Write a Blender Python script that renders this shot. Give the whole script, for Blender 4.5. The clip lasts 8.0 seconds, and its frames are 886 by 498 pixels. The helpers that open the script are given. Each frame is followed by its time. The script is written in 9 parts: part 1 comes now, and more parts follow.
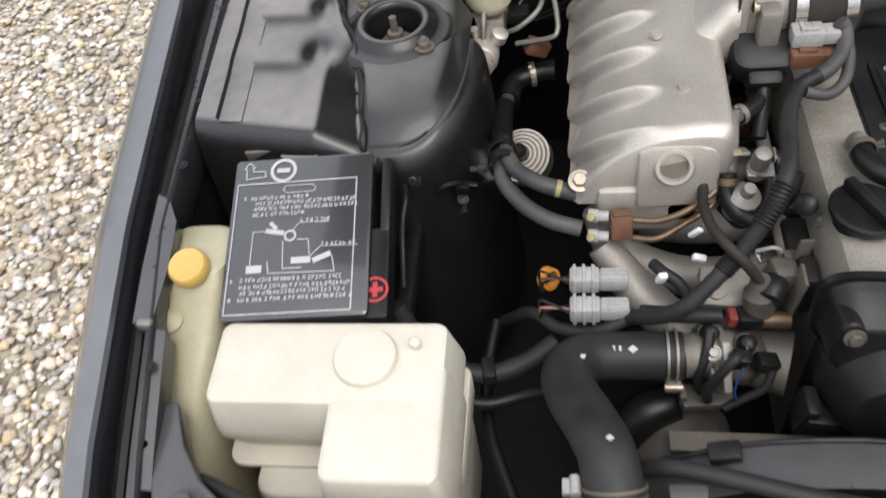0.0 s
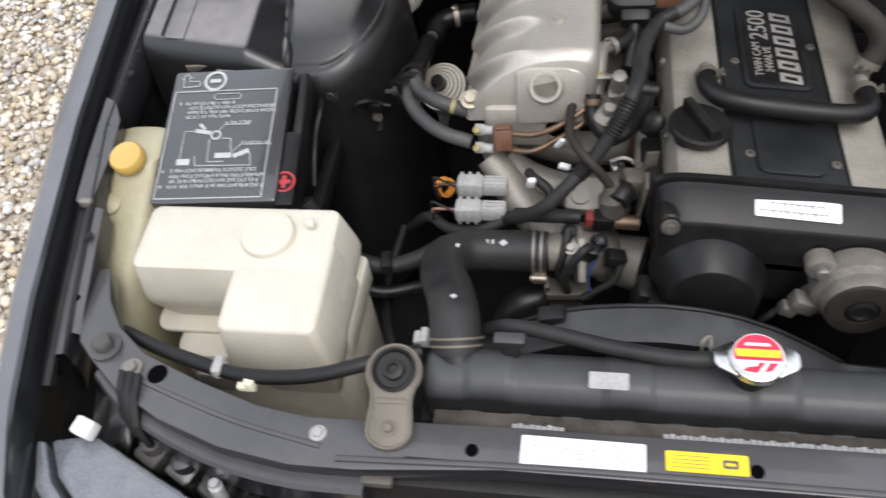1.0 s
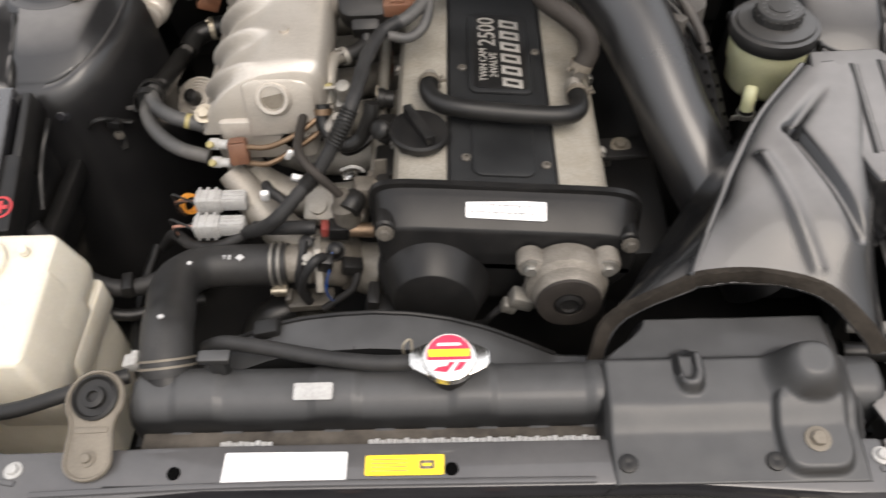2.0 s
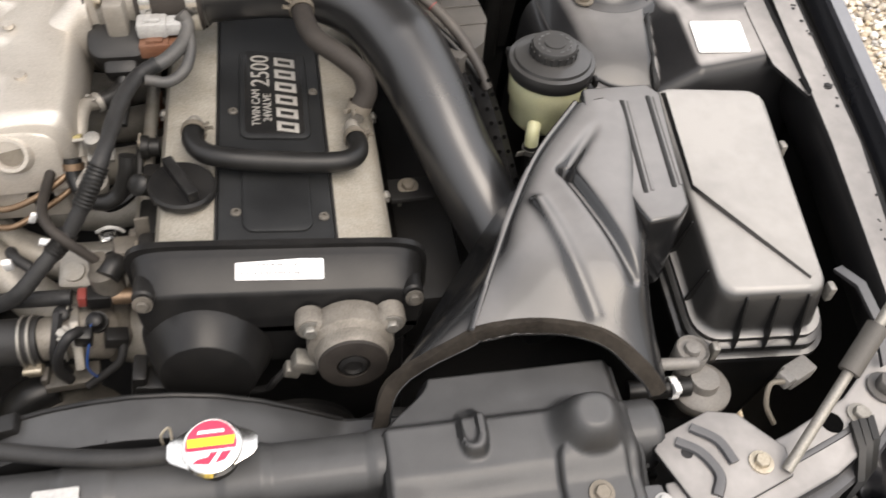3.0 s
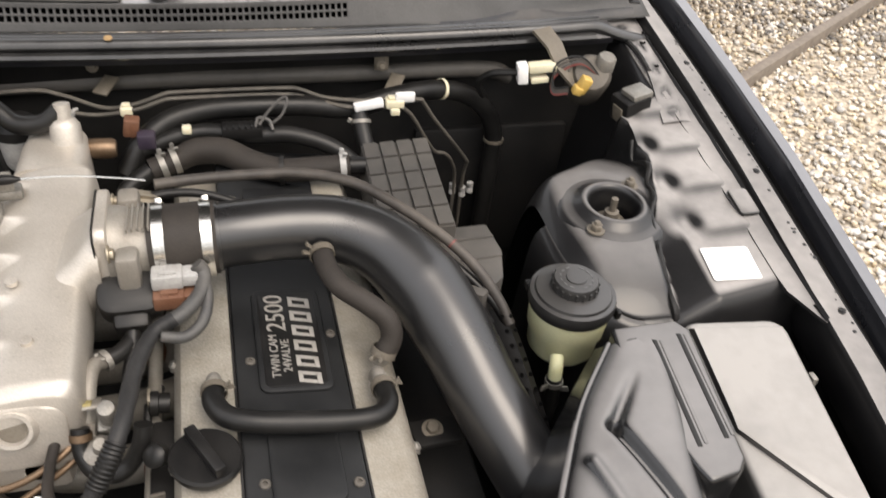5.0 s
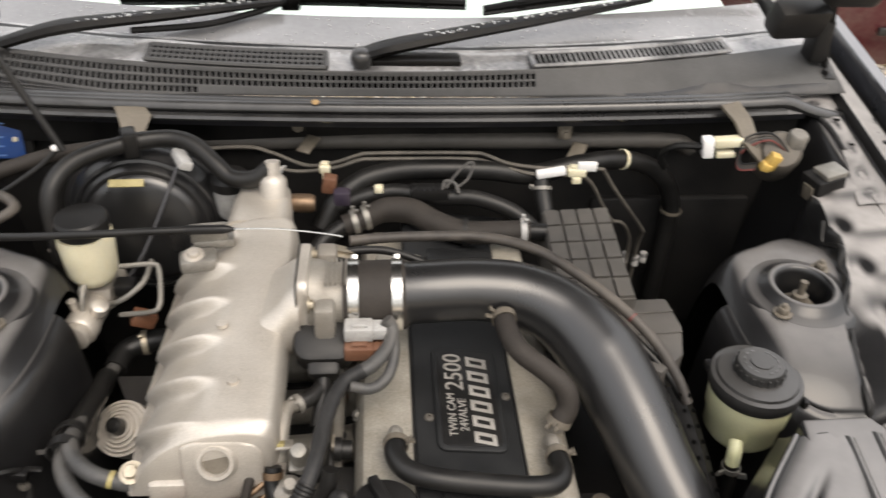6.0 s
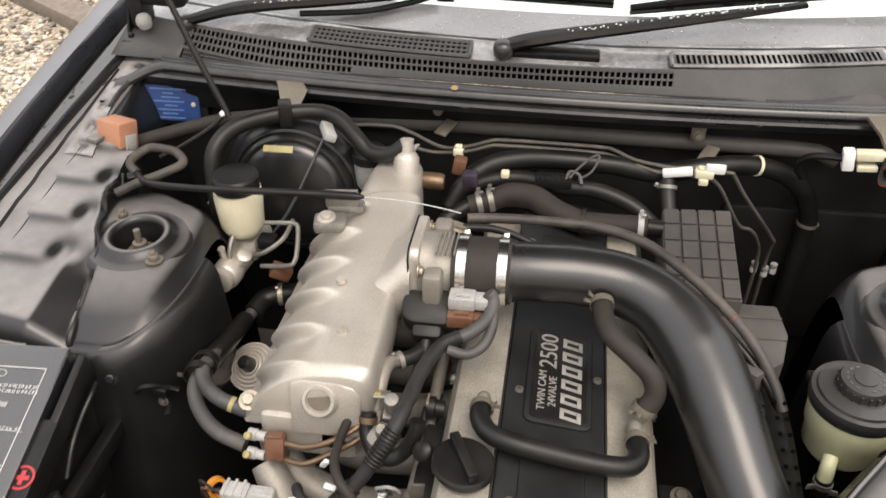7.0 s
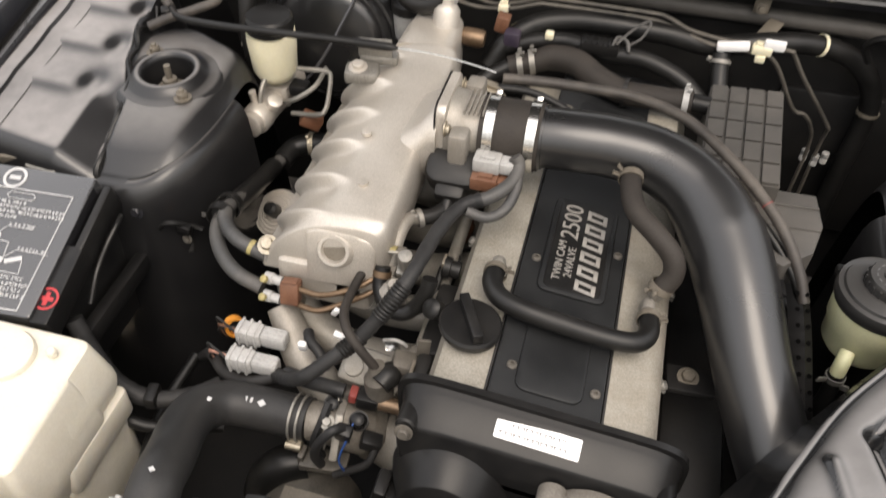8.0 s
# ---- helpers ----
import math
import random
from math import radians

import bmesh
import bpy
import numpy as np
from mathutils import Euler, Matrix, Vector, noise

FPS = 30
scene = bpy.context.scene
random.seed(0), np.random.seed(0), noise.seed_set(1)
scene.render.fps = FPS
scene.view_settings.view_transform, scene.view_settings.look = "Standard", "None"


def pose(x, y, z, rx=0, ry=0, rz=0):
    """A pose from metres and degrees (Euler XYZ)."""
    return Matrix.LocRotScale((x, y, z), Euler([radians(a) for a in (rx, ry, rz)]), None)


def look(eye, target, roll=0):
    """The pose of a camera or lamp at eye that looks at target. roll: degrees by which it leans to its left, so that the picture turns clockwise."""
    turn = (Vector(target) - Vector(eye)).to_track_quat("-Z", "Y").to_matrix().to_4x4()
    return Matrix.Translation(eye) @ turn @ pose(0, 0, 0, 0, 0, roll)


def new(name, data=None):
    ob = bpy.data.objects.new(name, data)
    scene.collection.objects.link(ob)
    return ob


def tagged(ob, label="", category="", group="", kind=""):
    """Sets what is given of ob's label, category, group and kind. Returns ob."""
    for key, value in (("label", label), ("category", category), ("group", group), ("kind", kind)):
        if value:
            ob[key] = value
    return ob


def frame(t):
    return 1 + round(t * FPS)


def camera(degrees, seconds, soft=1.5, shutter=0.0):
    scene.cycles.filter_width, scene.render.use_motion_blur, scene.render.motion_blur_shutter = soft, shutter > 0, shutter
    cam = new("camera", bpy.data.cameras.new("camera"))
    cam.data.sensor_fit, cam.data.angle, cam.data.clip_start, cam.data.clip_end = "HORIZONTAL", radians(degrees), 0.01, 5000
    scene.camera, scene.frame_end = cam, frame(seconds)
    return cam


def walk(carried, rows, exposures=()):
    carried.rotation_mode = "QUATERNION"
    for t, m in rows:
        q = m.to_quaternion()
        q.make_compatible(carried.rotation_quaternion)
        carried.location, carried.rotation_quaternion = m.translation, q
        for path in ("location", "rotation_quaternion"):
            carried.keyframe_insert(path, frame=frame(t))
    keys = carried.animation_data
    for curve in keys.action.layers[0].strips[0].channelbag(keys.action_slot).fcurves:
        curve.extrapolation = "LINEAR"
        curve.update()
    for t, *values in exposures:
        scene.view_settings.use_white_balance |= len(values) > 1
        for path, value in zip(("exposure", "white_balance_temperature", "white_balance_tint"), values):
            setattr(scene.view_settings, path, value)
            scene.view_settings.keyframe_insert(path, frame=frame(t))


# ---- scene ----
cam = camera(56.7, 8.0, shutter=0.4)
PATH = [
    (0, (-0.326, 0.338, 1.461), (-0.641, 1.622, -0.04), -11.2),
    (0.5, (-0.266, 0.22, 1.498), (-0.632, 1.471, -0.019), -10.9),
    (1, (-0.154, 0.178, 1.487), (-0.5, 1.428, -0.035), -10.0),
    (1.5, (-0.05, 0.196, 1.472), (-0.255, 1.466, -0.06), -6.9),
    (2, (0.039, 0.195, 1.474), (-0.035, 1.478, -0.059), -4.1),
    (2.2, (0.068, 0.197, 1.475), (0.067, 1.484, -0.056), -2.3),
    (3.3, (0.125, 0.304, 1.46), (0.5, 1.564, -0.047), 6.4),
    (3.5, (0.115, 0.324, 1.47), (0.524, 1.586, -0.026), 6.7),
    (4, (0.094, 0.367, 1.483), (0.546, 1.676, 0.04), 7.0),
    (5.3, (-0.01, 0.41, 1.521), (0.475, 1.934, 0.32), 6.8),
    (5.5, (-0.026, 0.414, 1.525), (0.395, 1.969, 0.339), 5.8),
    (6, (-0.027, 0.403, 1.538), (0.123, 2.018, 0.368), 2.6),
    (6.5, (0.009, 0.367, 1.55), (-0.104, 1.993, 0.391), 0.4),
    (7, (0.048, 0.338, 1.551), (-0.2, 1.937, 0.375), 0.1),
    (7.5, (0.072, 0.317, 1.541), (-0.233, 1.842, 0.283), 1.0),
    (8, (0.084, 0.356, 1.531), (-0.242, 1.724, 0.109), 1.8),
]
walk(cam, [(t, look(eye, target, roll)) for t, eye, target, roll in PATH],
     [(0.0, -0.34, 6100, 11), (0.5, -0.34, 5980, 11), (1.0, -0.32, 6000, 11), (1.5, -0.27, 6250, 12), (2.2, 0.06, 6600, 12), (3.3, 0.18, 6600, 12), (4.2, 0.15, 6600, 12),
      (5.3, 0.05, 6650, 12), (5.8, 0.0, 6650, 11), (6.5, -0.02, 6700, 12), (8.0, 0.0, 6700, 12)])

# ---- sky, sun and exposure ----
world = bpy.data.worlds.new("overcast_sky")
scene.world = world
world.use_nodes = True
wn, wl = world.node_tree.nodes, world.node_tree.links
sky = wn.new("ShaderNodeTexSky")
sky.sky_type, sky.sun_disc = "NISHITA", False
sky.sun_elevation, sky.sun_rotation, sky.dust_density, sky.air_density = radians(62), radians(150), 6.0, 2.0
pale = wn.new("ShaderNodeMixRGB")
pale.inputs[0].default_value, pale.inputs[2].default_value = 0.7, (6.3, 6.15, 6.05, 1)
wl.new(sky.outputs[0], pale.inputs[1])
way = wn.new("ShaderNodeTexCoord")
up = wn.new("ShaderNodeSeparateXYZ")
rise = wn.new("ShaderNodeMapRange")
rise.inputs[1].default_value, rise.inputs[2].default_value, rise.inputs[3].default_value, rise.inputs[4].default_value = 0.0, 0.6, 0.26, 1.2
shade = wn.new("ShaderNodeMixRGB")
shade.blend_type, shade.inputs[0].default_value = "MULTIPLY", 1.0
wl.new(way.outputs["Generated"], up.inputs[0])
wl.new(up.outputs[2], rise.inputs[0])
wl.new(pale.outputs[0], shade.inputs[1])
wl.new(rise.outputs[0], shade.inputs[2])
# the sun stands behind cloud a little to the right, so that side of the sky is brighter
side_of = wn.new("ShaderNodeMapRange")
side_of.inputs[1].default_value, side_of.inputs[2].default_value, side_of.inputs[3].default_value, side_of.inputs[4].default_value = -1.0, 1.0, 0.95, 1.1
glow = wn.new("ShaderNodeMixRGB")
glow.blend_type, glow.inputs[0].default_value = "MULTIPLY", 1.0
wl.new(up.outputs[0], side_of.inputs[0])
wl.new(shade.outputs[0], glow.inputs[1])
wl.new(side_of.outputs[0], glow.inputs[2])
wl.new(glow.outputs[0], wn["Background"].inputs[0])
wn["Background"].inputs[1].default_value = 0.3
sun = new("sun", bpy.data.lights.new("sun", "SUN"))
sun.data.energy, sun.data.angle, sun.data.color = 1.6, radians(35), (1.0, 0.97, 0.92)
sun.matrix_world = look((1.0, -0.9, 4.6), (0, 1.0, 0.8))


# ---- materials ----
def mat(name, c1, c2, rough=0.5, metal=0.0, scale=25.0, bump=0.15, fine=400.0, dust=0.0,
        dust_colour=(0.23, 0.2, 0.165), coat=0.0, spec=0.5, subsurface=0.0, speck=0.25, island=0.0, top_dust_sheen=False, spread=(0.4, 0.66)):
    """A surface of two tones at one scale, grain at another, and dust in patches."""
    m = bpy.data.materials.new(name)
    m.use_nodes = True
    n, l = m.node_tree.nodes, m.node_tree.links
    b = n["Principled BSDF"]
    co = n.new("ShaderNodeTexCoord")

    def noise_at(s, detail=4.0):
        t = n.new("ShaderNodeTexNoise")
        t.inputs["Scale"].default_value, t.inputs["Detail"].default_value = s, detail
        l.new(co.outputs["Object"], t.inputs["Vector"])
        return t

    def ramp(src, a, z):
        r = n.new("ShaderNodeMapRange")
        r.inputs[1].default_value, r.inputs[2].default_value = a, z
        l.new(src, r.inputs[0])
        return r.outputs[0]

    def mix(f, a, z, kind="MIX"):
        x = n.new("ShaderNodeMixRGB")
        x.blend_type = kind
        for slot, v in zip(x.inputs, (f, a, z)):
            if isinstance(v, bpy.types.NodeSocket):
                l.new(v, slot)
            else:
                slot.default_value = v if isinstance(v, float) else (*v, 1)
        return x.outputs[0]

    big, small = noise_at(scale), noise_at(fine, 2.0)
    colour = mix(ramp(big.outputs[0], 0.35, 0.65), c1, c2)
    colour = mix(speck, colour, mix(ramp(small.outputs[0], 0.3, 0.7), tuple(v * 0.55 for v in c1), tuple(min(1, v * 1.35) for v in c2)))
    if island:
        geo = n.new("ShaderNodeNewGeometry")
        hsv = n.new("ShaderNodeHueSaturation")
        v = n.new("ShaderNodeMapRange")
        v.inputs[3].default_value, v.inputs[4].default_value = 1 - island, 1 + island
        l.new(geo.outputs["Random Per Island"], v.inputs[0])
        l.new(v.outputs[0], hsv.inputs["Value"])
        spin, part_of, sat = n.new("ShaderNodeMath"), n.new("ShaderNodeMath"), n.new("ShaderNodeMapRange")
        spin.operation, spin.inputs[1].default_value, part_of.operation = "MULTIPLY", 13.7, "FRACT"
        sat.inputs[3].default_value, sat.inputs[4].default_value = 0.15, 1.6
        l.new(geo.outputs["Random Per Island"], spin.inputs[0])
        l.new(spin.outputs[0], part_of.inputs[0])
        l.new(part_of.outputs[0], sat.inputs[0])
        l.new(sat.outputs[0], hsv.inputs["Saturation"])
        l.new(colour, hsv.inputs["Color"])
        colour = hsv.outputs[0]
    rough_out = ramp(big.outputs[0], 0.0, 1.0)
    rr = rough_out.node
    rr.inputs[3].default_value, rr.inputs[4].default_value = max(0.02, rough - 0.1), min(1, rough + 0.1)
    if dust:
        patch, fleck = noise_at(7.0, 6.0), noise_at(55.0, 3.0)
        f = ramp(mix(0.3, patch.outputs[0], fleck.outputs[0]), *spread)
        f.node.inputs[4].default_value = dust
        if top_dust_sheen:  # top faces turn paler: settled dust, with sky sheen put into that tone
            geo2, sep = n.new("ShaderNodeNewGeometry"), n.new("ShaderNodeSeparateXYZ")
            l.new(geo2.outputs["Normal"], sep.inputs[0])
            faces_up = ramp(sep.outputs[2], *(top_dust_sheen if isinstance(top_dust_sheen, tuple) else (0.55, 0.97)))
            faces_up.node.inputs[3].default_value = 0.012
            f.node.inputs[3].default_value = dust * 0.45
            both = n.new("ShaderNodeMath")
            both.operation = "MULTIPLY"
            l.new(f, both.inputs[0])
            l.new(faces_up, both.inputs[1])
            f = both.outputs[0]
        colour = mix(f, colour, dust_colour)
        rough_out = mix(f, rough_out, (0.95, 0.95, 0.95))
    l.new(colour, b.inputs["Base Color"])
    l.new(rough_out, b.inputs["Roughness"])
    b.inputs["Metallic"].default_value = metal
    b.inputs["Coat Weight"].default_value, b.inputs["Coat Roughness"].default_value = coat, 0.08
    b.inputs["Specular IOR Level"].default_value = spec
    if subsurface:
        b.inputs["Subsurface Weight"].default_value, b.inputs["Subsurface Radius"].default_value = subsurface, (0.02, 0.016, 0.01)
    if bump:
        bp = n.new("ShaderNodeBump")
        bp.inputs["Strength"].default_value, bp.inputs["Distance"].default_value = bump, 0.002
        l.new(mix(0.5, big.outputs[0], small.outputs[0]), bp.inputs["Height"])
        l.new(bp.outputs[0], b.inputs["Normal"])
    return m


# bluish top tone stands in for sky sheen on the fender crown
BODY = mat("charcoal_body_paint", (0.026, 0.027, 0.032), (0.034, 0.035, 0.041), 0.3, 0.25, 22, 0.03, 250, 0.5, (0.27, 0.27, 0.285), coat=1.0, spec=0.8, top_dust_sheen=(0.7, 0.99), spread=(0.2, 0.75))
BAY = mat("dusty_bay_paint", (0.013, 0.013, 0.0155), (0.02, 0.02, 0.023), 0.3, 0.0, 9, 0.06, 300, 0.42, (0.17, 0.163, 0.158), coat=0.5, top_dust_sheen=True, spread=(0.3, 0.8))
# right-hand bay paint: real dust, brightened to carry the sky's grazing sheen
BAYDUST_SHEEN = mat("dust_and_sky_sheen_bay_paint", (0.006, 0.006, 0.0066), (0.01, 0.0099, 0.0104), 0.34, 0.0, 14, 0.06, 300, 0.72, (0.43, 0.409, 0.392), coat=0.15, spec=0.3, top_dust_sheen=(0.9, 0.99), spread=(0.25, 0.65))
# left-hand copy: thin dust plus sky sheen painted on flat tops
BAYSHEEN = mat("thin_dust_sky_sheen_bay_paint", (0.005, 0.005, 0.0056), (0.009, 0.0089, 0.0094), 0.36, 0.0, 14, 0.06, 300, 0.64, (0.4, 0.378, 0.366), coat=0.35, spec=0.5, top_dust_sheen=(0.91, 0.99), spread=(0.25, 0.7))
BAYRING = mat("thinly_dusted_bay_paint", (0.006, 0.006, 0.0066), (0.01, 0.0099, 0.0104), 0.36, 0.0, 14, 0.06, 300, 0.42, (0.36, 0.342, 0.328), coat=0.25, spec=0.45, top_dust_sheen=(0.88, 1.0), spread=(0.25, 0.75))
BAYDARK = mat("black_bay_paint", (0.007, 0.0068, 0.007), (0.013, 0.0126, 0.0122), 0.5, 0.0, 14, 0.1, 300, 0.16, (0.04, 0.035, 0.03), spec=0.32)
PLASTIC = mat("black_plastic", (0.0056, 0.0056, 0.00595), (0.0098, 0.00966, 0.00966), 0.34, 0, 18, 0.06, 500, 0.08, (0.1, 0.092, 0.082), spec=0.25)
PLASTIC_LID = mat("scuffed_black_plastic", (0.01, 0.0099, 0.0099), (0.018, 0.0177, 0.0174), 0.36, 0, 9, 0.05, 600, 0.16, (0.2, 0.19, 0.18), coat=0.35, spec=0.5, top_dust_sheen=True, spread=(0.3, 0.75))
# lid's pale tone holds both its dust and the sky reflected in it
LID_DUST_SHEEN = mat("dust_and_sky_sheen_plastic", (0.016, 0.0156, 0.0152), (0.024, 0.0232, 0.0224), 0.4, 0, 9, 0.04, 600, 0.75, (0.36, 0.345, 0.325), coat=0.5, spec=0.7, top_dust_sheen=True, spread=(0.05, 0.6))
TANKBLACK = mat("worn_tank_plastic", (0.0072, 0.0073, 0.0076), (0.0132, 0.0133, 0.0136), 0.42, 0, 26, 0.08, 500, 0.36, (0.15, 0.15, 0.151), coat=0.14, spec=0.44, top_dust_sheen=(0.4, 0.97), spread=(0.3, 0.75))
# funnel's upward facets are coloured paler for reflected sky and thin dust
SNORKEL = mat("dust_sky_sheen_black_plastic", (0.006, 0.0062, 0.0068), (0.0105, 0.0106, 0.0112), 0.25, 0, 11, 0.04, 500, 0.55, (0.34, 0.33, 0.325), coat=0.28, spec=0.42, top_dust_sheen=(0.85, 1.0), spread=(0.1, 0.7))
SATIN = mat("satin_black_plastic", (0.009, 0.009, 0.01), (0.015, 0.015, 0.0165), 0.17, 0, 10, 0.03, 600, 0.16, (0.15, 0.147, 0.145), coat=0.9, spec=0.7, top_dust_sheen=True, spread=(0.2, 0.8))
GLOSS = mat("smooth_black_plastic", (0.0062, 0.0062, 0.0067), (0.0095, 0.0095, 0.01), 0.27, 0, 10, 0.03, 600, 0.08, (0.1, 0.098, 0.095), spec=0.68, coat=0.12, spread=(0.2, 0.8))
RUBBER = mat("black_rubber", (0.00476, 0.00476, 0.00476), (0.00833, 0.00833, 0.008211), 0.4, 0, 20, 0.08, 400, 0.07, (0.12, 0.11, 0.1), spec=0.32)
OLDRUBBER = mat("dusty_rubber", (0.0135, 0.0112, 0.0098), (0.0225, 0.0188, 0.016), 0.66, 0, 25, 0.2, 350, 0.16, (0.1, 0.085, 0.07), spec=0.35)
GREYHOSE = mat("grey_hose", (0.034, 0.034, 0.034), (0.056, 0.0555, 0.0545), 0.55, 0, 25, 0.15, 350, 0.2)
GREYVALVE = mat("dusty_grey_plastic", (0.12, 0.115, 0.108), (0.17, 0.163, 0.152), 0.5, 0, 25, 0.1, 350, 0.3)
TAPE = mat("loom_tape", (0.009, 0.0091, 0.0096), (0.018, 0.018, 0.0186), 0.5, 0, 30, 0.25, 300, 0.15, (0.1, 0.093, 0.085), spec=0.28)
ALU = mat("cast_aluminium", (0.445, 0.41, 0.363), (0.54, 0.505, 0.455), 0.42, 0.55, 16, 0.22, 700, 0.12, (0.42, 0.38, 0.32), speck=0.3)
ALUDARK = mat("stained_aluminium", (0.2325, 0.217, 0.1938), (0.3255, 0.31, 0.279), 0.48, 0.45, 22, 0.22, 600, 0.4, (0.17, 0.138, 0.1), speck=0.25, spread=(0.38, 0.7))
GRIMY = mat("grimy_casting", (0.14, 0.128, 0.11), (0.25, 0.23, 0.2), 0.5, 0.35, 30, 0.3, 500, 0.55, (0.06, 0.048, 0.036), speck=0.3, spread=(0.35, 0.65))
SILVER = mat("speckled_silver_paint", (0.275, 0.256, 0.216), (0.36, 0.338, 0.294), 0.48, 0.35, 30, 0.2, 420, 0.5, (0.225, 0.19, 0.14), speck=0.34, spread=(0.42, 0.75))
ORNAMENT = mat("black_ornament_plastic", (0.008, 0.0084, 0.009), (0.0135, 0.0142, 0.015), 0.45, 0, 14, 0.12, 700, 0.12, (0.06, 0.06, 0.058), spec=0.27)
STEEL = mat("bright_steel", (0.561, 0.5525, 0.527), (0.629, 0.6205, 0.595), 0.2, 1.0, 30, 0.05, 300)
ZINC = mat("yellowed_zinc", (0.3413, 0.3006, 0.2275), (0.455, 0.4062, 0.325), 0.45, 0.75, 60, 0.2, 400, 0.25)
DULL = mat("dull_grey_steel", (0.2031, 0.195, 0.1787), (0.2925, 0.2844, 0.26), 0.5, 0.7, 40, 0.2, 400, 0.35)
DULLDARK = mat("greasy_grey_metal", (0.05, 0.046, 0.04), (0.09, 0.083, 0.072), 0.55, 0.3, 40, 0.25, 400, 0.35)
TAN = mat("dusty_tan_bracket", (0.115, 0.1, 0.078), (0.15, 0.132, 0.106), 0.5, 0.25, 22, 0.12, 400, 0.3, (0.2, 0.175, 0.14))
COPPER = mat("brown_plastic", (0.1102, 0.04528, 0.02363), (0.1417, 0.063, 0.03347), 0.5, 0, 50, 0.1, 400, 0.15)
PIPE_BROWN = mat("coppery_steel_pipe", (0.1365, 0.08645, 0.05005), (0.182, 0.1229, 0.07735), 0.4, 0.7, 50, 0.1, 400, 0.2)
ORANGE_RELAY = mat("faded_orange_plastic", (0.35, 0.14, 0.07), (0.406, 0.189, 0.105), 0.55, 0, 30, 0.1, 400, 0.25, (0.4, 0.3, 0.22))
WHITE_TANK = mat("yellowed_white_plastic", (0.53, 0.50, 0.42), (0.61, 0.575, 0.49), 0.4, 0, 9, 0.08, 300, 0.3, (0.42, 0.37, 0.28), subsurface=0.25, speck=0.08)
WASHER = mat("stained_translucent_plastic", (0.315, 0.2925, 0.1875), (0.42, 0.39, 0.27), 0.4, 0, 6, 0.06, 200, 0.45, (0.34, 0.29, 0.17), subsurface=0.25, speck=0.1)
PS_BODY = mat("yellow_green_plastic", (0.5156, 0.5156, 0.3094), (0.5813, 0.5719, 0.375), 0.4, 0, 14, 0.04, 300, 0.15, (0.45, 0.4, 0.24), subsurface=0.2, speck=0.08)
BRAKE_BODY = mat("ivory_plastic", (0.62, 0.58, 0.42), (0.7, 0.66, 0.5), 0.4, 0, 14, 0.04, 300, 0.2, (0.4, 0.34, 0.2), subsurface=0.2, speck=0.08)
YELLOW = mat("yellow_plastic", (0.5, 0.33, 0.08), (0.56, 0.38, 0.11), 0.4, 0, 20, 0.04, 300, speck=0.1)
ORANGE = mat("orange_plastic", (0.576, 0.216, 0.024), (0.624, 0.264, 0.04), 0.5, 0, 20, 0.04, 300, speck=0.1)
GREYPLASTIC = mat("light_grey_plastic", (0.316, 0.316, 0.3085), (0.3762, 0.3762, 0.3688), 0.45, 0, 40, 0.05, 300, 0.25)
MIDGREY = mat("grey_ribbed_plastic", (0.03, 0.0285, 0.0265), (0.042, 0.0395, 0.0365), 0.55, 0, 25, 0.12, 500, 0.3, (0.2, 0.18, 0.155), spread=(0.25, 0.75))
WHITE = mat("white_label", (0.741, 0.741, 0.7315), (0.798, 0.798, 0.7885), 0.4, 0, 30, 0.02, 300, 0.05, speck=0.05)
INK = mat("grey_print", (0.08, 0.08, 0.08), (0.11, 0.11, 0.11), 0.5, 0, 30, 0.0, 300, speck=0.05)
PRINT = mat("pale_print", (0.38, 0.38, 0.38), (0.46, 0.46, 0.46), 0.5, 0, 30, 0.0, 300, speck=0.05)
LETTER = mat("silver_lettering", (0.34, 0.326, 0.298), (0.42, 0.405, 0.376), 0.4, 0.4, 40, 0.05, 300, 0.3, speck=0.1)
LABEL_YELLOW = mat("yellow_label", (0.86, 0.6, 0.02), (0.9, 0.66, 0.03), 0.4, 0, 20, 0.02, 300, speck=0.05)
PLUSRED = mat("faded_red_print", (0.36, 0.022, 0.026), (0.42, 0.032, 0.036), 0.45, 0, 20, 0.02, 300, speck=0.1)
STOP = mat("grey_stop_rubber", (0.03, 0.031, 0.034), (0.045, 0.046, 0.049), 0.6, 0, 20, 0.1, 300, 0.2)
RED = mat("red_print", (0.72, 0.02, 0.06), (0.78, 0.04, 0.09), 0.35, 0, 20, 0.02, 300, speck=0.05)
PINKWIRE = mat("salmon_wire", (0.4, 0.19, 0.14), (0.46, 0.23, 0.17), 0.5, 0, 30, 0.05, 300, 0.2)
REDCONN = mat("red_plastic", (0.14, 0.018, 0.014), (0.19, 0.027, 0.021), 0.5, 0, 30, 0.05, 300, 0.2)
BLUE = mat("blue_plate", (0.008, 0.042, 0.165), (0.011, 0.052, 0.2), 0.4, 0, 20, 0.03, 300, 0.12, speck=0.1)
FOAM = mat("dusty_foam", (0.0156, 0.0129, 0.0099), (0.0288, 0.024, 0.0186), 0.95, 0, 90, 0.6, 500, 0.35)
FOAM_EDGE = mat("felt_edge", (0.011, 0.0092, 0.0076), (0.022, 0.0185, 0.015), 0.95, 0, 160, 0.7, 700, 0.1, spec=0.15)
SEAL = mat("grey_rubber_seal", (0.015, 0.015, 0.0154), (0.03, 0.03, 0.03), 0.3, 0, 7, 0.12, 300, 0.16, (0.16, 0.156, 0.152), coat=0.3)
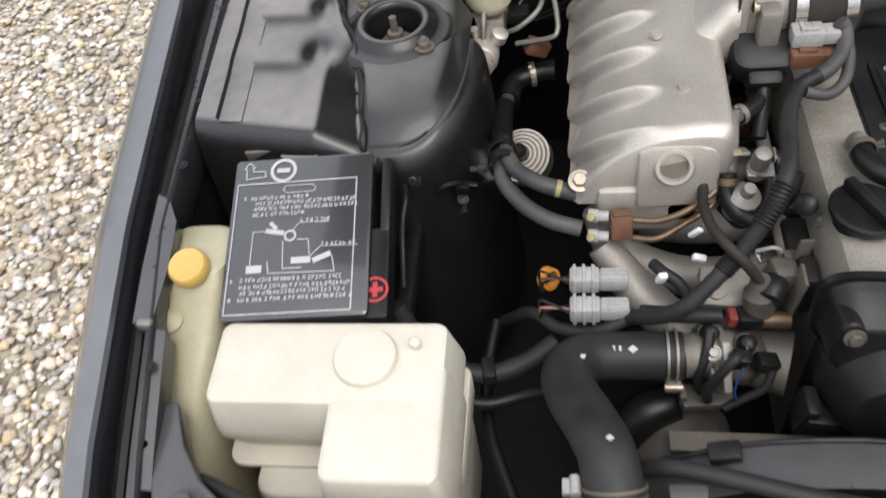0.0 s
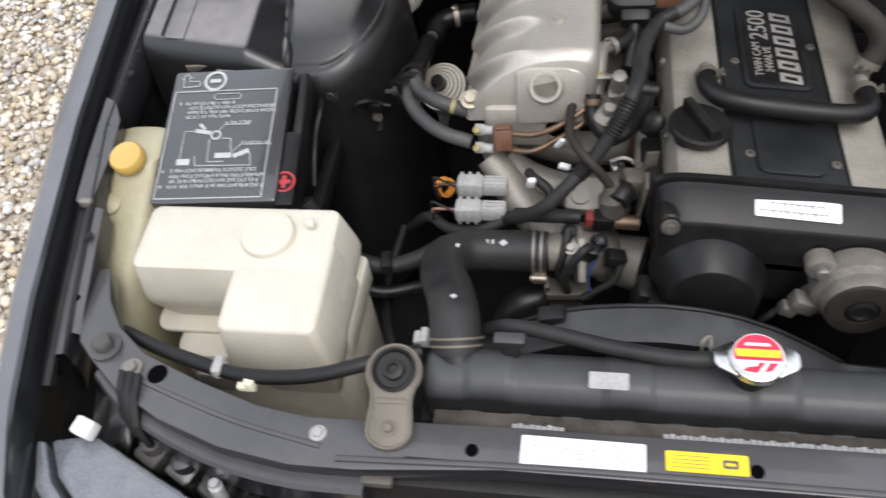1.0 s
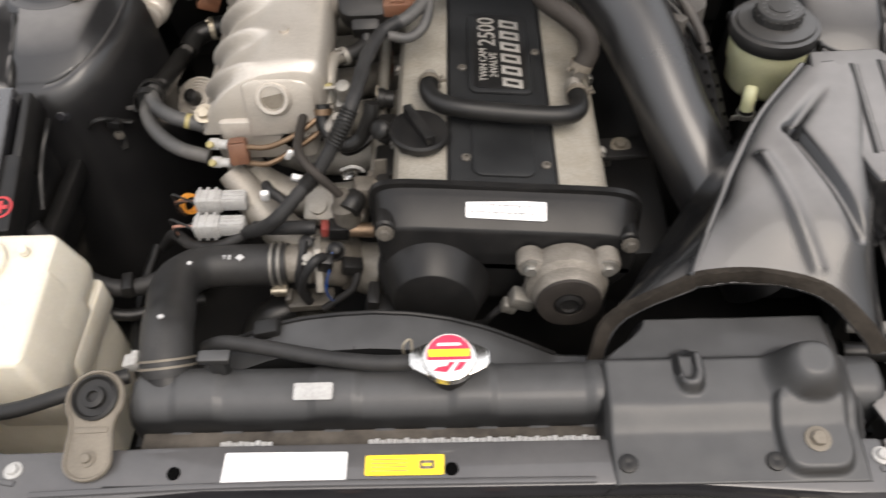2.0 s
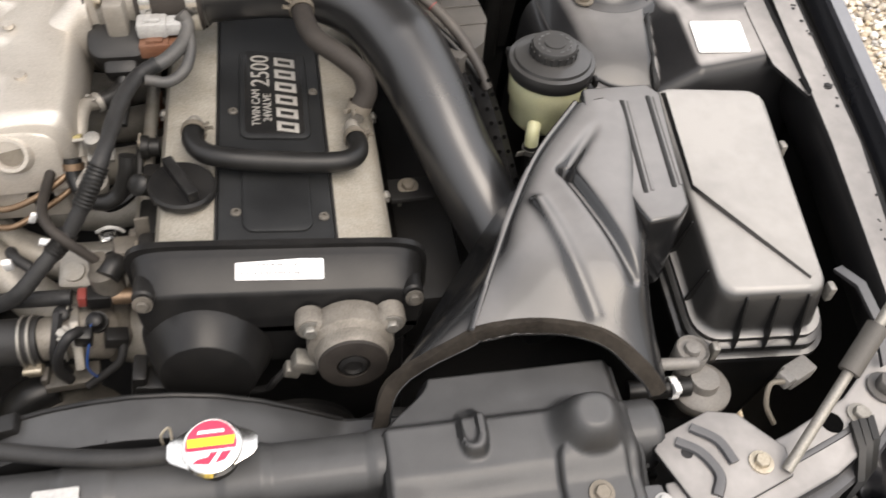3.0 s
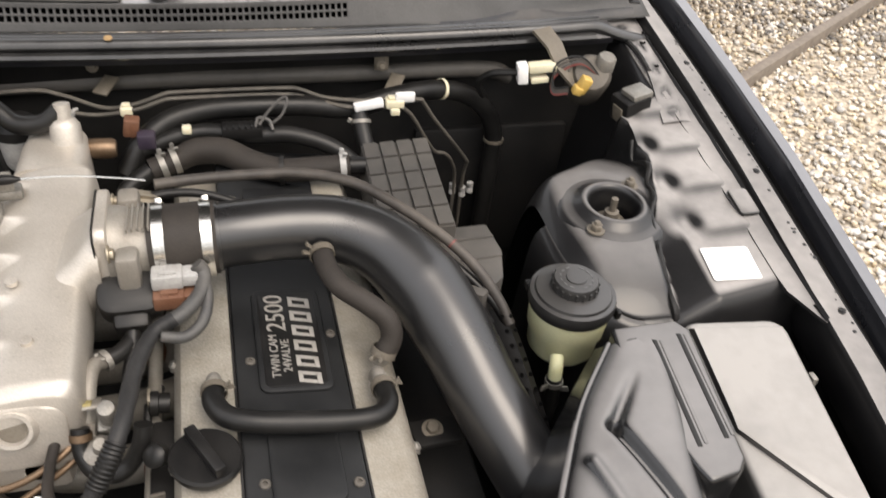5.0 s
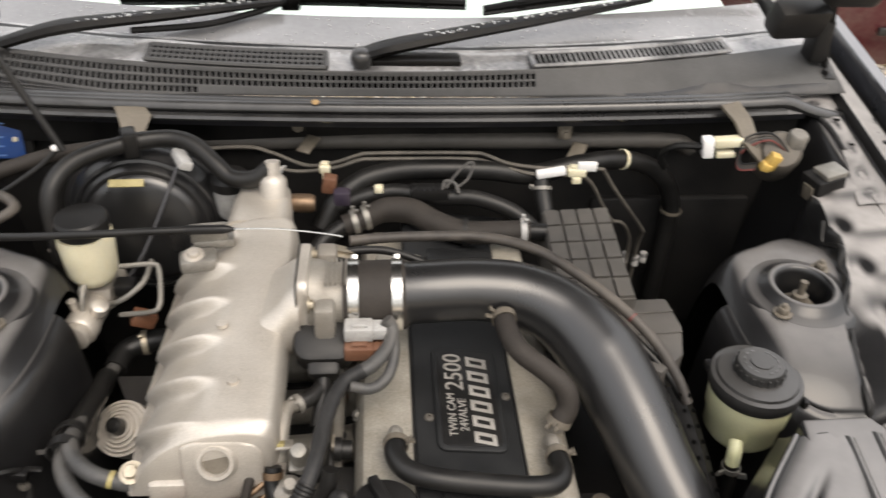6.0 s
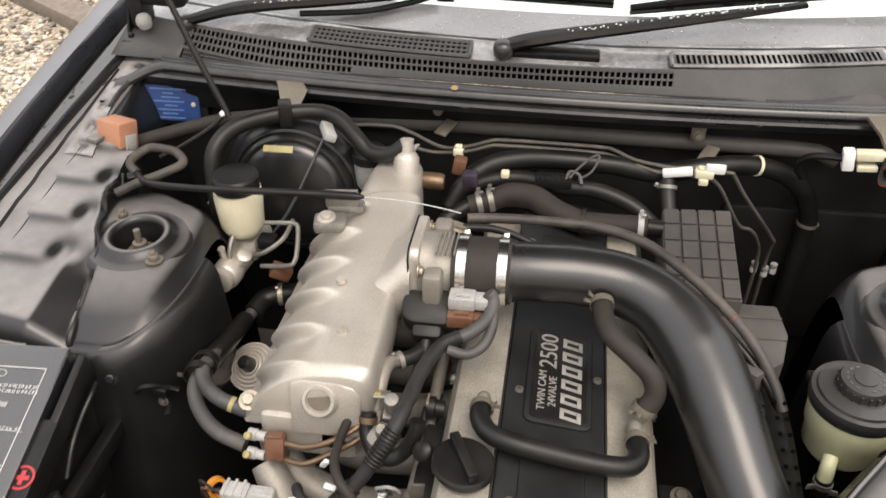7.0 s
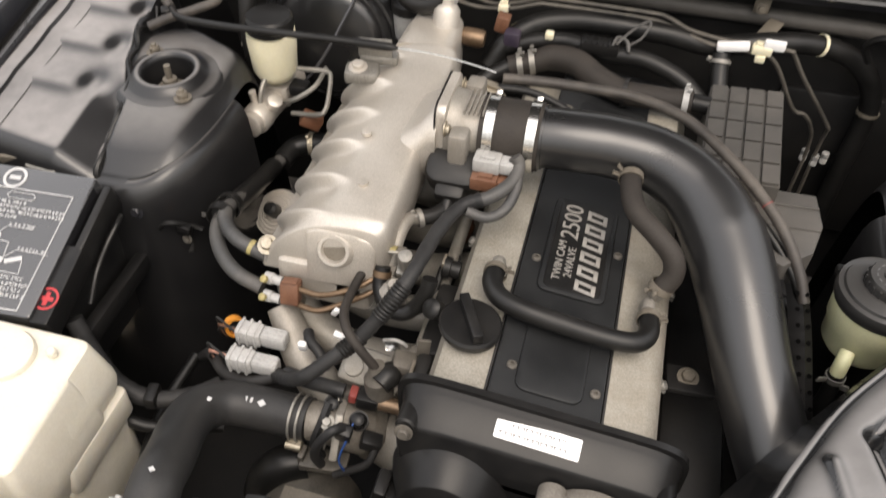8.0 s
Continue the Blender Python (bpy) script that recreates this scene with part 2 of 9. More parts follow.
COWLGREY = mat("weathered_cowl_plastic", (0.05, 0.05, 0.05), (0.07, 0.0695, 0.069), 0.5, 0, 20, 0.1, 400, 0.2, (0.13, 0.128, 0.125), spec=0.3)
# pale patches paint the sky's reflection on the wet cowl into its colour
COWLWET_SKY = mat("wet_cowl_sky_patch_paint", (0.07, 0.07, 0.072), (0.33, 0.327, 0.325), 0.16, 0, 11, 0.3, 120, 0.25, (0.45, 0.44, 0.43), coat=0.5, speck=0.15, spread=(0.45, 0.6))
WIPER = mat("wet_wiper_black", (0.0025, 0.0025, 0.0025), (0.005, 0.005, 0.005), 0.32, 0, 60, 0.3, 300, 0.03, spec=0.14)
SHEET = mat("pale_sheet", (0.8, 0.82, 0.8), (0.86, 0.87, 0.86), 0.7, 0, 8, 0.1, 100, speck=0.05)
DASH = mat("grey_dashboard", (0.05, 0.05, 0.05), (0.075, 0.075, 0.073), 0.7, 0, 20, 0.2, 300)
FRIT = mat("fogged_glass_border", (0.17, 0.17, 0.172), (0.22, 0.22, 0.222), 0.16, 0, 5, 0.15, 150, 0.15, (0.3, 0.3, 0.3), coat=0.8, speck=0.12)
HEADLAMP = mat("clouded_lamp_plastic", (0.112, 0.119, 0.133), (0.182, 0.189, 0.203), 0.2, 0, 12, 0.05, 300, 0.2, coat=0.6)
PEBBLE = mat("pale_gravel", (0.40, 0.335, 0.252), (0.66, 0.60, 0.50), 0.65, 0, 22, 0.25, 300, 0.12, (0.35, 0.29, 0.22), island=0.45)
GRIT = mat("grit_between_stones", (0.2, 0.168, 0.125), (0.36, 0.31, 0.24), 0.9, 0, 60, 0.6, 260, 0.3)
PEBBLE_DARK = mat("damp_shadowed_gravel", (0.1137, 0.09625, 0.07437), (0.2363, 0.2013, 0.1575), 0.65, 0, 22, 0.25, 300, 0.2, island=0.4)
TIMBER = mat("grey_timber", (0.12, 0.1, 0.08), (0.2, 0.17, 0.14), 0.8, 0, 30, 0.4, 260, 0.2)
REDPAINT = mat("dark_red_paint", (0.054, 0.0048, 0.0084), (0.072, 0.0072, 0.012), 0.35, 0.1, 8, 0.02, 200, 0.25, coat=0.4)
TYRE = mat("tyre_rubber", (0.02, 0.02, 0.02), (0.03, 0.03, 0.03), 0.8, 0, 30, 0.3, 300, 0.2)
CABLE_SHEATH = mat("brownish_cable_sheath", (0.024, 0.0205, 0.0178), (0.036, 0.0315, 0.028), 0.55, 0, 30, 0.1, 300, 0.3)
HOSEGREY = mat("dusty_black_hose", (0.013, 0.013, 0.0133), (0.021, 0.0208, 0.0208), 0.48, 0, 20, 0.1, 400, 0.2, (0.08, 0.076, 0.072), spec=0.32)
# near-black for flat discs and sheets that stand for shade inside openings
HOLE = mat("hole_shade_black", (0.001, 0.001, 0.001), (0.0015, 0.0015, 0.0015), 0.95, 0, 20, 0.0, 300, spec=0.05)
OLIVE = mat("faded_yellow_mark", (0.26, 0.22, 0.08), (0.33, 0.28, 0.12), 0.5, 0, 40, 0.05, 300, 0.3)
LEAF = mat("dry_yellow_leaf", (0.26, 0.16, 0.07), (0.33, 0.22, 0.1), 0.7, 0, 90, 0.2, 300)

# the bare ground keeps the cells of small stones where none lie loose
gn, gl = GRIT.node_tree.nodes, GRIT.node_tree.links
cells, tint, gco = gn.new("ShaderNodeTexVoronoi"), gn.new("ShaderNodeMixRGB"), gn.new("ShaderNodeTexCoord")
cells.inputs["Scale"].default_value = 55.0
gl.new(gco.outputs["Object"], cells.inputs["Vector"])
grit_in = gn["Principled BSDF"].inputs["Base Color"]
level = gn.new("ShaderNodeMapRange")
level.inputs[1].default_value, level.inputs[2].default_value, level.inputs[3].default_value, level.inputs[4].default_value = 0.0, 1.0, 0.45, 1.9
cell_grey = gn.new("ShaderNodeSeparateColor")
gl.new(cells.outputs["Color"], cell_grey.inputs[0])
gl.new(cell_grey.outputs[0], level.inputs[0])
tint.blend_type, tint.inputs[0].default_value = "MULTIPLY", 1.0
gl.new(grit_in.links[0].from_socket, tint.inputs[1])
gl.new(level.outputs[0], tint.inputs[2])
gl.new(tint.outputs[0], grit_in)

GLASS = bpy.data.materials.new("windscreen_glass")
GLASS.use_nodes = True
gb = GLASS.node_tree.nodes["Principled BSDF"]
gb.inputs["Transmission Weight"].default_value, gb.inputs["Roughness"].default_value = 1.0, 0.02
gb.inputs["Base Color"].default_value, gb.inputs["IOR"].default_value = (0.8, 0.93, 0.88, 1), 1.1


# ---- builders ----
def part(name, bm, material, parent=None, label="", sharp=38):
    """Links a bmesh, made in world places, as one mesh object, under a thing or a part where one is given."""
    bmesh.ops.recalc_face_normals(bm, faces=bm.faces)
    me = bpy.data.meshes.new(name)
    bm.to_mesh(me)
    bm.free()
    me.materials.append(material)
    me.polygons.foreach_set("use_smooth", [True] * len(me.polygons))
    me.set_sharp_from_angle(angle=radians(sharp))
    ob = new(name, me)
    if parent is not None:
        ob.parent = parent
        if parent.parent is None:
            ob.matrix_parent_inverse = parent.matrix_basis.inverted()
    return tagged(ob, label) if label else ob


def thing(name, at, label, category, group="", kind=""):
    ob = new(name)
    ob.empty_display_size = 0.05
    ob.location = at
    ob.matrix_basis = Matrix.Translation(at)
    return tagged(ob, label, category, group, kind)


def solo(name, bm, material, label, category, group="", kind="", sharp=38):
    return tagged(part(name, bm, material, None, "", sharp), label, category, group, kind)


def add(a, *others):
    for b in others:
        me = bpy.data.meshes.new("joined")
        b.to_mesh(me)
        b.free()
        a.from_mesh(me)
        bpy.data.meshes.remove(me)
    return a


def moved(bm, m):
    bmesh.ops.transform(bm, matrix=m, verts=bm.verts)
    return bm


def bevelled(bm, size, segments=2, least=25):
    if size:
        sharp = [e for e in bm.edges if len(e.link_faces) == 2 and e.calc_face_angle(0) > radians(least)]
        bmesh.ops.bevel(bm, geom=sharp, offset=size, segments=segments, profile=0.5, affect="EDGES", clamp_overlap=True)
    return bm


def box(centre, size, bevel=0.002, turn=(0, 0, 0)):
    bm = bmesh.new()
    bmesh.ops.create_cube(bm, size=1.0)
    moved(bm, Matrix.Diagonal((*size, 1)))
    return moved(bevelled(bm, bevel), pose(*centre, *turn))


def prism(outline, z0, z1, bevel=0.002, m=None, segments=2):
    """A flat outline in x and y, given a height."""
    bm = bmesh.new()
    low = [bm.verts.new((x, y, z0)) for x, y in outline]
    high = [bm.verts.new((x, y, z1)) for x, y in outline]
    n = len(outline)
    bm.faces.new(low[::-1])
    bm.faces.new(high)
    for i in range(n):
        bm.faces.new((low[i], low[(i + 1) % n], high[(i + 1) % n], high[i]))
    bmesh.ops.recalc_face_normals(bm, faces=bm.faces)
    bevelled(bm, bevel, segments)
    return moved(bm, m) if m else bm


def rounded(x0, x1, y0, y1, r, n=5):
    """The outline of a rectangle with round corners."""
    out = []
    for cx, cy, a in ((x1 - r, y1 - r, 0), (x0 + r, y1 - r, 90), (x0 + r, y0 + r, 180), (x1 - r, y0 + r, 270)):
        out += [(cx + r * math.cos(radians(a + 90 * i / n)), cy + r * math.sin(radians(a + 90 * i / n))) for i in range(n + 1)]
    return out


def loft(rings, caps=True, closed=True):
    bm = bmesh.new()
    rows = [[bm.verts.new(p) for p in ring] for ring in rings]
    for a, b in zip(rows, rows[1:]):
        n = len(a)
        for i in range(n if closed else n - 1):
            bm.faces.new((a[i], a[(i + 1) % n], b[(i + 1) % n], b[i]))
    if caps:
        bm.faces.new(rows[0][::-1])
        bm.faces.new(rows[-1])
    return bm


def aimed(at, axis):
    """The pose whose z axis points along axis."""
    return Matrix.Translation(at) @ Vector(axis).to_track_quat("Z", "Y").to_matrix().to_4x4()


def lathe(profile, at=(0, 0, 0), axis=(0, 0, 1), seg=28, caps=True):
    rings = [[(r * math.cos(2 * math.pi * i / seg), r * math.sin(2 * math.pi * i / seg), h) for i in range(seg)] for r, h in profile]
    return moved(loft(rings, caps), aimed(at, axis))


def spline(points, sub=6):
    pts = [Vector(p) for p in points]
    ext = [2 * pts[0] - pts[1], *pts, 2 * pts[-1] - pts[-2]]
    out = []
    for i in range(1, len(ext) - 2):
        a, b, c, d = ext[i - 1 : i + 3]
        for k in range(sub):
            t = k / sub
            out.append(0.5 * (2 * b + (c - a) * t + (2 * a - 5 * b + 4 * c - d) * t * t + (3 * b - a - 3 * c + d) * t**3))
    out.append(pts[-1])
    return out


def tube(points, r, seg=12, sub=6, flat=1.0, up=(0, 0, 1), ripple=0.0, pitch=0.006):
    """A hose along smooth points; r is one radius or one for each point; flat squeezes it along up; ripple gives it rings."""
    path = spline(points, sub)
    n = len(path)
    radii = [r] * n if isinstance(r, (int, float)) else np.interp(np.linspace(0, len(points) - 1, n), range(len(points)), r).tolist()
    side, run, rings, last = None, 0.0, [], path[0]
    for i, p in enumerate(path):
        ahead = (path[min(i + 1, n - 1)] - path[max(i - 1, 0)]).normalized()
        if side is None:
            side = ahead.cross(Vector(up))
            side = side if side.length > 0.05 else ahead.cross(Vector((0, 1, 0)))
        side = (side - ahead * side.dot(ahead)).normalized()
        high = side.cross(ahead)
        run += (p - last).length
        last = p
        rad = radii[i] * (1 + ripple * math.sin(2 * math.pi * run / pitch))
        rings.append([p + side * rad * math.cos(2 * math.pi * k / seg) + high * rad * flat * math.sin(2 * math.pi * k / seg) for k in range(seg)])
    return loft(rings)


def sheet(fn, x0, x1, y0, y1, nx, ny):
    """A surface whose height is fn(x, y)."""
    bm = bmesh.new()
    xs, ys = np.linspace(x0, x1, nx), np.linspace(y0, y1, ny)
    rows = [[bm.verts.new(fn(float(x), float(y))) for x in xs] for y in ys]
    for a, b in zip(rows, rows[1:]):
        for i in range(nx - 1):
            bm.faces.new((a[i], a[i + 1], b[i + 1], b[i]))
    return bm


def plate(points, thick, bevel=0.001):
    """A bent strip of metal: points down its middle as (place, half width vector)."""
    rings = []
    for i, (p, w) in enumerate(points):
        p, w = Vector(p), Vector(w)
        q = Vector(points[min(i + 1, len(points) - 1)][0]) - Vector(points[max(i - 1, 0)][0])
        nrm = w.cross(q).normalized() * thick / 2
        rings.append([p - w - nrm, p + w - nrm, p + w + nrm, p - w + nrm])
    return bevelled(loft(rings), bevel, 1)


def bolt(at, axis, r, parent, material=ZINC, name="bolt", washer=True, high=0.7):
    prof = [(r * 1.55, 0), (r * 1.55, r * 0.25), (r * 1.05, r * 0.3)] if washer else [(r, 0)]
    bm = lathe(prof, at, axis, 16)
    n = Vector(axis).normalized()
    hexa = [(r * math.cos(math.pi / 3 * i), r * math.sin(math.pi / 3 * i)) for i in range(6)]
    add(bm, prism(hexa, 0, r * high + r * 0.3, r * 0.12, aimed(at, n), 1))
    return part(name, bm, material, parent)


def ring_band(at, axis, r, width, parent, material=STEEL, screw=None, name="clamp", thick=0.0015):
    """A hose clamp round a tube, with its screw block where screw, a direction, is given."""
    h = width / 2
    if screw and material is STEEL and width < 0.011:
        material = DULL
    bm = lathe([(r, -h), (r + thick, -h), (r + thick, h), (r, h), (r, -h)], at, axis, 32, False)
    if screw and name == "spring_clamp":
        s, ax = Vector(screw).normalized(), Vector(axis).normalized()
        side = ax.cross(s).normalized()
        for k in (-1, 1):
            ear = Matrix((side, ax, s)).transposed().to_4x4()
            ear.translation = Vector(at) + s * (r + width * 0.45) + side * k * width * 0.45 + ax * k * width * 0.2
            add(bm, moved(box((0, 0, 0), (thick, width * 0.75, width * 1.1), 0.0003, (0, 14 * k, 0)), ear))
            ear.translation = Vector(at) + s * (r + width * 0.95) + side * k * width * 0.62 + ax * k * width * 0.2
            add(bm, moved(box((0, 0, 0), (width * 0.5, width * 0.6, thick), 0.0003), ear))
    elif screw:
        s = Vector(screw).normalized()
        add(bm, moved(box((0, 0, 0), (width * 0.6, width * 1.1, width * 0.5), 0.001), aimed(Vector(at) + s * (r + width * 0.22), s)))
        add(bm, lathe([(width * 0.2, 0), (width * 0.2, width * 1.4)], Vector(at) + s * (r + width * 0.3) - Vector(axis).normalized().cross(s) * width, Vector(axis).normalized().cross(s), 10))
    return part(name, bm, material, parent)


def writing(text, size, at, along, up, parent, material=LETTER, name="lettering", deep=0.0006, squeeze=1.0):
    """Raised lettering with the built-in font: along is the way of reading, up the top of the letters."""
    cu = bpy.data.curves.new(name, "FONT")
    cu.body, cu.size, cu.extrude, cu.align_x, cu.align_y = text, size, deep, "CENTER", "CENTER"
    tmp = new("text_source", cu)
    bpy.context.view_layer.update()
    me = bpy.data.meshes.new_from_object(tmp.evaluated_get(bpy.context.evaluated_depsgraph_get()))
    bpy.data.objects.remove(tmp)
    bm = bmesh.new()
    bm.from_mesh(me)
    bpy.data.meshes.remove(me)
    a, u = Vector(along).normalized(), Vector(up).normalized()
    n = a.cross(u)
    m = Matrix((a * squeeze, u, n)).transposed().to_4x4()
    m.translation = Vector(at)
    return part(name, moved(bm, m), material, parent)


def smooth01(t):
    t = min(1.0, max(0.0, t))
    return t * t * (3 - 2 * t)


def rail_z(y):
    """The height of the fender rails, which rise towards the windscreen."""
    return 0.71 + 0.21 * (y - 0.55) - 0.035 * max(0.0, y - 1.5)

# ---- the ground ----
def ground_z(x, y):
    return 0.012 * noise.noise((x * 0.7, y * 0.7, 0.0))


def stones(count, x0, x1, y0, y1, seed, small=0.008, large=0.0175, soft=0.6):
    """Loose rounded stones scattered over a stretch of ground, as one mesh."""
    rng = np.random.default_rng(seed)
    ico = bmesh.new()
    bmesh.ops.create_icosphere(ico, subdivisions=1, radius=1.0)
    ico.verts.ensure_lookup_table()
    base = np.array([v.co for v in ico.verts])
    faces = np.array([[v.index for v in f.verts] for f in ico.faces])
    ico.free()
    where = rng.uniform((x0, y0), (x1, y1), (count, 2))
    # thinning out towards a ragged outer edge, and none under the car
    mid, half = np.array(((x0 + x1) / 2, (y0 + y1) / 2)), np.array(((x1 - x0) / 2, (y1 - y0) / 2))
    out = (np.abs((where - mid) / half) ** 3).sum(1) ** (1 / 3) + 0.12 * np.sin(where[:, 0] * 3.1 + where[:, 1] * 2.3)
    bare = (np.abs(where[:, 0]) < 0.7) & (where[:, 1] > 0.3) & (where[:, 1] < 2.7)
    where = where[(rng.random(count) < ((1.0 - out) / (1.0 - soft)).clip(0, 1)) & ~bare]
    count = len(where)
    size = small + (large - small) * rng.random((count, 1, 1)) ** 2.2
    shape = base[None] * (1 + 0.22 * rng.standard_normal((count, len(base), 1)).clip(-1.5, 1.5)) * rng.uniform(0.65, 1.25, (count, 1, 3)) * [1, 1, 0.75]
    a = rng.uniform(0, 6.283, count)
    c, s = np.cos(a)[:, None], np.sin(a)[:, None]
    turned = np.stack([shape[..., 0] * c - shape[..., 1] * s, shape[..., 0] * s + shape[..., 1] * c, shape[..., 2]], -1) * size
    turned[..., 0] += where[:, :1]
    turned[..., 1] += where[:, 1:]
    turned[..., 2] += size[:, 0] * 0.35 + rng.uniform(0, 0.008, (count, 1)) + np.array([ground_z(x, y) for x, y in where])[:, None]
    me = bpy.data.meshes.new("gravel_stones")
    me.from_pydata(turned.reshape(-1, 3).tolist(), [], (faces[None] + len(base) * np.arange(count)[:, None, None]).reshape(-1, 3).tolist())
    me.polygons.foreach_set("use_smooth", [True] * len(me.polygons))
    return me


def build_ground():
    bm = sheet(lambda x, y: (x, y, ground_z(x, y)), -9, 9, -7, 11, 60, 60)
    far = sheet(lambda x, y: (x, y, -0.06), -300, 300, -300, 300, 5, 5)
    solo("ground", add(bm, far), GRIT, "pale gritty ground under loose gravel", "ground", kind="structure")
    for n, (count, box4, m, soft, label) in enumerate((
        (160000, (-4.1, 4.1, -2.0, 5.2), PEBBLE, 0.35, "pale cream and grey gravel stones on the drive"),
        (5200, (-4.9, -0.9, 3.4, 5.8), PEBBLE_DARK, 0.6, "brown damp gravel stones away from the drive"),
        # beyond the board, cast shadow is put into the stones' brown
        (10500, (2.0, 5.4, 3.2, 6.0), PEBBLE_DARK, 0.7, "brown damp gravel stones, darkened with painted shadow, beyond the edging board"),
    )):
        me = stones(count, *box4, 11 + n, soft=soft)
        me.materials.append(m)
        tagged(new("gravel", me), label, "gravel", kind="stuff")
    # the timber edging that parts the pale gravel from the damp, shadow-dark one
    a, b = Vector((1.9, 2.91, 0.02)), Vector((5.4, 5.18, 0.02))
    mid, run = (a + b) / 2, b - a
    solo("edging_board", box(mid, (run.length, 0.045, 0.1), 0.004, (0, 0, math.degrees(math.atan2(run.y, run.x)))), TIMBER,
         "weathered grey timber edging board set in the gravel", "edging")


    # grey strip laid along a dark diagonal band on the left
    a, b = Vector((-3.6, 4.86, 0.03)), Vector((-1.6, 3.56, 0.03))
    mid, run = (a + b) / 2, b - a
    solo("edging_board", box(mid, (run.length, 0.16, 0.1), 0.006, (0, 0, math.degrees(math.atan2(run.y, run.x)))), TIMBER,
         "broad grey strip across the brown ground", "edging")


build_ground()


# ---- the car's body round the engine bay ----
def at_y(y, ys, vs):
    return float(np.interp(y, ys, vs))


FY = (0.36, 0.45, 0.55, 0.69, 0.95, 1.3, 1.7, 2.3)
F_OUT = (0.735, 0.80, 0.838, 0.868, 0.904, 0.922, 0.925, 0.925)
F_EDGE = (0.69, 0.755, 0.79, 0.815, 0.843, 0.858, 0.852, 0.84)
F_GROOVE = (0.66, 0.725, 0.755, 0.778, 0.812, 0.816, 0.812, 0.80)
F_INNER = (0.645, 0.705, 0.738, 0.765, 0.803, 0.80, 0.775, 0.74)
F_INNER_RIGHT = (0.62, 0.69, 0.722, 0.745, 0.767, 0.778, 0.776, 0.75)
F_CROWN_RIGHT = (0.735, 0.80, 0.832, 0.858, 0.892, 0.905, 0.905, 0.90)

car = thing("car_body", (0, 1.2, 0), "dark charcoal car body with its dusty engine bay open", "car")


def fender(side):
    ys = np.linspace(0.40, 2.3, 60)
    skin, gutter, flange = [], [], []
    for y in ys:
        z, o, e, g, i = rail_z(y), *(at_y(y, FY, v) for v in (F_OUT if side < 0 else F_CROWN_RIGHT, F_EDGE, F_GROOVE, F_INNER if side < 0 else F_INNER_RIGHT))
        s = lambda x, h: (side * x, y, z + h)
        skin.append([s(o + 0.0, -0.5), s(o + 0.022, -0.3), s(o + 0.016, -0.12), s(o + 0.004, -0.04), s(o - 0.012, -0.008), s((o + e) / 2, 0.008), s(e + 0.004, 0.009), s(e, 0.004), s(e - 0.001, -0.045), s(e + 0.004, -0.05)])
        if y < 0.6:
            continue
        gutter.append([s(e - 0.003, -0.03), s(e - 0.012, -0.052), s(g + 0.014, -0.05), s(g + 0.006, -0.02), s(g, -0.012)])
        d = 0.005 * noise.noise((y * 9, side, 0))
        flange.append([s(g + 0.001, -0.03), s(g, -0.004 + d * 0.3), s((g + i) / 2, -0.001), s(i + 0.004, 0.0), s(i, -0.006), s(i + 0.002, -0.06 + d), s(i + 0.015, -0.09)])
    f = part("fender", loft(skin, False, False), BODY, car, "dark charcoal front fender with a glossy crown")
    mod = f.modifiers.new("thickness", "SOLIDIFY")
    mod.thickness = 0.0012
    part("gutter", loft(gutter, False, False), RUBBER, f, "black gutter with rain drops along the fender")
    part("fender_flange", loft(flange, False, False), BAY if side < 0 else BAYDUST_SHEEN, f, "dusty grey inner flange of the fender")
    rng = random.Random(31 + side)
    for _ in range(46):  # chips and drops along the flange's outer edge
        y = rng.uniform(0.72, 1.62)
        g = at_y(y, FY, F_GROOVE)
        part("chip", lathe([(rng.uniform(0.0015, 0.004), 0), (0.001, 0.0006)], (side * (g - rng.uniform(0.001, 0.012) ** 1.0), y, rail_z(y) - 0.0025), (0, 0, 1), 7), BAYDARK, f)
    # drops and pinholes along the flange, as dark screw heads
    for y in np.linspace(0.78, 1.55, 4):
        g = at_y(y, FY, F_GROOVE)
        bolt((side * (g - 0.012), float(y), rail_z(y) - 0.003), (0, 0, 1), 0.0045, f, BAYDARK, "fender_bolt", True, 0.3)
    # the rolled black seal that stands in the gutter
    line = [(side * (at_y(y, FY, F_GROOVE) + 0.021), float(y), rail_z(y) - 0.033) for y in np.linspace(0.6, 1.75, 12)]
    part("gutter_seal", tube(line, 0.009, 8, 3), RUBBER, f)
    return f


for side in (-1, 1):
    fender(side)


SEAM_Y = (1.05, 1.08, 1.16, 1.228, 1.30, 1.36, 1.42, 1.72)
SEAM_X = (-0.58, -0.584, -0.592, -0.606, -0.636, -0.648, -0.645, -0.62)


def apron_front(x):
    """The fold at the front of the shelf, which curls round the tower."""
    cx, cy = -0.56, 1.265
    if x <= cx:
        return 1.078 + 0.125 * max(0.0, cx - 0.02 - x)
    return cy - (cy - 1.078) * max(0.0, 1 - ((x - cx) / 0.1) ** 2.6) ** (1 / 2.6)


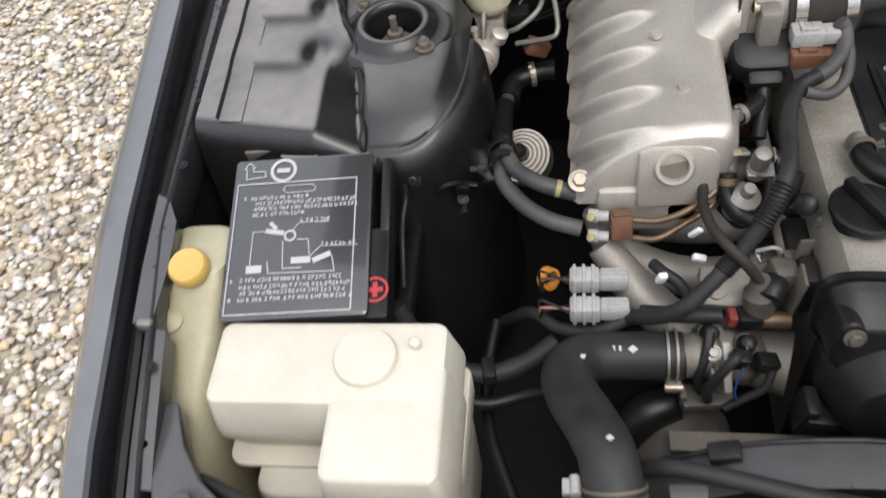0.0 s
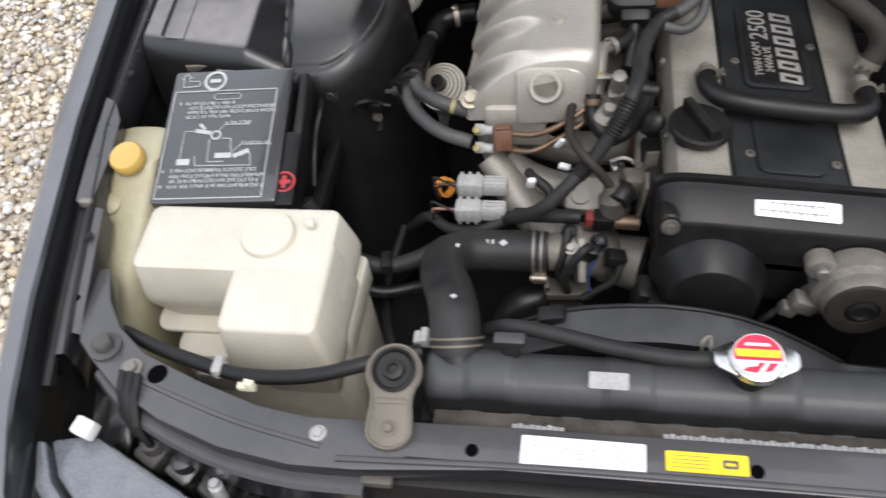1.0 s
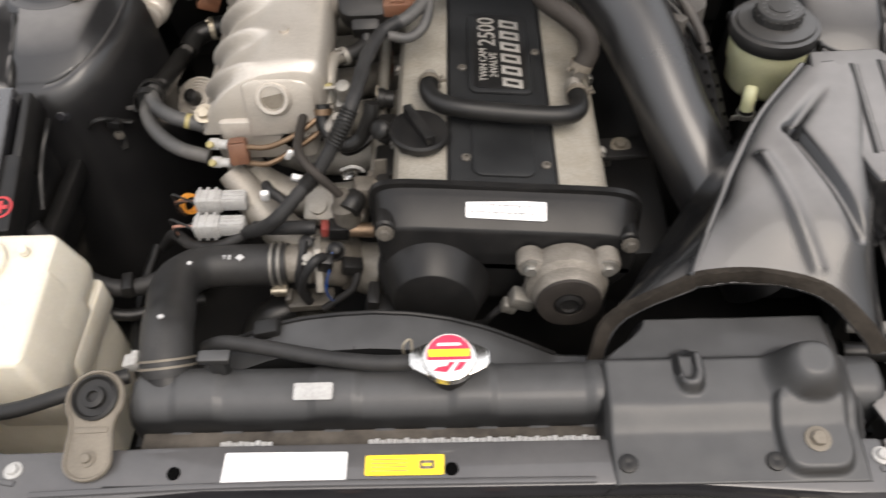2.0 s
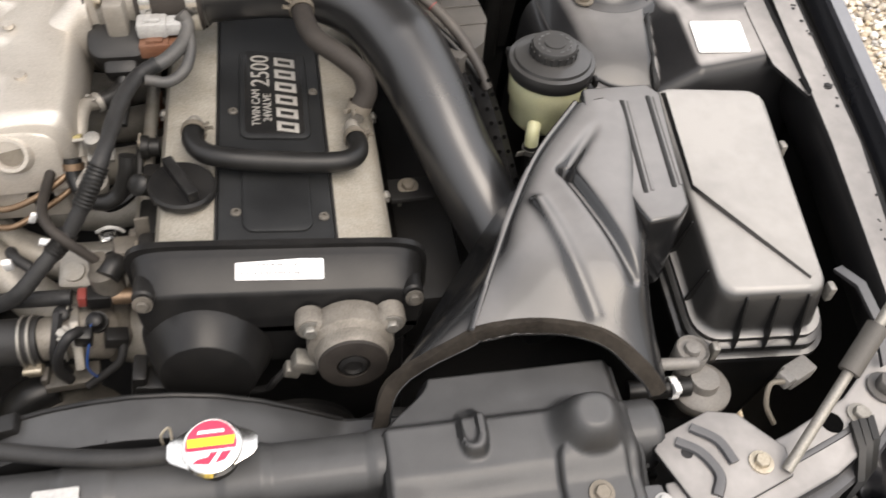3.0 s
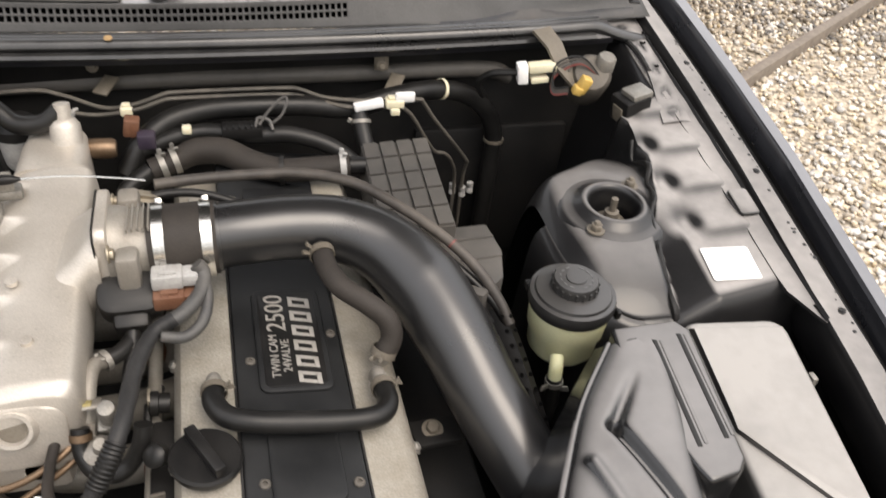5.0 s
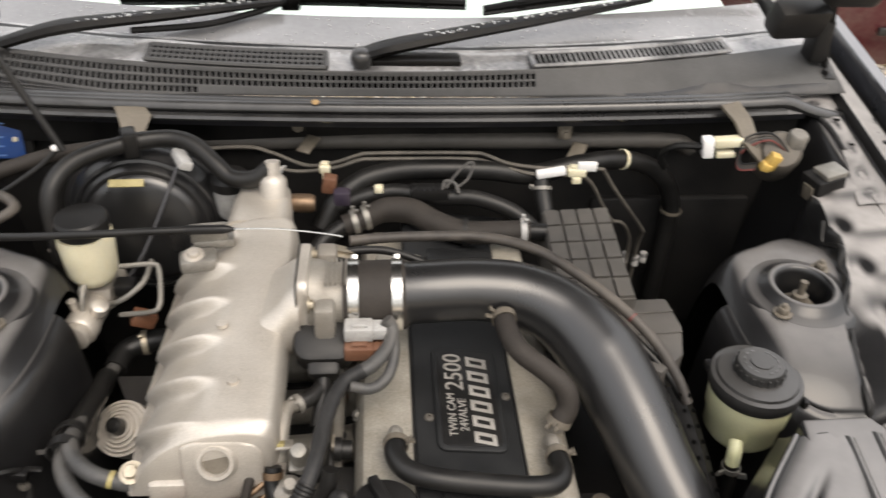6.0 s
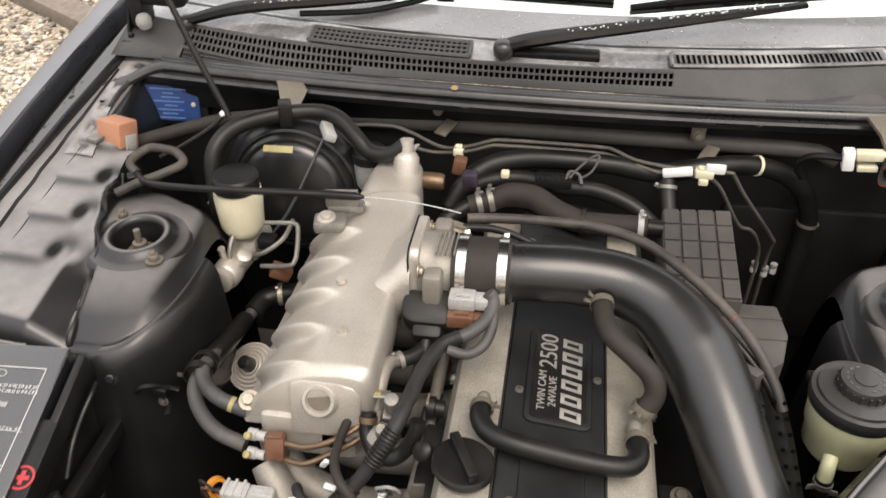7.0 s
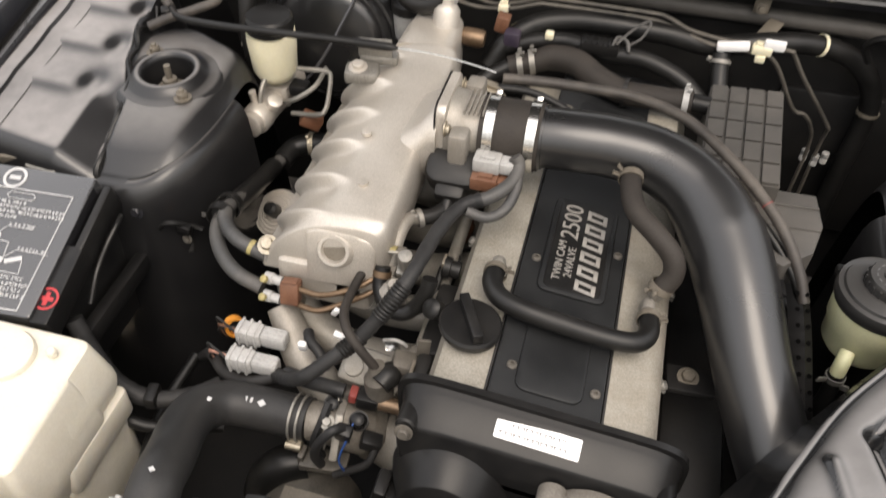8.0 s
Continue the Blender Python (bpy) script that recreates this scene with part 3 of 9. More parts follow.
def apron_height(x, y):
    """Height of the left inner apron: the shelf, and the strut tower with the facet before it."""
    cx, cy = -0.56, 1.265
    r = math.hypot(x - cx, y - cy)
    shelf = 0.826 + 0.17 * (y - 1.15) + 0.04 * max(0.0, -0.66 - x) - 0.48 * max(0.0, x + 0.642) * smooth01((1.25 - y) / 0.07)
    for k in range(4):  # pressed ribs across the shelf
        yk = 1.20 + 0.085 * k
        shelf += 0.005 * math.exp(-(((y - yk) / (0.015 if y < yk else 0.034)) ** 2)) * smooth01((-0.655 - x) / 0.03) * smooth01((x + 0.765) / 0.03)
    for k in range(4):  # round dents beside the tower
        shelf -= 0.0075 * math.exp(-(((y - 1.222 - 0.082 * k) / 0.022) ** 2) - ((x + 0.656) / 0.02) ** 2)
    tower = 0.8335 + 0.05 * (y - cy)
    if r > 0.06:
        tower -= 3.4 * max(0.0, r - 0.078) ** 2 + 12.0 * max(0.0, x - cx - 0.06) ** 2
    k = smooth01((at_y(y, SEAM_Y, SEAM_X) + 0.006 - x) / 0.012)
    z = shelf * k + tower * (1 - k)
    if r < 0.042:
        z -= 0.07
    if y > cy:
        right = -0.50 - 0.13 * smooth01((y - 1.33) / 0.12) - 0.1 * smooth01((y - 1.44) / 0.06)
        z -= 60.0 * max(0.0, -max(right - x, 0.106 - r)) ** 2 * smooth01((y - cy) / 0.03)
    return max(z, 0.3)


def apron(side):
    xs = np.concatenate([np.linspace(-0.80, -0.56, 64), -0.56 + 0.1 * np.sin(np.linspace(0, math.pi / 2, 26))[1:]])
    rows = []
    for out, drop in ((0.05, 0.46), (0.034, 0.26), (0.024, 0.10), (0.0205, 0.05), (0.018, 0.028), (0.0135, 0.014), (0.0075, 0.0055), (0.002, 0.001), (-0.004, -0.0005)):
        row = []
        for x in xs:  # the wall that falls from the fold
            yf = apron_front(x)
            way = Vector((0, -1)) if x <= -0.56 else Vector(((x + 0.56) / 0.1, (yf - 1.265) / 0.187)).normalized()
            row.append((-side * (x + way.x * out), yf + way.y * out, apron_height(x, yf) - drop))
        rows.append(row)
    for v in np.linspace(0, 1, 130)[1:]:
        row = []
        for x in xs:
            yf = apron_front(x)
            y = yf + (1.72 - yf) * v
            row.append((-side * x, y, apron_height(x, y)))
        rows.append(row)
    bm = loft(rows, False, False)
    # one paint in two copies, each side's sky sheen mixed into its dust tone
    a = part("strut_apron", bm, BAYSHEEN if side < 0 else BAYDUST_SHEEN, car, "strut tower and ribbed apron shelf, paler on top with dust and sky sheen", 60)
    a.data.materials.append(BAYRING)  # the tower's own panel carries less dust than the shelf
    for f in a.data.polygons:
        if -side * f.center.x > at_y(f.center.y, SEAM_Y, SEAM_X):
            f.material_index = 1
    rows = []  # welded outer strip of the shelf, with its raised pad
    for y in np.linspace(1.10 if side < 0 else 1.02, 1.66, 24):
        h = apron_height(-0.75, max(y, 1.12)) + 0.0012 - 0.17 * max(0.0, 1.12 - y)
        k = max(0.0, 1.08 - y) * 0.5
        rows.append([(side * (0.7365 + k), y, h - 0.004), (side * (0.7375 + k), y, h), (side * (0.755 + k * 0.5), y, h + 0.001), (side * 0.766, y, h + 0.003), (side * 0.769, y, h + 0.008)])
    strip = part("shelf_strip", loft(rows, False, False), BAYSHEEN if side < 0 else BAYDUST_SHEEN, a, "dusty welded strip along the shelf")
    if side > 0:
        part("shelf_pad", prism(rounded(-0.016, 0.016, -0.026, 0.026, 0.006), 0, 0.006, 0.002, Matrix.Translation((side * 0.753, 1.235, apron_height(-0.75, 1.235) + 0.003)) @ pose(0, 0, 0, 10, 0, 0)), BAYDUST_SHEEN, strip)
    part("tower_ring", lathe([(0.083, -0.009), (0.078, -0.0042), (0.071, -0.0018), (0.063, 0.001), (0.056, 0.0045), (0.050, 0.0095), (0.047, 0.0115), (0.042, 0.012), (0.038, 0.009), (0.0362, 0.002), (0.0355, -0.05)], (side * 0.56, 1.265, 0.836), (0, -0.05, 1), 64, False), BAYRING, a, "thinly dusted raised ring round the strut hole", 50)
    # black disc paints the shade down inside the strut hole
    part("hole_shade_disc", lathe([(0.0375, 0), (0.001, 0.001)], (side * 0.56, 1.265, 0.795), (0, 0, 1), 32), HOLE, a)
    # hub of the strut inside its hole, with the threaded rod and three studs
    c = Vector((side * 0.56, 1.265, 0.808))
    part("strut_mount", lathe([(0.026, -0.012), (0.027, 0.002), (0.021, 0.008), (0.011, 0.012), (0.0105, 0.022), (0.005, 0.023), (0.005, 0.044)], c, (0, 0, 1), 20), TAN, a, "dusty strut mount with a threaded rod")
    for ang in (-45, 135):
        p = c + Vector((-side * 0.0655 * math.cos(radians(ang)), 0.0655 * math.sin(radians(ang)), 0.0285 + 0.003 * math.sin(radians(ang))))
        bolt(p, (0, 0, 1), 0.0085, a, TAN, "strut_nut", True, 1.0)
        part("stud", lathe([(0.0042, 0), (0.0042, 0.015), (0.0035, 0.016)], p, (0, 0, 1), 10), TAN, a)
    # seam sealer running over the joint
    pts = []
    for k in range(15):
        t = k / 14
        y = 1.085 + 0.32 * t
        x = at_y(y, SEAM_Y, SEAM_X) + 0.003 * math.sin(k * 2.1)
        pts.append((-side * x, y, apron_height(x, y) + 0.002))
    pts = [(pts[0][0], 1.07, pts[0][2] - 0.035), *pts]
    part("seam_sealer", tube(pts, [0.004 + 0.0016 * math.sin(k * 1.7) for k in range(len(pts))], 8, 4), RUBBER, a)
    # bolt heads on the tower's wall and on the shelf's front
    bolt((side * 0.525, 1.066, 0.745), (0, -1, 0.35), 0.007, a, BAY, "bolt")
    for y, z in ((1.246, 0.765), (1.232, 0.735)):
        bolt((side * 0.452, y, z), (side * -0.9, -0.3, 0.25), 0.006, a, BAY, "bolt")
    return a


aprons = {side: apron(side) for side in (-1, 1)}



def cowl_corner(side):
    """The painted corner that carries the shelf round into the cowl."""
    edge = [(0.706, 1.42, 0.878), (0.714, 1.46, 0.885), (0.724, 1.50, 0.892), (0.733, 1.55, 0.901), (0.733, 1.605, 0.911), (0.722, 1.648, 0.918), (0.695, 1.672, 0.923), (0.655, 1.684, 0.926)]
    rows = []
    for n, p in enumerate(spline(edge, 5)):
        u = n / (5 * (len(edge) - 1))
        out = Vector((0.775, 1.42 + 0.33 * u, rail_z(1.42 + 0.33 * u) - 0.018))
        row = [p + Vector((0.004, 0, -0.02)), p + Vector((0.0005, 0, -0.003)), p]
        for k in range(1, 9):
            q = p.lerp(out, k / 8)
            dent = 0.006 * math.exp(-(((k - 3) / 1.3) ** 2)) * (math.sin(u * 34) > 0.2)
            row.append(q + Vector((0, 0, 0.004 * math.sin(math.pi * k / 8) - dent)))
        rows.append([(side * q.x, q.y, q.z) for q in row])
    c = part("cowl_corner", loft(rows, False, False), BAYDUST_SHEEN, car, "dusty pressed corner between shelf and cowl", 60)
    for x, y in ((0.752, 1.475), (0.755, 1.565), (0.757, 1.63)):
        part("hole", lathe([(0.006, 0), (0.0055, 0.001)], (side * x, y, rail_z(y) - 0.0155), (0, -0.1, 1), 12), HOLE, c)
    part("corner_bead", tube([(side * (p[0] + 0.002), p[1], p[2] + 0.002) for p in edge[3:]], 0.004, 8, 4), SEAL, c)
    part("hinge_base", add(box((side * 0.772, 1.745, 0.955), (0.022, 0.06, 0.008), 0.002, (8, 0, 0)), lathe([(0.006, 0), (0.006, 0.008), (0.003, 0.009)], (side * 0.768, 1.73, 0.958), (0, -0.2, 1), 10)), BAYDARK, c, "dark hinge base")
    bolt((side * 0.769, 1.756, 0.96), (0, -0.2, 1), 0.005, c, DULL, "bolt")


for side in (-1, 1):
    cowl_corner(side)

# the wider tab of the left flange beside the washer bottle, and its clip
tab = [(-0.822, 0.995), (-0.806, 0.988), (-0.790, 0.957), (-0.786, 0.90), (-0.789, 0.838), (-0.797, 0.828), (-0.812, 0.83), (-0.818, 0.90)]
bm = bmesh.new()
high = [bm.verts.new((x, y, rail_z(y) - 0.002)) for x, y in tab]
low = [bm.verts.new((x, y, rail_z(y) - 0.02)) for x, y in tab]
bm.faces.new(high)
for i in range(len(tab)):
    bm.faces.new((high[i], high[(i + 1) % len(tab)], low[(i + 1) % len(tab)], low[i]))
ft = part("flange_tab", bevelled(bm, 0.0018, 2), BAY, car, "dusty widened tab of the fender flange")
part("tab_clip", box((-0.797, 0.829, rail_z(0.83) - 0.004), (0.018, 0.01, 0.012), 0.003), DULL, ft)
strip_rows = []
for y in np.linspace(0.655, 0.825, 14):
    i = at_y(y, FY, F_INNER) + 0.004
    h = rail_z(y) - 0.008
    strip_rows.append([(-i - 0.012, y, h - 0.008), (-i - 0.008, y, h), (-i + 0.006, y, h + 0.001), (-i + 0.014, y, h - 0.002), (-i + 0.015, y, h - 0.03)])
fs = part("flange_strip", loft(strip_rows, False, False), BAY, car, "dusty grey strip running from the flange to the beam")
part("hole", lathe([(0.005, 0), (0.0045, 0.001)], (-at_y(0.70, FY, F_INNER) - 0.001, 0.70, rail_z(0.70) - 0.0072), (0, 0, 1), 12), HOLE, fs)

# small metal pieces on the front of the left shelf
ap = aprons[-1]
part("tag", box((-0.715, 1.079, 0.782), (0.042, 0.004, 0.022), 0.001, (12, 0, 4)), TAN, ap, "dull tan metal tag")
part("wire_staple", tube([(-0.687, 1.09, 0.783), (-0.687, 1.073, 0.785), (-0.665, 1.07, 0.785), (-0.642, 1.067, 0.787), (-0.642, 1.085, 0.785)], 0.0035, 8, 3), DULL, ap)
part("earth_bracket", plate([((-0.50, 1.118, 0.69), (0.014, 0, 0.006)), ((-0.485, 1.102, 0.672), (0.016, 0, 0.006)), ((-0.478, 1.088, 0.655), (0.012, 0, 0.006))], 0.004), BAYDARK, ap)
bolt((-0.482, 1.096, 0.664), (0.2, -0.8, 0.5), 0.008, ap, DULL, "bolt")
part("cable_tie", tube([(-0.50, 1.105, 0.70), (-0.475, 1.10, 0.703), (-0.45, 1.10, 0.70)], 0.004, 6, 3, 0.6), RUBBER, ap)

# the service label and the white square on the right shelf
part("shelf_sticker", prism(rounded(-0.036, 0.036, -0.029, 0.029, 0.004), 0, 0.001, 0, Matrix.Translation((0.683, 1.133, apron_height(-0.683, 1.133) + 0.0015)) @ pose(0, 0, 0, 9.7, 0, -4)), WHITE, aprons[1], "blank white square sticker")


def tub():
    """The dark well under everything: floor, side walls, firewall and the panel behind the grille."""
    bm = box((0, 1.1, 0.25), (1.56, 1.3, 0.02), 0)
    for side in (-1, 1):
        rows = []
        for y in np.linspace(0.5, 1.75, 20):
            x = at_y(y, FY, F_INNER) + 0.012
            rows.append([(side * x, y, 0.26), (side * (x + 0.01), y, 0.5), (side * x, y, rail_z(y) - 0.04)])
        add(bm, loft(rows, False, False))
    part("bay_wall", bm, BAYDARK, car, "black inner walls of the engine bay")
    add_ = box((0, 1.69, 0.58), (1.56, 0.04, 0.66), 0.004)
    fw = part("firewall", add_, BAYDARK, car, "black firewall")
    part("firewall_top", box((0, 1.655, 0.9), (1.40, 0.014, 0.075), 0.004), RUBBER, fw, "dull black upper strip of the firewall")
    part("firewall_ledge", tube([(-0.45, 1.665, 0.852), (-0.1, 1.655, 0.862), (0.2, 1.648, 0.866), (0.46, 1.645, 0.868), (0.52, 1.65, 0.85)], 0.015, 10, 8, 1.0), MIDGREY, fw, "brown dusty ledge along the firewall")
    for x0, x1, h in ((-0.62, -0.32, 0.3), (0.36, 0.66, 0.34)):
        part("firewall_panel", box(((x0 + x1) / 2, 1.668, h + 0.25), (x1 - x0, 0.02, 0.3), 0.008), BAYDARK, fw)


tub()

for side in (-1, 1):
    w = part("wheel", lathe([(0.20, -0.09), (0.29, -0.09), (0.305, -0.07), (0.308, 0.0), (0.305, 0.07), (0.29, 0.09), (0.20, 0.09)], (side * 0.74, 1.28, 0.306), (side, 0, 0), 40), TYRE, car, "black front tyre standing on the gravel")
    part("rim", lathe([(0.2, -0.06), (0.195, 0.06), (0.17, 0.05), (0.06, 0.06), (0.03, 0.07)], (side * 0.74, 1.28, 0.306), (side, 0, 0), 30), DULL, w, "dull alloy rim")


def cowl_bow(x):
    return 0.036 * (x / 0.7) ** 2


def swept(profile, x0, x1, n=40, bow=1.0):
    rings = []
    for x in np.linspace(x0, x1, n):
        rings.append([(float(x), 1.6 + bow * cowl_bow(x) + dy, z) for dy, z in profile])
    return loft(rings, True, True)


def cowl():
    lip = swept([(0.0, 0.915), (-0.004, 0.927), (0.004, 0.936), (0.03, 0.94), (0.06, 0.938), (0.06, 0.925), (0.02, 0.92)], -0.70, 0.70)
    cw = part("cowl_lip", lip, BAY, car, "dusty painted lip along the front of the cowl")
    seal = [(x, 1.608 + cowl_bow(x), 0.946) for x in np.linspace(-0.66, 0.66, 25)]
    seal = [(-0.80, 1.62, 0.90), (-0.745, 1.63, 0.912), (-0.70, 1.641, 0.932)] + seal + [(0.70, 1.641, 0.932), (0.745, 1.645, 0.918), (0.80, 1.655, 0.905)]
    part("cowl_seal", tube(seal, 0.012, 10, 3, 0.8), SEAL, cw, "grey rubber hood seal, wet in places")
    part("cowl_seal_foot", tube([(x, y - 0.012, z - 0.014) for x, y, z in seal[3:-3]], 0.009, 8, 3, 0.7), SEAL, cw)
    part("cowl_rim", tube([(x, 1.637 + cowl_bow(x), 0.944) for x in np.linspace(-0.68, 0.68, 25)], 0.008, 8, 3, 0.7), SEAL, cw)
    # top panel of the cowl up to the glass
    rear = lambda x: 1.668 + 0.225 * (x + 0.03) ** 2
    rows = []
    for x in np.linspace(-0.79, 0.79, 60):
        y0, y1 = rear(x), max(rear(x) + 0.03, 1.772 + 0.2 * x * x)
        rows.append([(x, y0 + (y1 - y0) * v, 0.9765 + 0.009 * smooth01(v * 1.6) + 0.0016 * noise.noise((x * 14, v * 3, 2.0))) for v in np.linspace(0, 1, 14)] + [(x, y1, 0.93)])
    part("cowl_top", loft(rows, False, False), COWLWET_SKY, cw, "wet cowl top with water drops and painted pale sky reflections")
    # moulded panel with rows of square holes, plain at both ends
    foot = lambda x: 1.658 + 0.02 * (x / 0.7) ** 2

    def on_panel(x, d):
        """A place on the panel, d metres down from its rear edge."""
        a, b = Vector((x, rear(x) - 0.001, 0.982)), Vector((x, foot(x), 0.942))
        return a + (b - a).normalized() * d

    slope = lambda x: math.hypot(rear(x) - 0.001 - foot(x), 0.04)
    pitch = lambda x: min(0.0165, max(0.0118, 0.28 * slope(x)))
    step = 0.0098
    xs, holes = list(np.linspace(-0.79, -0.665, 8)), [False] * 7
    x = -0.655
    while x < 0.235:
        xs += [x, x + 0.68 * step]
        holes += [False, True]
        x += step
    xs += list(np.linspace(x, 0.79, 30))
    holes += [False] * 30
    downs = [lambda x: -0.0005, lambda x: 0.0012] + [lambda x, k=k, e=e: 0.0072 + (k + e) * pitch(x) for k in range(3) for e in (0.0, 0.7)]
    bm = bmesh.new()
    grid = []
    for x in xs:
        end = slope(x)
        line = [on_panel(x, min(d(x), end)) for d in downs] + [on_panel(x, min(end, 0.0072 + 3.1 * pitch(x)))]
        line.append(on_panel(x, end))
        grid.append([bm.verts.new(p) for p in line])
    for i in range(len(xs) - 1):
        for j in range(len(grid[0]) - 1):
            row = (j - 2) // 2 if j >= 2 and j % 2 == 0 and j < 8 else -1
            if holes[i] and (row in (0, 1) or (row == 2 and xs[i] < -0.33)):
                continue
            if j == len(grid[0]) - 2 and -0.66 < xs[i] < -0.34:
                continue
            face = [grid[i][j], grid[i + 1][j], grid[i + 1][j + 1], grid[i][j + 1]]
            if (face[0].co - face[3].co).length > 1e-5:
                bm.faces.new(face)
    pn = part("cowl_panel", bm, COWLGREY, cw, "grey cowl panel pierced by rows of square holes", 30)
    pn.modifiers.new("thickness", "SOLIDIFY").thickness = 0.003
    # black sheet behind the holes gives them their shade by colour
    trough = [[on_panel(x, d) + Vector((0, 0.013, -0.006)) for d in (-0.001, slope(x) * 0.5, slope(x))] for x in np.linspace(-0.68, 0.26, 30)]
    part("grille_shade_sheet", loft(trough, False, False), HOLE, cw)
    bm = bmesh.new()  # finer mesh under the lowest row
    for x in np.linspace(-0.65, -0.345, 62):
        lo, hi = on_panel(x, slope(x)), on_panel(x, min(slope(x) - 0.002, 0.0072 + 3.1 * pitch(x)))
        add(bm, tube([lo + Vector((0, 0.002, -0.001)), hi + Vector((0, 0.002, -0.001))], 0.0013, 4, 1))
    for f in (0.35, 0.7):
        line = []
        for x in np.linspace(-0.65, -0.345, 12):
            a = min(slope(x) - 0.002, 0.0072 + 3.1 * pitch(x))
            line.append(on_panel(x, a + (slope(x) - a) * f))
        add(bm, tube(line, 0.0012, 4, 1))
    tagged(part("fine_mesh", bm, STOP, pn, "fine dark mesh under the square holes"), kind="stuff")
    # soft rubber flap that swells up behind the seal
    rows = []
    for x in np.linspace(0.39, 0.76, 26):
        swell = math.exp(-(((x - 0.555) / 0.06) ** 2)) + 0.45 * smooth01((x - 0.6) / 0.1)
        y = 1.642 + cowl_bow(x)
        rows.append([(x, y, 0.938), (x, y + 0.006, 0.944 + 0.008 * swell), (x, y + 0.016, 0.946 + 0.015 * swell), (x, y + 0.022, 0.944 + 0.014 * swell), (x, y + 0.03, 0.935)])
    part("seal_flap", loft(rows), STOP, cw, "grey rubber flap swelling behind the seal", 60)

    def slats(x0, x1, count, deep, name, m, bars):
        bm = bmesh.new()
        for x in np.linspace(x0, x1, count):
            y0 = rear(x) + 0.005
            add(bm, tube([(x, y0, 0.9855), (x - 0.002, y0 + deep, 0.9905)], 0.0021, 4, 1))
        for f in bars:
            add(bm, tube([(x, rear(x) + 0.005 + deep * f, 0.9855 + 0.005 * f) for x in np.linspace(x0 - 0.006, x1 + 0.006, 13)], 0.0026 if 0 < f < 1 else 0.0042, 6, 2))
        for x in (x0 - 0.006, x1 + 0.006):
            add(bm, tube([(x, rear(x) + 0.005, 0.9855), (x - 0.002, rear(x) + 0.005 + deep, 0.9905)], 0.004, 6, 1))
        s = part(name, bm, m, cw, "small slatted air grille in the cowl")
        # black strip under the slats, shade painted between the bars
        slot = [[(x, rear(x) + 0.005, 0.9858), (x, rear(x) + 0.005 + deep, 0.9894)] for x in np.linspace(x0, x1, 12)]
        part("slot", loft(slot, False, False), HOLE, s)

    slats(-0.405, -0.12, 30, 0.05, "slatted_grille", COWLGREY, (0.0, 0.36, 0.68, 1.0))
    # these slats share the colour with sky reflection painted in
    slats(0.238, 0.592, 40, 0.042, "slatted_grille", COWLWET_SKY, (0.0, 1.0))
    part("pivot_well", box((0.03, 1.715, 0.984), (0.16, 0.04, 0.012), 0.004), WIPER, cw)
    # a fallen leaf on the lip
    part("leaf", lathe([(0.004, 0), (0.0065, 0.0012), (0.004, 0.002)], (-0.129, 1.604, 0.957), (0, -0.3, 1), 9), LEAF, cw, "small dry yellow leaf")
    # rain drops on the lip and the seal
    rng = random.Random(5)
    bm = bmesh.new()
    for _ in range(160):
        x = rng.uniform(-0.66, 0.66)
        add(bm, lathe([(0.0025, 0), (0.0018, 0.001), (0.0004, 0.0014)], (x, 1.627 + cowl_bow(x) + rng.uniform(-0.006, 0.02), 0.9415), (0, 0, 1), 6))
    tagged(part("rain", bm, STEEL, cw, "scattered rain drops"), kind="stuff")


cowl()


def windscreen():
    bend = lambda x: 1.768 + 0.2 * x * x

    def skin(v0, v1, lift, m, name, label):
        bm = sheet(lambda x, v: (x * (1 - 0.16 * v), bend(x) + 0.66 * v, 0.984 + lift + 0.27 * v + 0.05 * v * v), -0.72, 0.72, v0, v1, 25, 8)
        return part(name, bm, m, ws, label)

    ws = thing("windscreen", (0, 1.85, 0.98), "wet greenish windscreen with a dark border", "windscreen")
    skin(-0.02, 0.1, 0.001, FRIT, "glass_border", "dark grey border of the glass, beaded with rain")
    g = skin(0.1, 1.0, 0.0, GLASS, "pane", "greenish glass pane")
    g.visible_shadow = False
    part("glass_seal", tube([(x, bend(x) - 0.012, 0.982) for x in np.linspace(-0.72, 0.72, 21)], 0.008, 8, 3, 0.6), RUBBER, ws)
    rng = random.Random(9)
    bm = bmesh.new()
    for _ in range(520):
        x, v = rng.uniform(-0.68, 0.68), rng.uniform(-0.01, 0.2)
        r = rng.uniform(0.0006, 0.0017)
        add(bm, lathe([(r, 0), (r * 0.7, r * 0.5), (r * 0.1, r * 0.65)], (x * (1 - 0.16 * v), bend(x) + 0.66 * v, 0.986 + 0.27 * v), (0, -0.4, 0.9), 6))
    tagged(part("rain", bm, STEEL, ws, "rain drops on the glass"), kind="stuff")
    solo("dashboard", add(box((0, 2.2, 0.93), (1.3, 0.62, 0.05), 0.02), box((0, 2.45, 0.86), (1.3, 0.2, 0.25), 0.03)), DASH, "grey dashboard behind the windscreen", "dashboard")
    # sheet added behind the glass so that the upper pane looks white
    bm = sheet(lambda x, y: (x, y + 0.14 * (x / 0.67) ** 2, 0.972 + 0.004 * math.sin(9 * x) + 0.10 * (y - 1.9)), -0.67, 0.67, 1.85, 2.4, 30, 8)
    s = solo("sunshade", bm, SHEET, "pale sheet added on the dashboard behind the glass", "sunshade")
    s.modifiers.new("thickness", "SOLIDIFY").thickness = 0.003


windscreen()


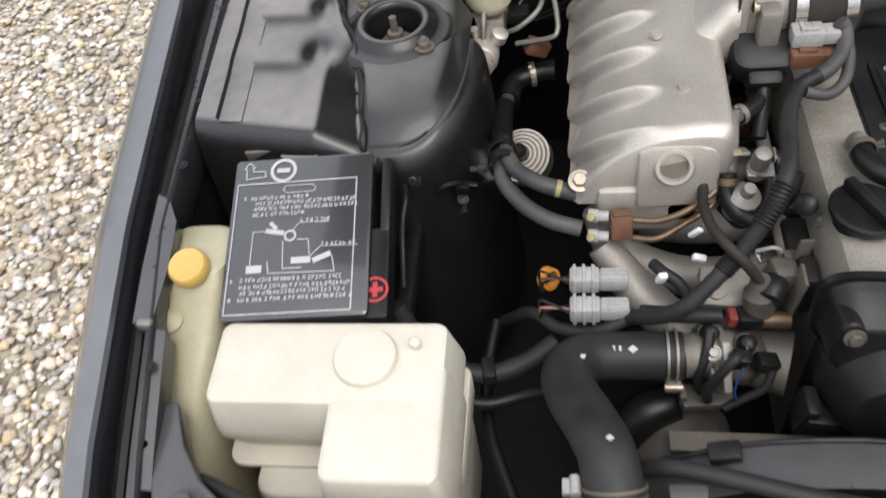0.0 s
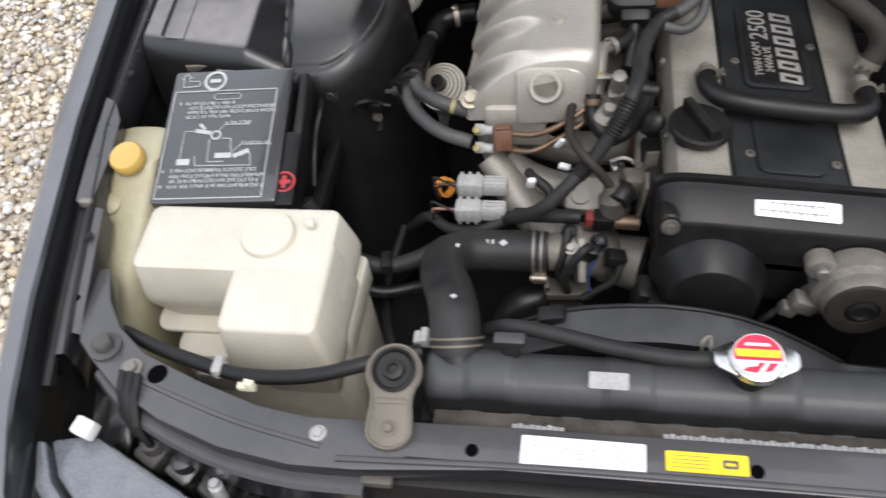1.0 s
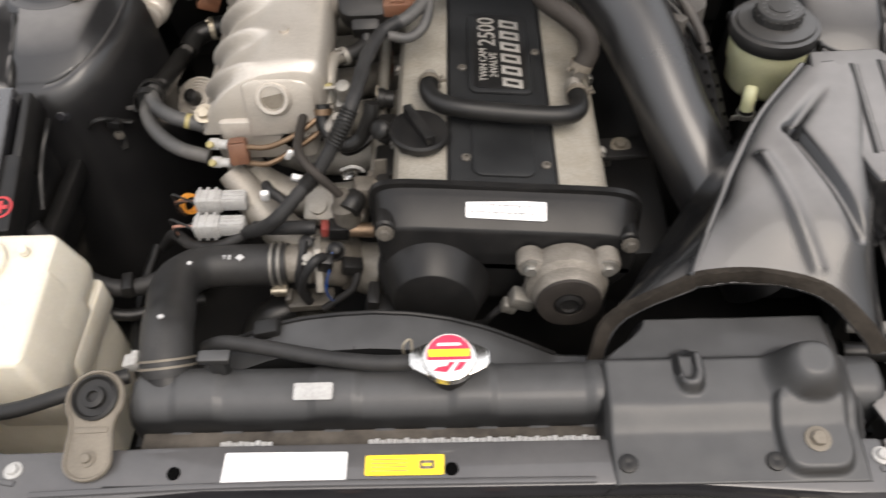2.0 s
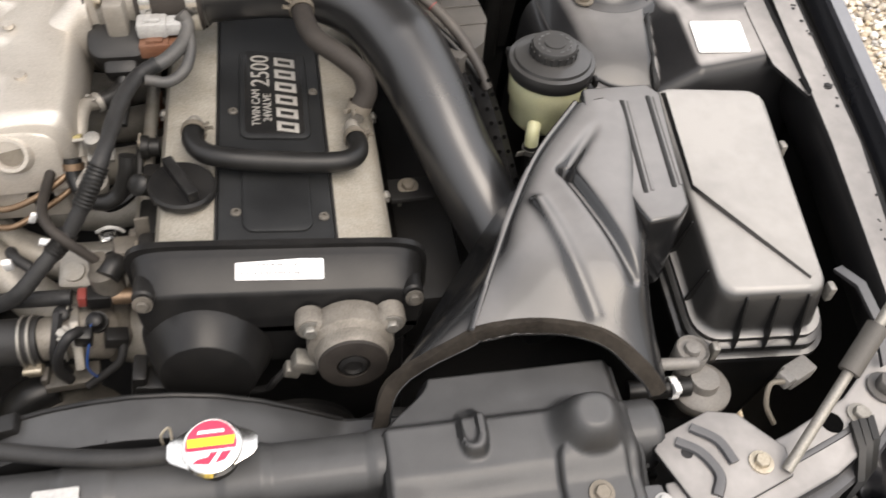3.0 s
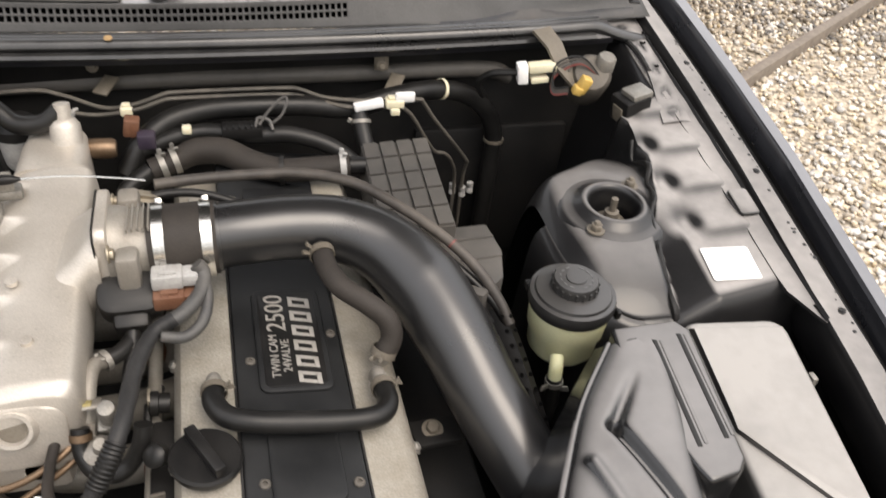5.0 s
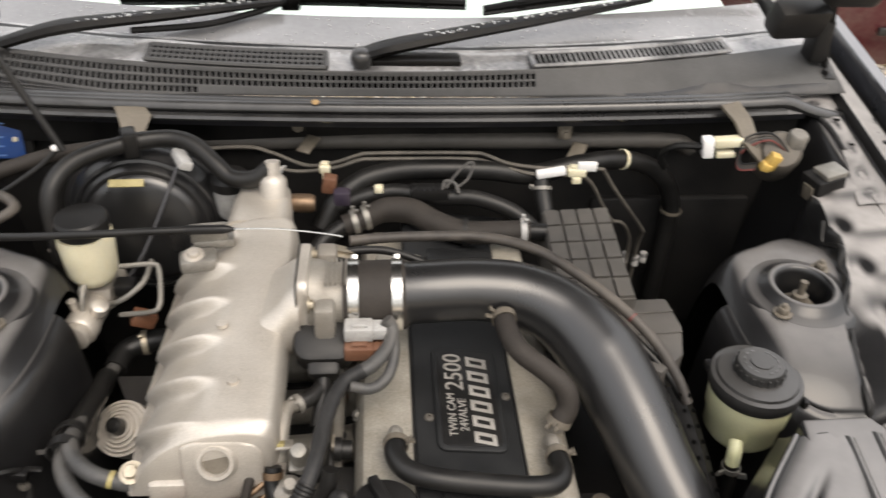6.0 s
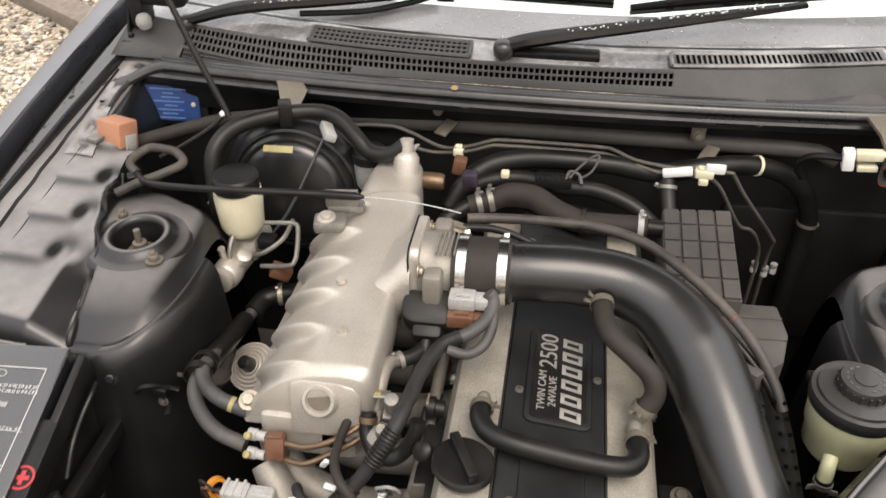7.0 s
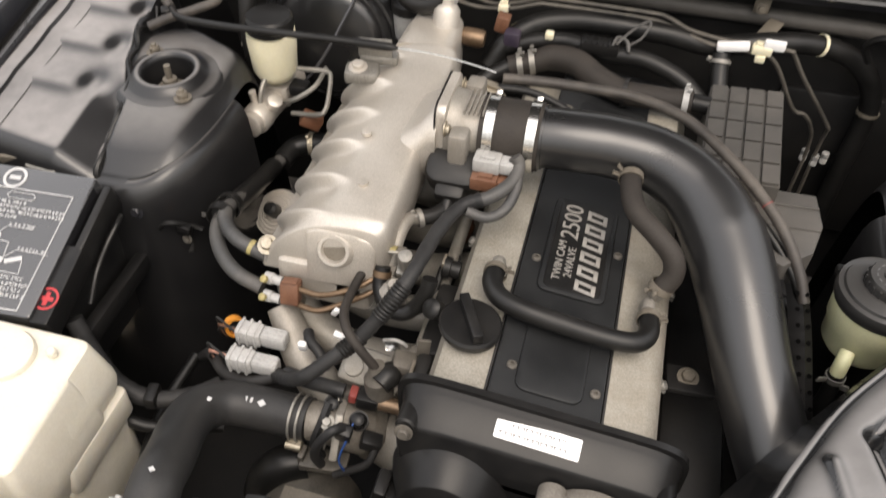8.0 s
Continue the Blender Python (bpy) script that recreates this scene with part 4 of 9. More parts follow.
def wiper(pivot, elbow, joint, tip_a, tip_b, label):
    w = thing("wiper", pivot, label, "wiper", "wipers")
    part("pivot_cap", lathe([(0.017, -0.012), (0.018, 0.0), (0.016, 0.008), (0.010, 0.013), (0.003, 0.014)], pivot, (0, -0.3, 1), 20), SEAL, w, "grey pivot cap")
    part("arm", tube([Vector(pivot) + Vector((0, 0, 0.004)), elbow, Vector(elbow).lerp(Vector(joint), 0.5), joint], [0.016, 0.02, 0.016, 0.009], 8, 6, 0.6), WIPER, w, "black wiper arm wet with drops")
    a, b = Vector(tip_a), Vector(tip_b)
    part("blade", tube([a, a.lerp(b, 0.3) + Vector((0, 0, 0.008)), a.lerp(b, 0.5) + Vector((0, 0, 0.010)), a.lerp(b, 0.7) + Vector((0, 0, 0.008)), b], [0.006, 0.010, 0.012, 0.010, 0.006], 8, 5, 1.1), WIPER, w, "black wiper blade")
    part("rubber", tube([a + Vector((0, -0.002, -0.008)), a.lerp(b, 0.5) + Vector((0, -0.002, -0.004)), b + Vector((0, -0.002, -0.008))], 0.004, 6, 6), RUBBER, w)
    m = a.lerp(b, 0.5)
    for u, r in ((0.12, 0.014), (0.3, 0.017), (0.7, 0.017), (0.88, 0.014)):  # claws that grip the rubber
        c = a.lerp(b, u)
        part("claw", box(c + Vector((0, 0, 0.002)), (0.016, r, 0.014), 0.002, (0, 0, math.degrees(math.atan2(b.y - a.y, b.x - a.x)))), WIPER, w)
    line = spline([Vector(elbow), Vector(elbow).lerp(Vector(joint), 0.5), Vector(joint)], 30)
    rng = random.Random(len(label))
    bm = bmesh.new()
    for _ in range(60):  # drops standing on the arm
        c = line[rng.randrange(4, len(line) - 6)]
        r = rng.uniform(0.0012, 0.0032)
        add(bm, lathe([(r, 0), (r * 0.75, r * 0.45), (r * 0.1, r * 0.6)], c + Vector((rng.uniform(-0.006, 0.006), rng.uniform(-0.012, 0.004), 0.0095)), (0, -0.25, 1), 7))
    tagged(part("rain", bm, STEEL, w, "drops on the arm"), kind="stuff")
    part("bridge", box(m + Vector((0, 0, 0.016)), (0.05, 0.018, 0.012), 0.002, (0, 0, math.degrees(math.atan2(b.y - a.y, b.x - a.x)))), WIPER, w)


wiper((-0.057, 1.69, 0.998), (0.01, 1.73, 1.004), (0.46, 1.835, 1.052), (0.16, 1.845, 1.026), (0.74, 1.945, 1.062), "wet black wiper lying across the glass, pivoted beside the cowl grille")
wiper((-0.66, 1.75, 0.985), (-0.555, 1.775, 1.012), (-0.2, 1.845, 1.034), (-0.49, 1.895, 1.018), (0.13, 1.862, 1.030), "wet black wiper lying across the glass, pivoted by the hinge")
link = thing("wiper_link", (-0.45, 1.80, 0.99), "thin black wiper linkage rod beside the arm", "wiper link")
part("rod", tube([(-0.45, 1.79, 1.0), (-0.33, 1.80, 1.008), (-0.25, 1.83, 1.018), (-0.205, 1.85, 1.028), (-0.185, 1.88, 1.036)], 0.006, 8, 6), WIPER, link)
part("head", box((-0.185, 1.885, 1.03), (0.035, 0.05, 0.03), 0.004, (20, 0, 0)), WIPER, link)


def hood():
    """The open hood, which stands above and behind the bay."""
    h = thing("hood", (0, 1.72, 1.15), "dark charcoal hood, propped open over the bay", "hood")
    c, s = math.cos(radians(68)), math.sin(radians(68))

    def on(x, d, lift):
        return (x, 1.70 + 0.05 * (x / 0.7) ** 2 - c * d - s * lift, 1.155 - 0.03 * (abs(x) / 0.7) ** 4 + s * d - c * lift)

    outer = [[on(x, d, -0.02 - 0.03 * (1 - (x / 0.75) ** 2)) for x in np.linspace(-0.74, 0.74, 15)] for d in np.linspace(0, 1.2, 12)]
    sk = part("hood_skin", loft(outer, False, False), BODY, h, "charcoal outer skin of the hood")
    sk.modifiers.new("thickness", "SOLIDIFY").thickness = 0.002
    inner = [[on(x, d, 0.012 * math.sin(9 * x) * math.sin(7 * d)) for x in np.linspace(-0.72, 0.72, 25)] for d in np.linspace(0.01, 1.18, 20)]
    part("hood_liner", loft(inner, False, False), BAYDARK, h, "black underside of the hood")
    for side in (-1, 1):
        part("hinge", plate([((side * 0.775, 1.745, 0.95), (0.002, 0.012, 0)), ((side * 0.772, 1.76, 1.0), (0.002, 0.014, 0)), ((side * 0.755, 1.75, 1.08), (0.002, 0.014, 0)), ((side * 0.72, 1.71, 1.16), (0.002, 0.016, 0))], 0.005), BAYDARK, h, "dark folded hood hinge")
        part("hinge_cover", add(box((side * 0.70, 1.752, 1.05), (0.10, 0.05, 0.06), 0.012, (20, 0, side * 8)), box((side * 0.755, 1.765, 1.01), (0.03, 0.05, 0.08), 0.008)), BAYDARK, h, "black folded hinge cover")
        part("hood_corner", prism(rounded(-0.05, 0.05, -0.03, 0.04, 0.02), 0, 0.03, 0.006, pose(side * 0.745, 1.70, 1.11, 30, 0, 0)), BAYDARK, h)


hood()
solo("jet_cap", lathe([(0.012, -0.012), (0.0145, -0.004), (0.0145, 0.004), (0.011, 0.011), (0.003, 0.014)], (-0.735, 1.728, 0.992), (0, -0.2, 1), 20), GREYPLASTIC, "small round pale cap at the cowl's corner", "cap")

# ---- the engine ----
def leaned(bm):
    """The engine leans to its exhaust side: heights fall towards +x."""
    for v in bm.verts:
        v.co.z -= 0.1 * (v.co.x - 0.085)
    return bm


def engine():
    en = thing("engine", (0.08, 1.15, 0.3), "six-cylinder engine with silver cam covers and a black top cover", "engine")
    block = add(box((0.075, 1.2, 0.5), (0.24, 0.62, 0.36), 0.015), box((0.075, 1.2, 0.685), (0.27, 0.62, 0.06), 0.008))
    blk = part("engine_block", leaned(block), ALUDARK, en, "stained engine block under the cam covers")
    # front of the block and the dark accessories low down
    part("front_plate", box((0.08, 0.88, 0.5), (0.28, 0.04, 0.3), 0.01), BAYDARK, blk)

    # two cam banks of speckled silver paint, rounded on their outer shoulders
    for x0, x1, out in ((-0.062, 0.009, -1), (0.145, 0.212, 1)):
        rings = []
        for y in (0.871, 0.875, 1.0, 1.2, 1.4, 1.505, 1.512):
            k = 0.006 if y in (0.871, 1.512) else 0.0
            a, b = (x0, x1) if out < 0 else (x1, x0)
            e = -out
            ring = [(a + e * k, 0.66), (a + e * k, 0.70), (a + e * (0.004 + k), 0.728), (a + e * 0.012, 0.744 - k), (a + e * 0.024, 0.7505 - k), (b, 0.753 - k), (b, 0.66)]
            rings.append([(x, y, z + 0.012) for x, z in ring])
        bank = part("cam_cover", leaned(bevelled(loft(rings), 0.0015, 1, 40)), SILVER, en, "cam cover in speckled silver paint")
        for y in (0.93, 1.08, 1.23, 1.38):
            x = x0 + 0.004 if out < 0 else x1 - 0.004
            p = Vector((x, y + 0.05, 0.738 - 0.1 * (x - 0.085)))
            bolt(p, (out * 0.8, 0, 0.6), 0.006, bank, DULL, "bolt")
    # the narrow joint lines beside the black cover
    for x in (0.0105, 0.1435):
        part("cover_joint", leaned(box((x, 1.19, 0.7645), (0.003, 0.63, 0.004), 0.001)), BAYDARK, en)

    # black top cover with a raised badge frame and a soft raised pad at its front
    top = leaned(prism(rounded(0.0125, 0.1415, 0.875, 1.5, 0.004), 0.74, 0.767, 0.0025))
    ornament = part("top_cover", top, ORNAMENT, en, "black plastic top cover between the cam banks")
    part("raised_pad", leaned(prism(rounded(0.04, 0.118, 0.896, 0.997, 0.014), 0.765, 0.7705, 0.0025)), ORNAMENT, ornament)
    frame_out = leaned(prism(rounded(0.038, 0.125, 1.05, 1.228, 0.012), 0.765, 0.7715, 0.003))
    badge = part("badge_frame", frame_out, ORNAMENT, ornament)
    part("badge_plate", leaned(prism(rounded(0.045, 0.118, 1.057, 1.22, 0.008), 0.7705, 0.7725, 0.0006)), PLASTIC, badge, "glossy black badge plate with silver lettering")
    for x, y in ((0.033, 0.927), (0.131, 0.919), (0.030, 1.103), (0.132, 1.145)):
        zt = 0.767 - 0.1 * (x - 0.085)
        part("screw", lathe([(0.0062, 0), (0.0062, 0.002), (0.0048, 0.0035), (0.0028, 0.0035), (0.0024, 0.001)], (x, y, zt), (0.1, 0, 1), 14), DULLDARK, ornament)
    zt = lambda x: 0.7727 - 0.1 * (x - 0.085)
    nrm = Vector((-1, 0, 0.1))
    writing("2500", 0.034, (0.0665, 1.181, zt(0.0665)), (0, 1, 0), nrm, badge, squeeze=1.0)
    writing("TWIN CAM", 0.0148, (0.0595, 1.106, zt(0.0595)), (0, 1, 0), nrm, badge, squeeze=0.95)
    writing("24VALVE", 0.0148, (0.0735, 1.106, zt(0.0735)), (0, 1, 0), nrm, badge, squeeze=0.95)
    # the maker's name is only six plain leaning bars
    for k in range(6):
        y = 1.0665 + 0.0262 * k
        bar = bmesh.new()
        for x0, x1 in ((0.084, 0.0895), (0.1055, 0.111)):
            add(bar, prism([(x0, y - 0.005 + 0.19 * (x0 - 0.084) * -1), (x0, y + 0.0125 - 0.19 * (x0 - 0.084)), (x1, y + 0.0125 - 0.19 * (x1 - 0.084)), (x1, y - 0.005 - 0.19 * (x1 - 0.084))], 0, 0.0014, 0.0003))
        for y0 in (y - 0.005, y + 0.0075):
            add(bar, prism([(0.0897, y0 - 0.001), (0.0897, y0 + 0.004), (0.1053, y0 + 0.001), (0.1053, y0 - 0.004)], 0, 0.0014, 0.0003))
        for v in bar.verts:
            v.co.z += zt(v.co.x)
        part("maker_bar", bar, LETTER, badge)

    # oil filler cap
    c = (-0.024, 0.960, 0.768)
    cap = part("oil_cap", leaned(lathe([(0.03, -0.012), (0.03, 0.0), (0.036, 0.002), (0.0375, 0.006), (0.0375, 0.011), (0.035, 0.014), (0.006, 0.015)], c, (0, 0, 1), 36)), PLASTIC, en, "black ribbed oil filler cap")
    part("cap_grip", leaned(bevelled(box((c[0], c[1], c[2] + 0.020), (0.0125, 0.066, 0.016), 0.002, (0, 0, 28)), 0)), PLASTIC, cap)

    # timing cover: a bowed rim, a sloping roof with a label, and the front face
    outline = []
    for k in range(64):
        a = 2 * math.pi * (k + 0.5) / 64
        x, z = math.cos(a), math.sin(a)
        sx = 0.162 * math.copysign(abs(x) ** 0.24, x)
        sz = (0.085 if z < 0 else 0.064) * math.copysign(abs(z) ** (0.75 if z < 0 else 0.22), z)
        outline.append((0.0795 + sx * (1 - 0.22 * smooth01(-z)), 0.715 + sz - 0.008 * (abs(x) ** 3) * (z > 0)))
    def ring(y, inset, drop):
        out = []
        for x, z in outline:
            dx, dz = x - 0.0795, z - 0.715
            k = 1 - inset / 0.16
            out.append((0.0795 + dx * k, y, 0.715 + dz * k - drop * smooth01(dz / 0.06 + 0.3)))
        return out
    tc = part("timing_cover", leaned(loft([ring(0.877, 0.004, 0), ring(0.875, -0.0025, 0), ring(0.867, -0.0025, 0), ring(0.8665, 0.003, 0.004), ring(0.860, 0.005, 0.0055), ring(0.857, 0.006, 0.006), ring(0.8245, 0.008, 0.0215), ring(0.8225, 0.0085, 0.023), ring(0.8205, 0.0105, 0.027), ring(0.8135, 0.014, 0.05), ring(0.8125, 0.0155, 0.053)])), PLASTIC, en, "black plastic timing cover with a bowed rim", 30)
    # roof edge line and the corner bosses with bolts
    for x, z in ((-0.062, 0.752), (0.222, 0.747)):
        part("boss", leaned(lathe([(0.0125, -0.03), (0.0115, 0.0), (0.009, 0.002)], (x, 0.82, z), (0, -1, 0.25), 20)), PLASTIC, tc)
        bolt((x, 0.813, z - 0.1 * (x - 0.085)), (0, -1, 0.25), 0.0068, tc, DULLDARK, "bolt")
    # cam bulge
    part("cam_bulge", leaned(lathe([(0.072, -0.02), (0.066, 0.0), (0.0635, 0.004), (0.0505, 0.034), (0.0485, 0.0355), (0.004, 0.036)], (-0.008, 0.806, 0.668), (0, -1, 0.12), 44)), PLASTIC, tc)
    lab = prism(rounded(-0.047, 0.047, -0.012, 0.012, 0.002), 0, 0.0008, 0)
    m = Matrix.Translation((0.0785, 0.8445, 0.7655)) @ pose(0, 0, 0, 19.5, 5.7, -1)
    lb = part("timing_label", moved(lab, m), WHITE, tc, "white sticker with two lines of small print")
    bm = bmesh.new()
    for row, count in ((0.0048, 12), (-0.0048, 15)):
        for k in range(count):
            add(bm, box((-0.04 + 0.005 * k + (0.012 if count == 12 else 0), row + 0.0008, 0.0011), (0.0034 if k % 4 else 0.0042, 0.001, 0.0006), 0), box((-0.0405 + 0.005 * k + (0.012 if count == 12 else 0) + 0.0012 * (k % 3), row - 0.0006, 0.0011), (0.001, 0.0042, 0.0006), 0))
    tagged(part("small_print", moved(bm, m), INK, lb), kind="stuff")
    # cam timing actuator: a three-eared aluminium housing
    c = Vector((0.148, 0.79, 0.694))
    vt = part("cam_actuator", lathe([(0.047, -0.02), (0.049, -0.004), (0.048, 0.008), (0.041, 0.014), (0.040, 0.026), (0.036, 0.032), (0.020, 0.033), (0.019, 0.028), (0.004, 0.028)], c, (0, -1, 0.1), 40), GRIMY, en, "grimy cast aluminium cam actuator")
    for ex, ez in ((-0.043, 0.03), (0.046, 0.026), (-0.035, -0.034)):
        ear = c + Vector((ex, 0.0, ez))
        e = lathe([(0.016, -0.022), (0.0165, -0.004), (0.0145, 0.0)], ear, (0, -1, 0.1), 18)
        add(e, tube([ear + Vector((0, 0.008, 0)), c + Vector((ex * 0.4, 0.008, ez * 0.4))], 0.016, 10, 2))
        part("ear", e, GRIMY, vt)
        bolt(ear + Vector((0, 0.0, 0.001)), (0, -1, 0.1), 0.008, vt, DULL, "bolt", True, 0.8)
    part("front_face", lathe([(0.0385, -0.002), (0.0375, 0.0015), (0.030, 0.003), (0.0185, 0.003), (0.018, -0.002)], c + Vector((0, -0.032, 0.003)), (0, -1, 0.1), 36), OLDRUBBER, vt, "dark greasy face")
    part("hub", lathe([(0.017, 0), (0.016, 0.006), (0.011, 0.008), (0.010, 0.004)], c + Vector((0, -0.029, 0.003)), (0, -1, 0.1), 24), BAYDARK, vt)
    part("actuator_plug", add(box(c + Vector((-0.052, -0.004, -0.024)), (0.03, 0.022, 0.02), 0.003, (0, 25, 0)), box(c + Vector((-0.068, -0.006, -0.034)), (0.018, 0.016, 0.014), 0.002, (0, 25, 0))), DULL, vt)
    part("actuator_lead", tube([c + Vector((-0.07, 0, -0.036)), (0.06, 0.785, 0.64), (0.045, 0.79, 0.615), (0.0, 0.80, 0.60)], 0.0045, 8), TAPE, vt)
    part("lower_guard", add(box((-0.032, 0.795, 0.634), (0.125, 0.03, 0.03), 0.004, (0, 12, 0)), box((-0.088, 0.80, 0.652), (0.016, 0.035, 0.045), 0.004, (0, 12, 0))), PLASTIC, en, "black plastic guard under the timing cover")

    # breather stubs on the cam covers
    for x, y in ((-0.012, 1.058), (0.176, 1.055), (0.186, 1.085)):
        z0 = 0.762 - 0.1 * (x - 0.085)
        part("breather_stub", tube([(x, y + 0.012, z0 - 0.006), (x, y + 0.012, z0 + 0.012), (x, y, z0 + 0.026), (x, y - 0.012, z0 + 0.028)], 0.0085, 12, 5), ALUDARK, en)
    # the black rear cover over the plugs and the casting beside it
    part("rear_cover", leaned(add(box((0.09, 1.46, 0.785), (0.17, 0.13, 0.03), 0.008), box((0.09, 1.395, 0.79), (0.10, 0.05, 0.025), 0.006))), ORNAMENT, en, "black rear cover of the engine")
    part("rear_casting", leaned(box((0.165, 1.42, 0.79), (0.05, 0.06, 0.03), 0.01)), SILVER, en)
    part("rear_casting", leaned(box((0.0, 1.37, 0.795), (0.07, 0.05, 0.028), 0.01)), SILVER, en)
    return en


engine()


def crossover_hose():
    h = thing("crossover_hose", (0.085, 0.99, 0.78), "shiny black breather hose across the top cover", "hose")
    part("hose", tube([(-0.012, 1.048, 0.796), (-0.013, 1.026, 0.797), (0.0, 1.004, 0.797), (0.03, 0.992, 0.796), (0.085, 0.987, 0.79), (0.14, 0.985, 0.785), (0.168, 0.992, 0.781), (0.180, 1.012, 0.777), (0.179, 1.04, 0.774)], 0.0125, 16, 6), RUBBER, h)
    for p, ax in (((-0.012, 1.042, 0.797), (0, -1, 0.1)), ((0.179, 1.036, 0.775), (0, -1, 0.1))):
        ring_band(p, ax, 0.0135, 0.008, h, TAN, (1, 0, 0.4), "spring_clamp")


def breather_hose():
    h = thing("breather_hose", (0.16, 1.12, 0.8), "brown dusty breather hose from the intake pipe to the cam cover", "hose")
    part("hose", tube([(0.127, 1.196, 0.862), (0.130, 1.165, 0.858), (0.142, 1.135, 0.852), (0.17, 1.112, 0.842), (0.193, 1.098, 0.825), (0.198, 1.088, 0.803), (0.187, 1.08, 0.782)], 0.0135, 16, 6), OLDRUBBER, h)
    ring_band((0.127, 1.188, 0.861), (0.05, -1, -0.15), 0.0145, 0.009, h, TAN, (-1, 0, 0.5), "spring_clamp")
    ring_band((0.188, 1.082, 0.786), (-0.4, -0.3, -0.9), 0.0145, 0.009, h, TAN, (-0.6, -0.8, 0.3), "spring_clamp")


crossover_hose()
breather_hose()


def intake_pipe():
    p = thing("intake_pipe", (0.2, 1.15, 0.8), "smooth black plastic intake pipe curving over the engine", "pipe")
    pts = [(-0.012, 1.237, 0.862), (0.04, 1.238, 0.865), (0.10, 1.241, 0.864), (0.16, 1.235, 0.858), (0.212, 1.208, 0.843), (0.252, 1.157, 0.82), (0.280, 1.09, 0.79), (0.305, 1.02, 0.752), (0.335, 0.955, 0.71), (0.372, 0.895, 0.66), (0.41, 0.85, 0.60)]
    body = part("pipe", tube(pts, [0.041, 0.041, 0.0415, 0.043, 0.046, 0.052, 0.049, 0.046, 0.046, 0.046, 0.044], 32, 8), GLOSS, p)
    part("shoulder", plate([((0.285, 1.165, 0.79), (0.0, 0.03, -0.004)), ((0.31, 1.14, 0.79), (0.0, 0.028, -0.004)), ((0.335, 1.125, 0.785), (0.0, 0.02, -0.004))], 0.006), GLOSS, body)
    part("pipe_lip", tube([(-0.012, 1.237, 0.862), (0.008, 1.237, 0.863)], 0.0435, 32, 2), GLOSS, body)
    part("coupler", tube([(-0.075, 1.237, 0.860), (-0.04, 1.237, 0.861), (0.004, 1.237, 0.862)], [0.046, 0.0455, 0.046], 32, 4), OLDRUBBER, p, "brown-black rubber coupler")
    for x in (-0.062, -0.007):
        ring_band((x, 1.237, 0.861), (1, 0, 0.02), 0.0468, 0.013, p, STEEL, (0, 0.7, 0.7), "clamp")
    part("breather_nipple", tube([(0.127, 1.215, 0.86), (0.127, 1.19, 0.861)], 0.011, 12, 2), GLOSS, p)


intake_pipe()


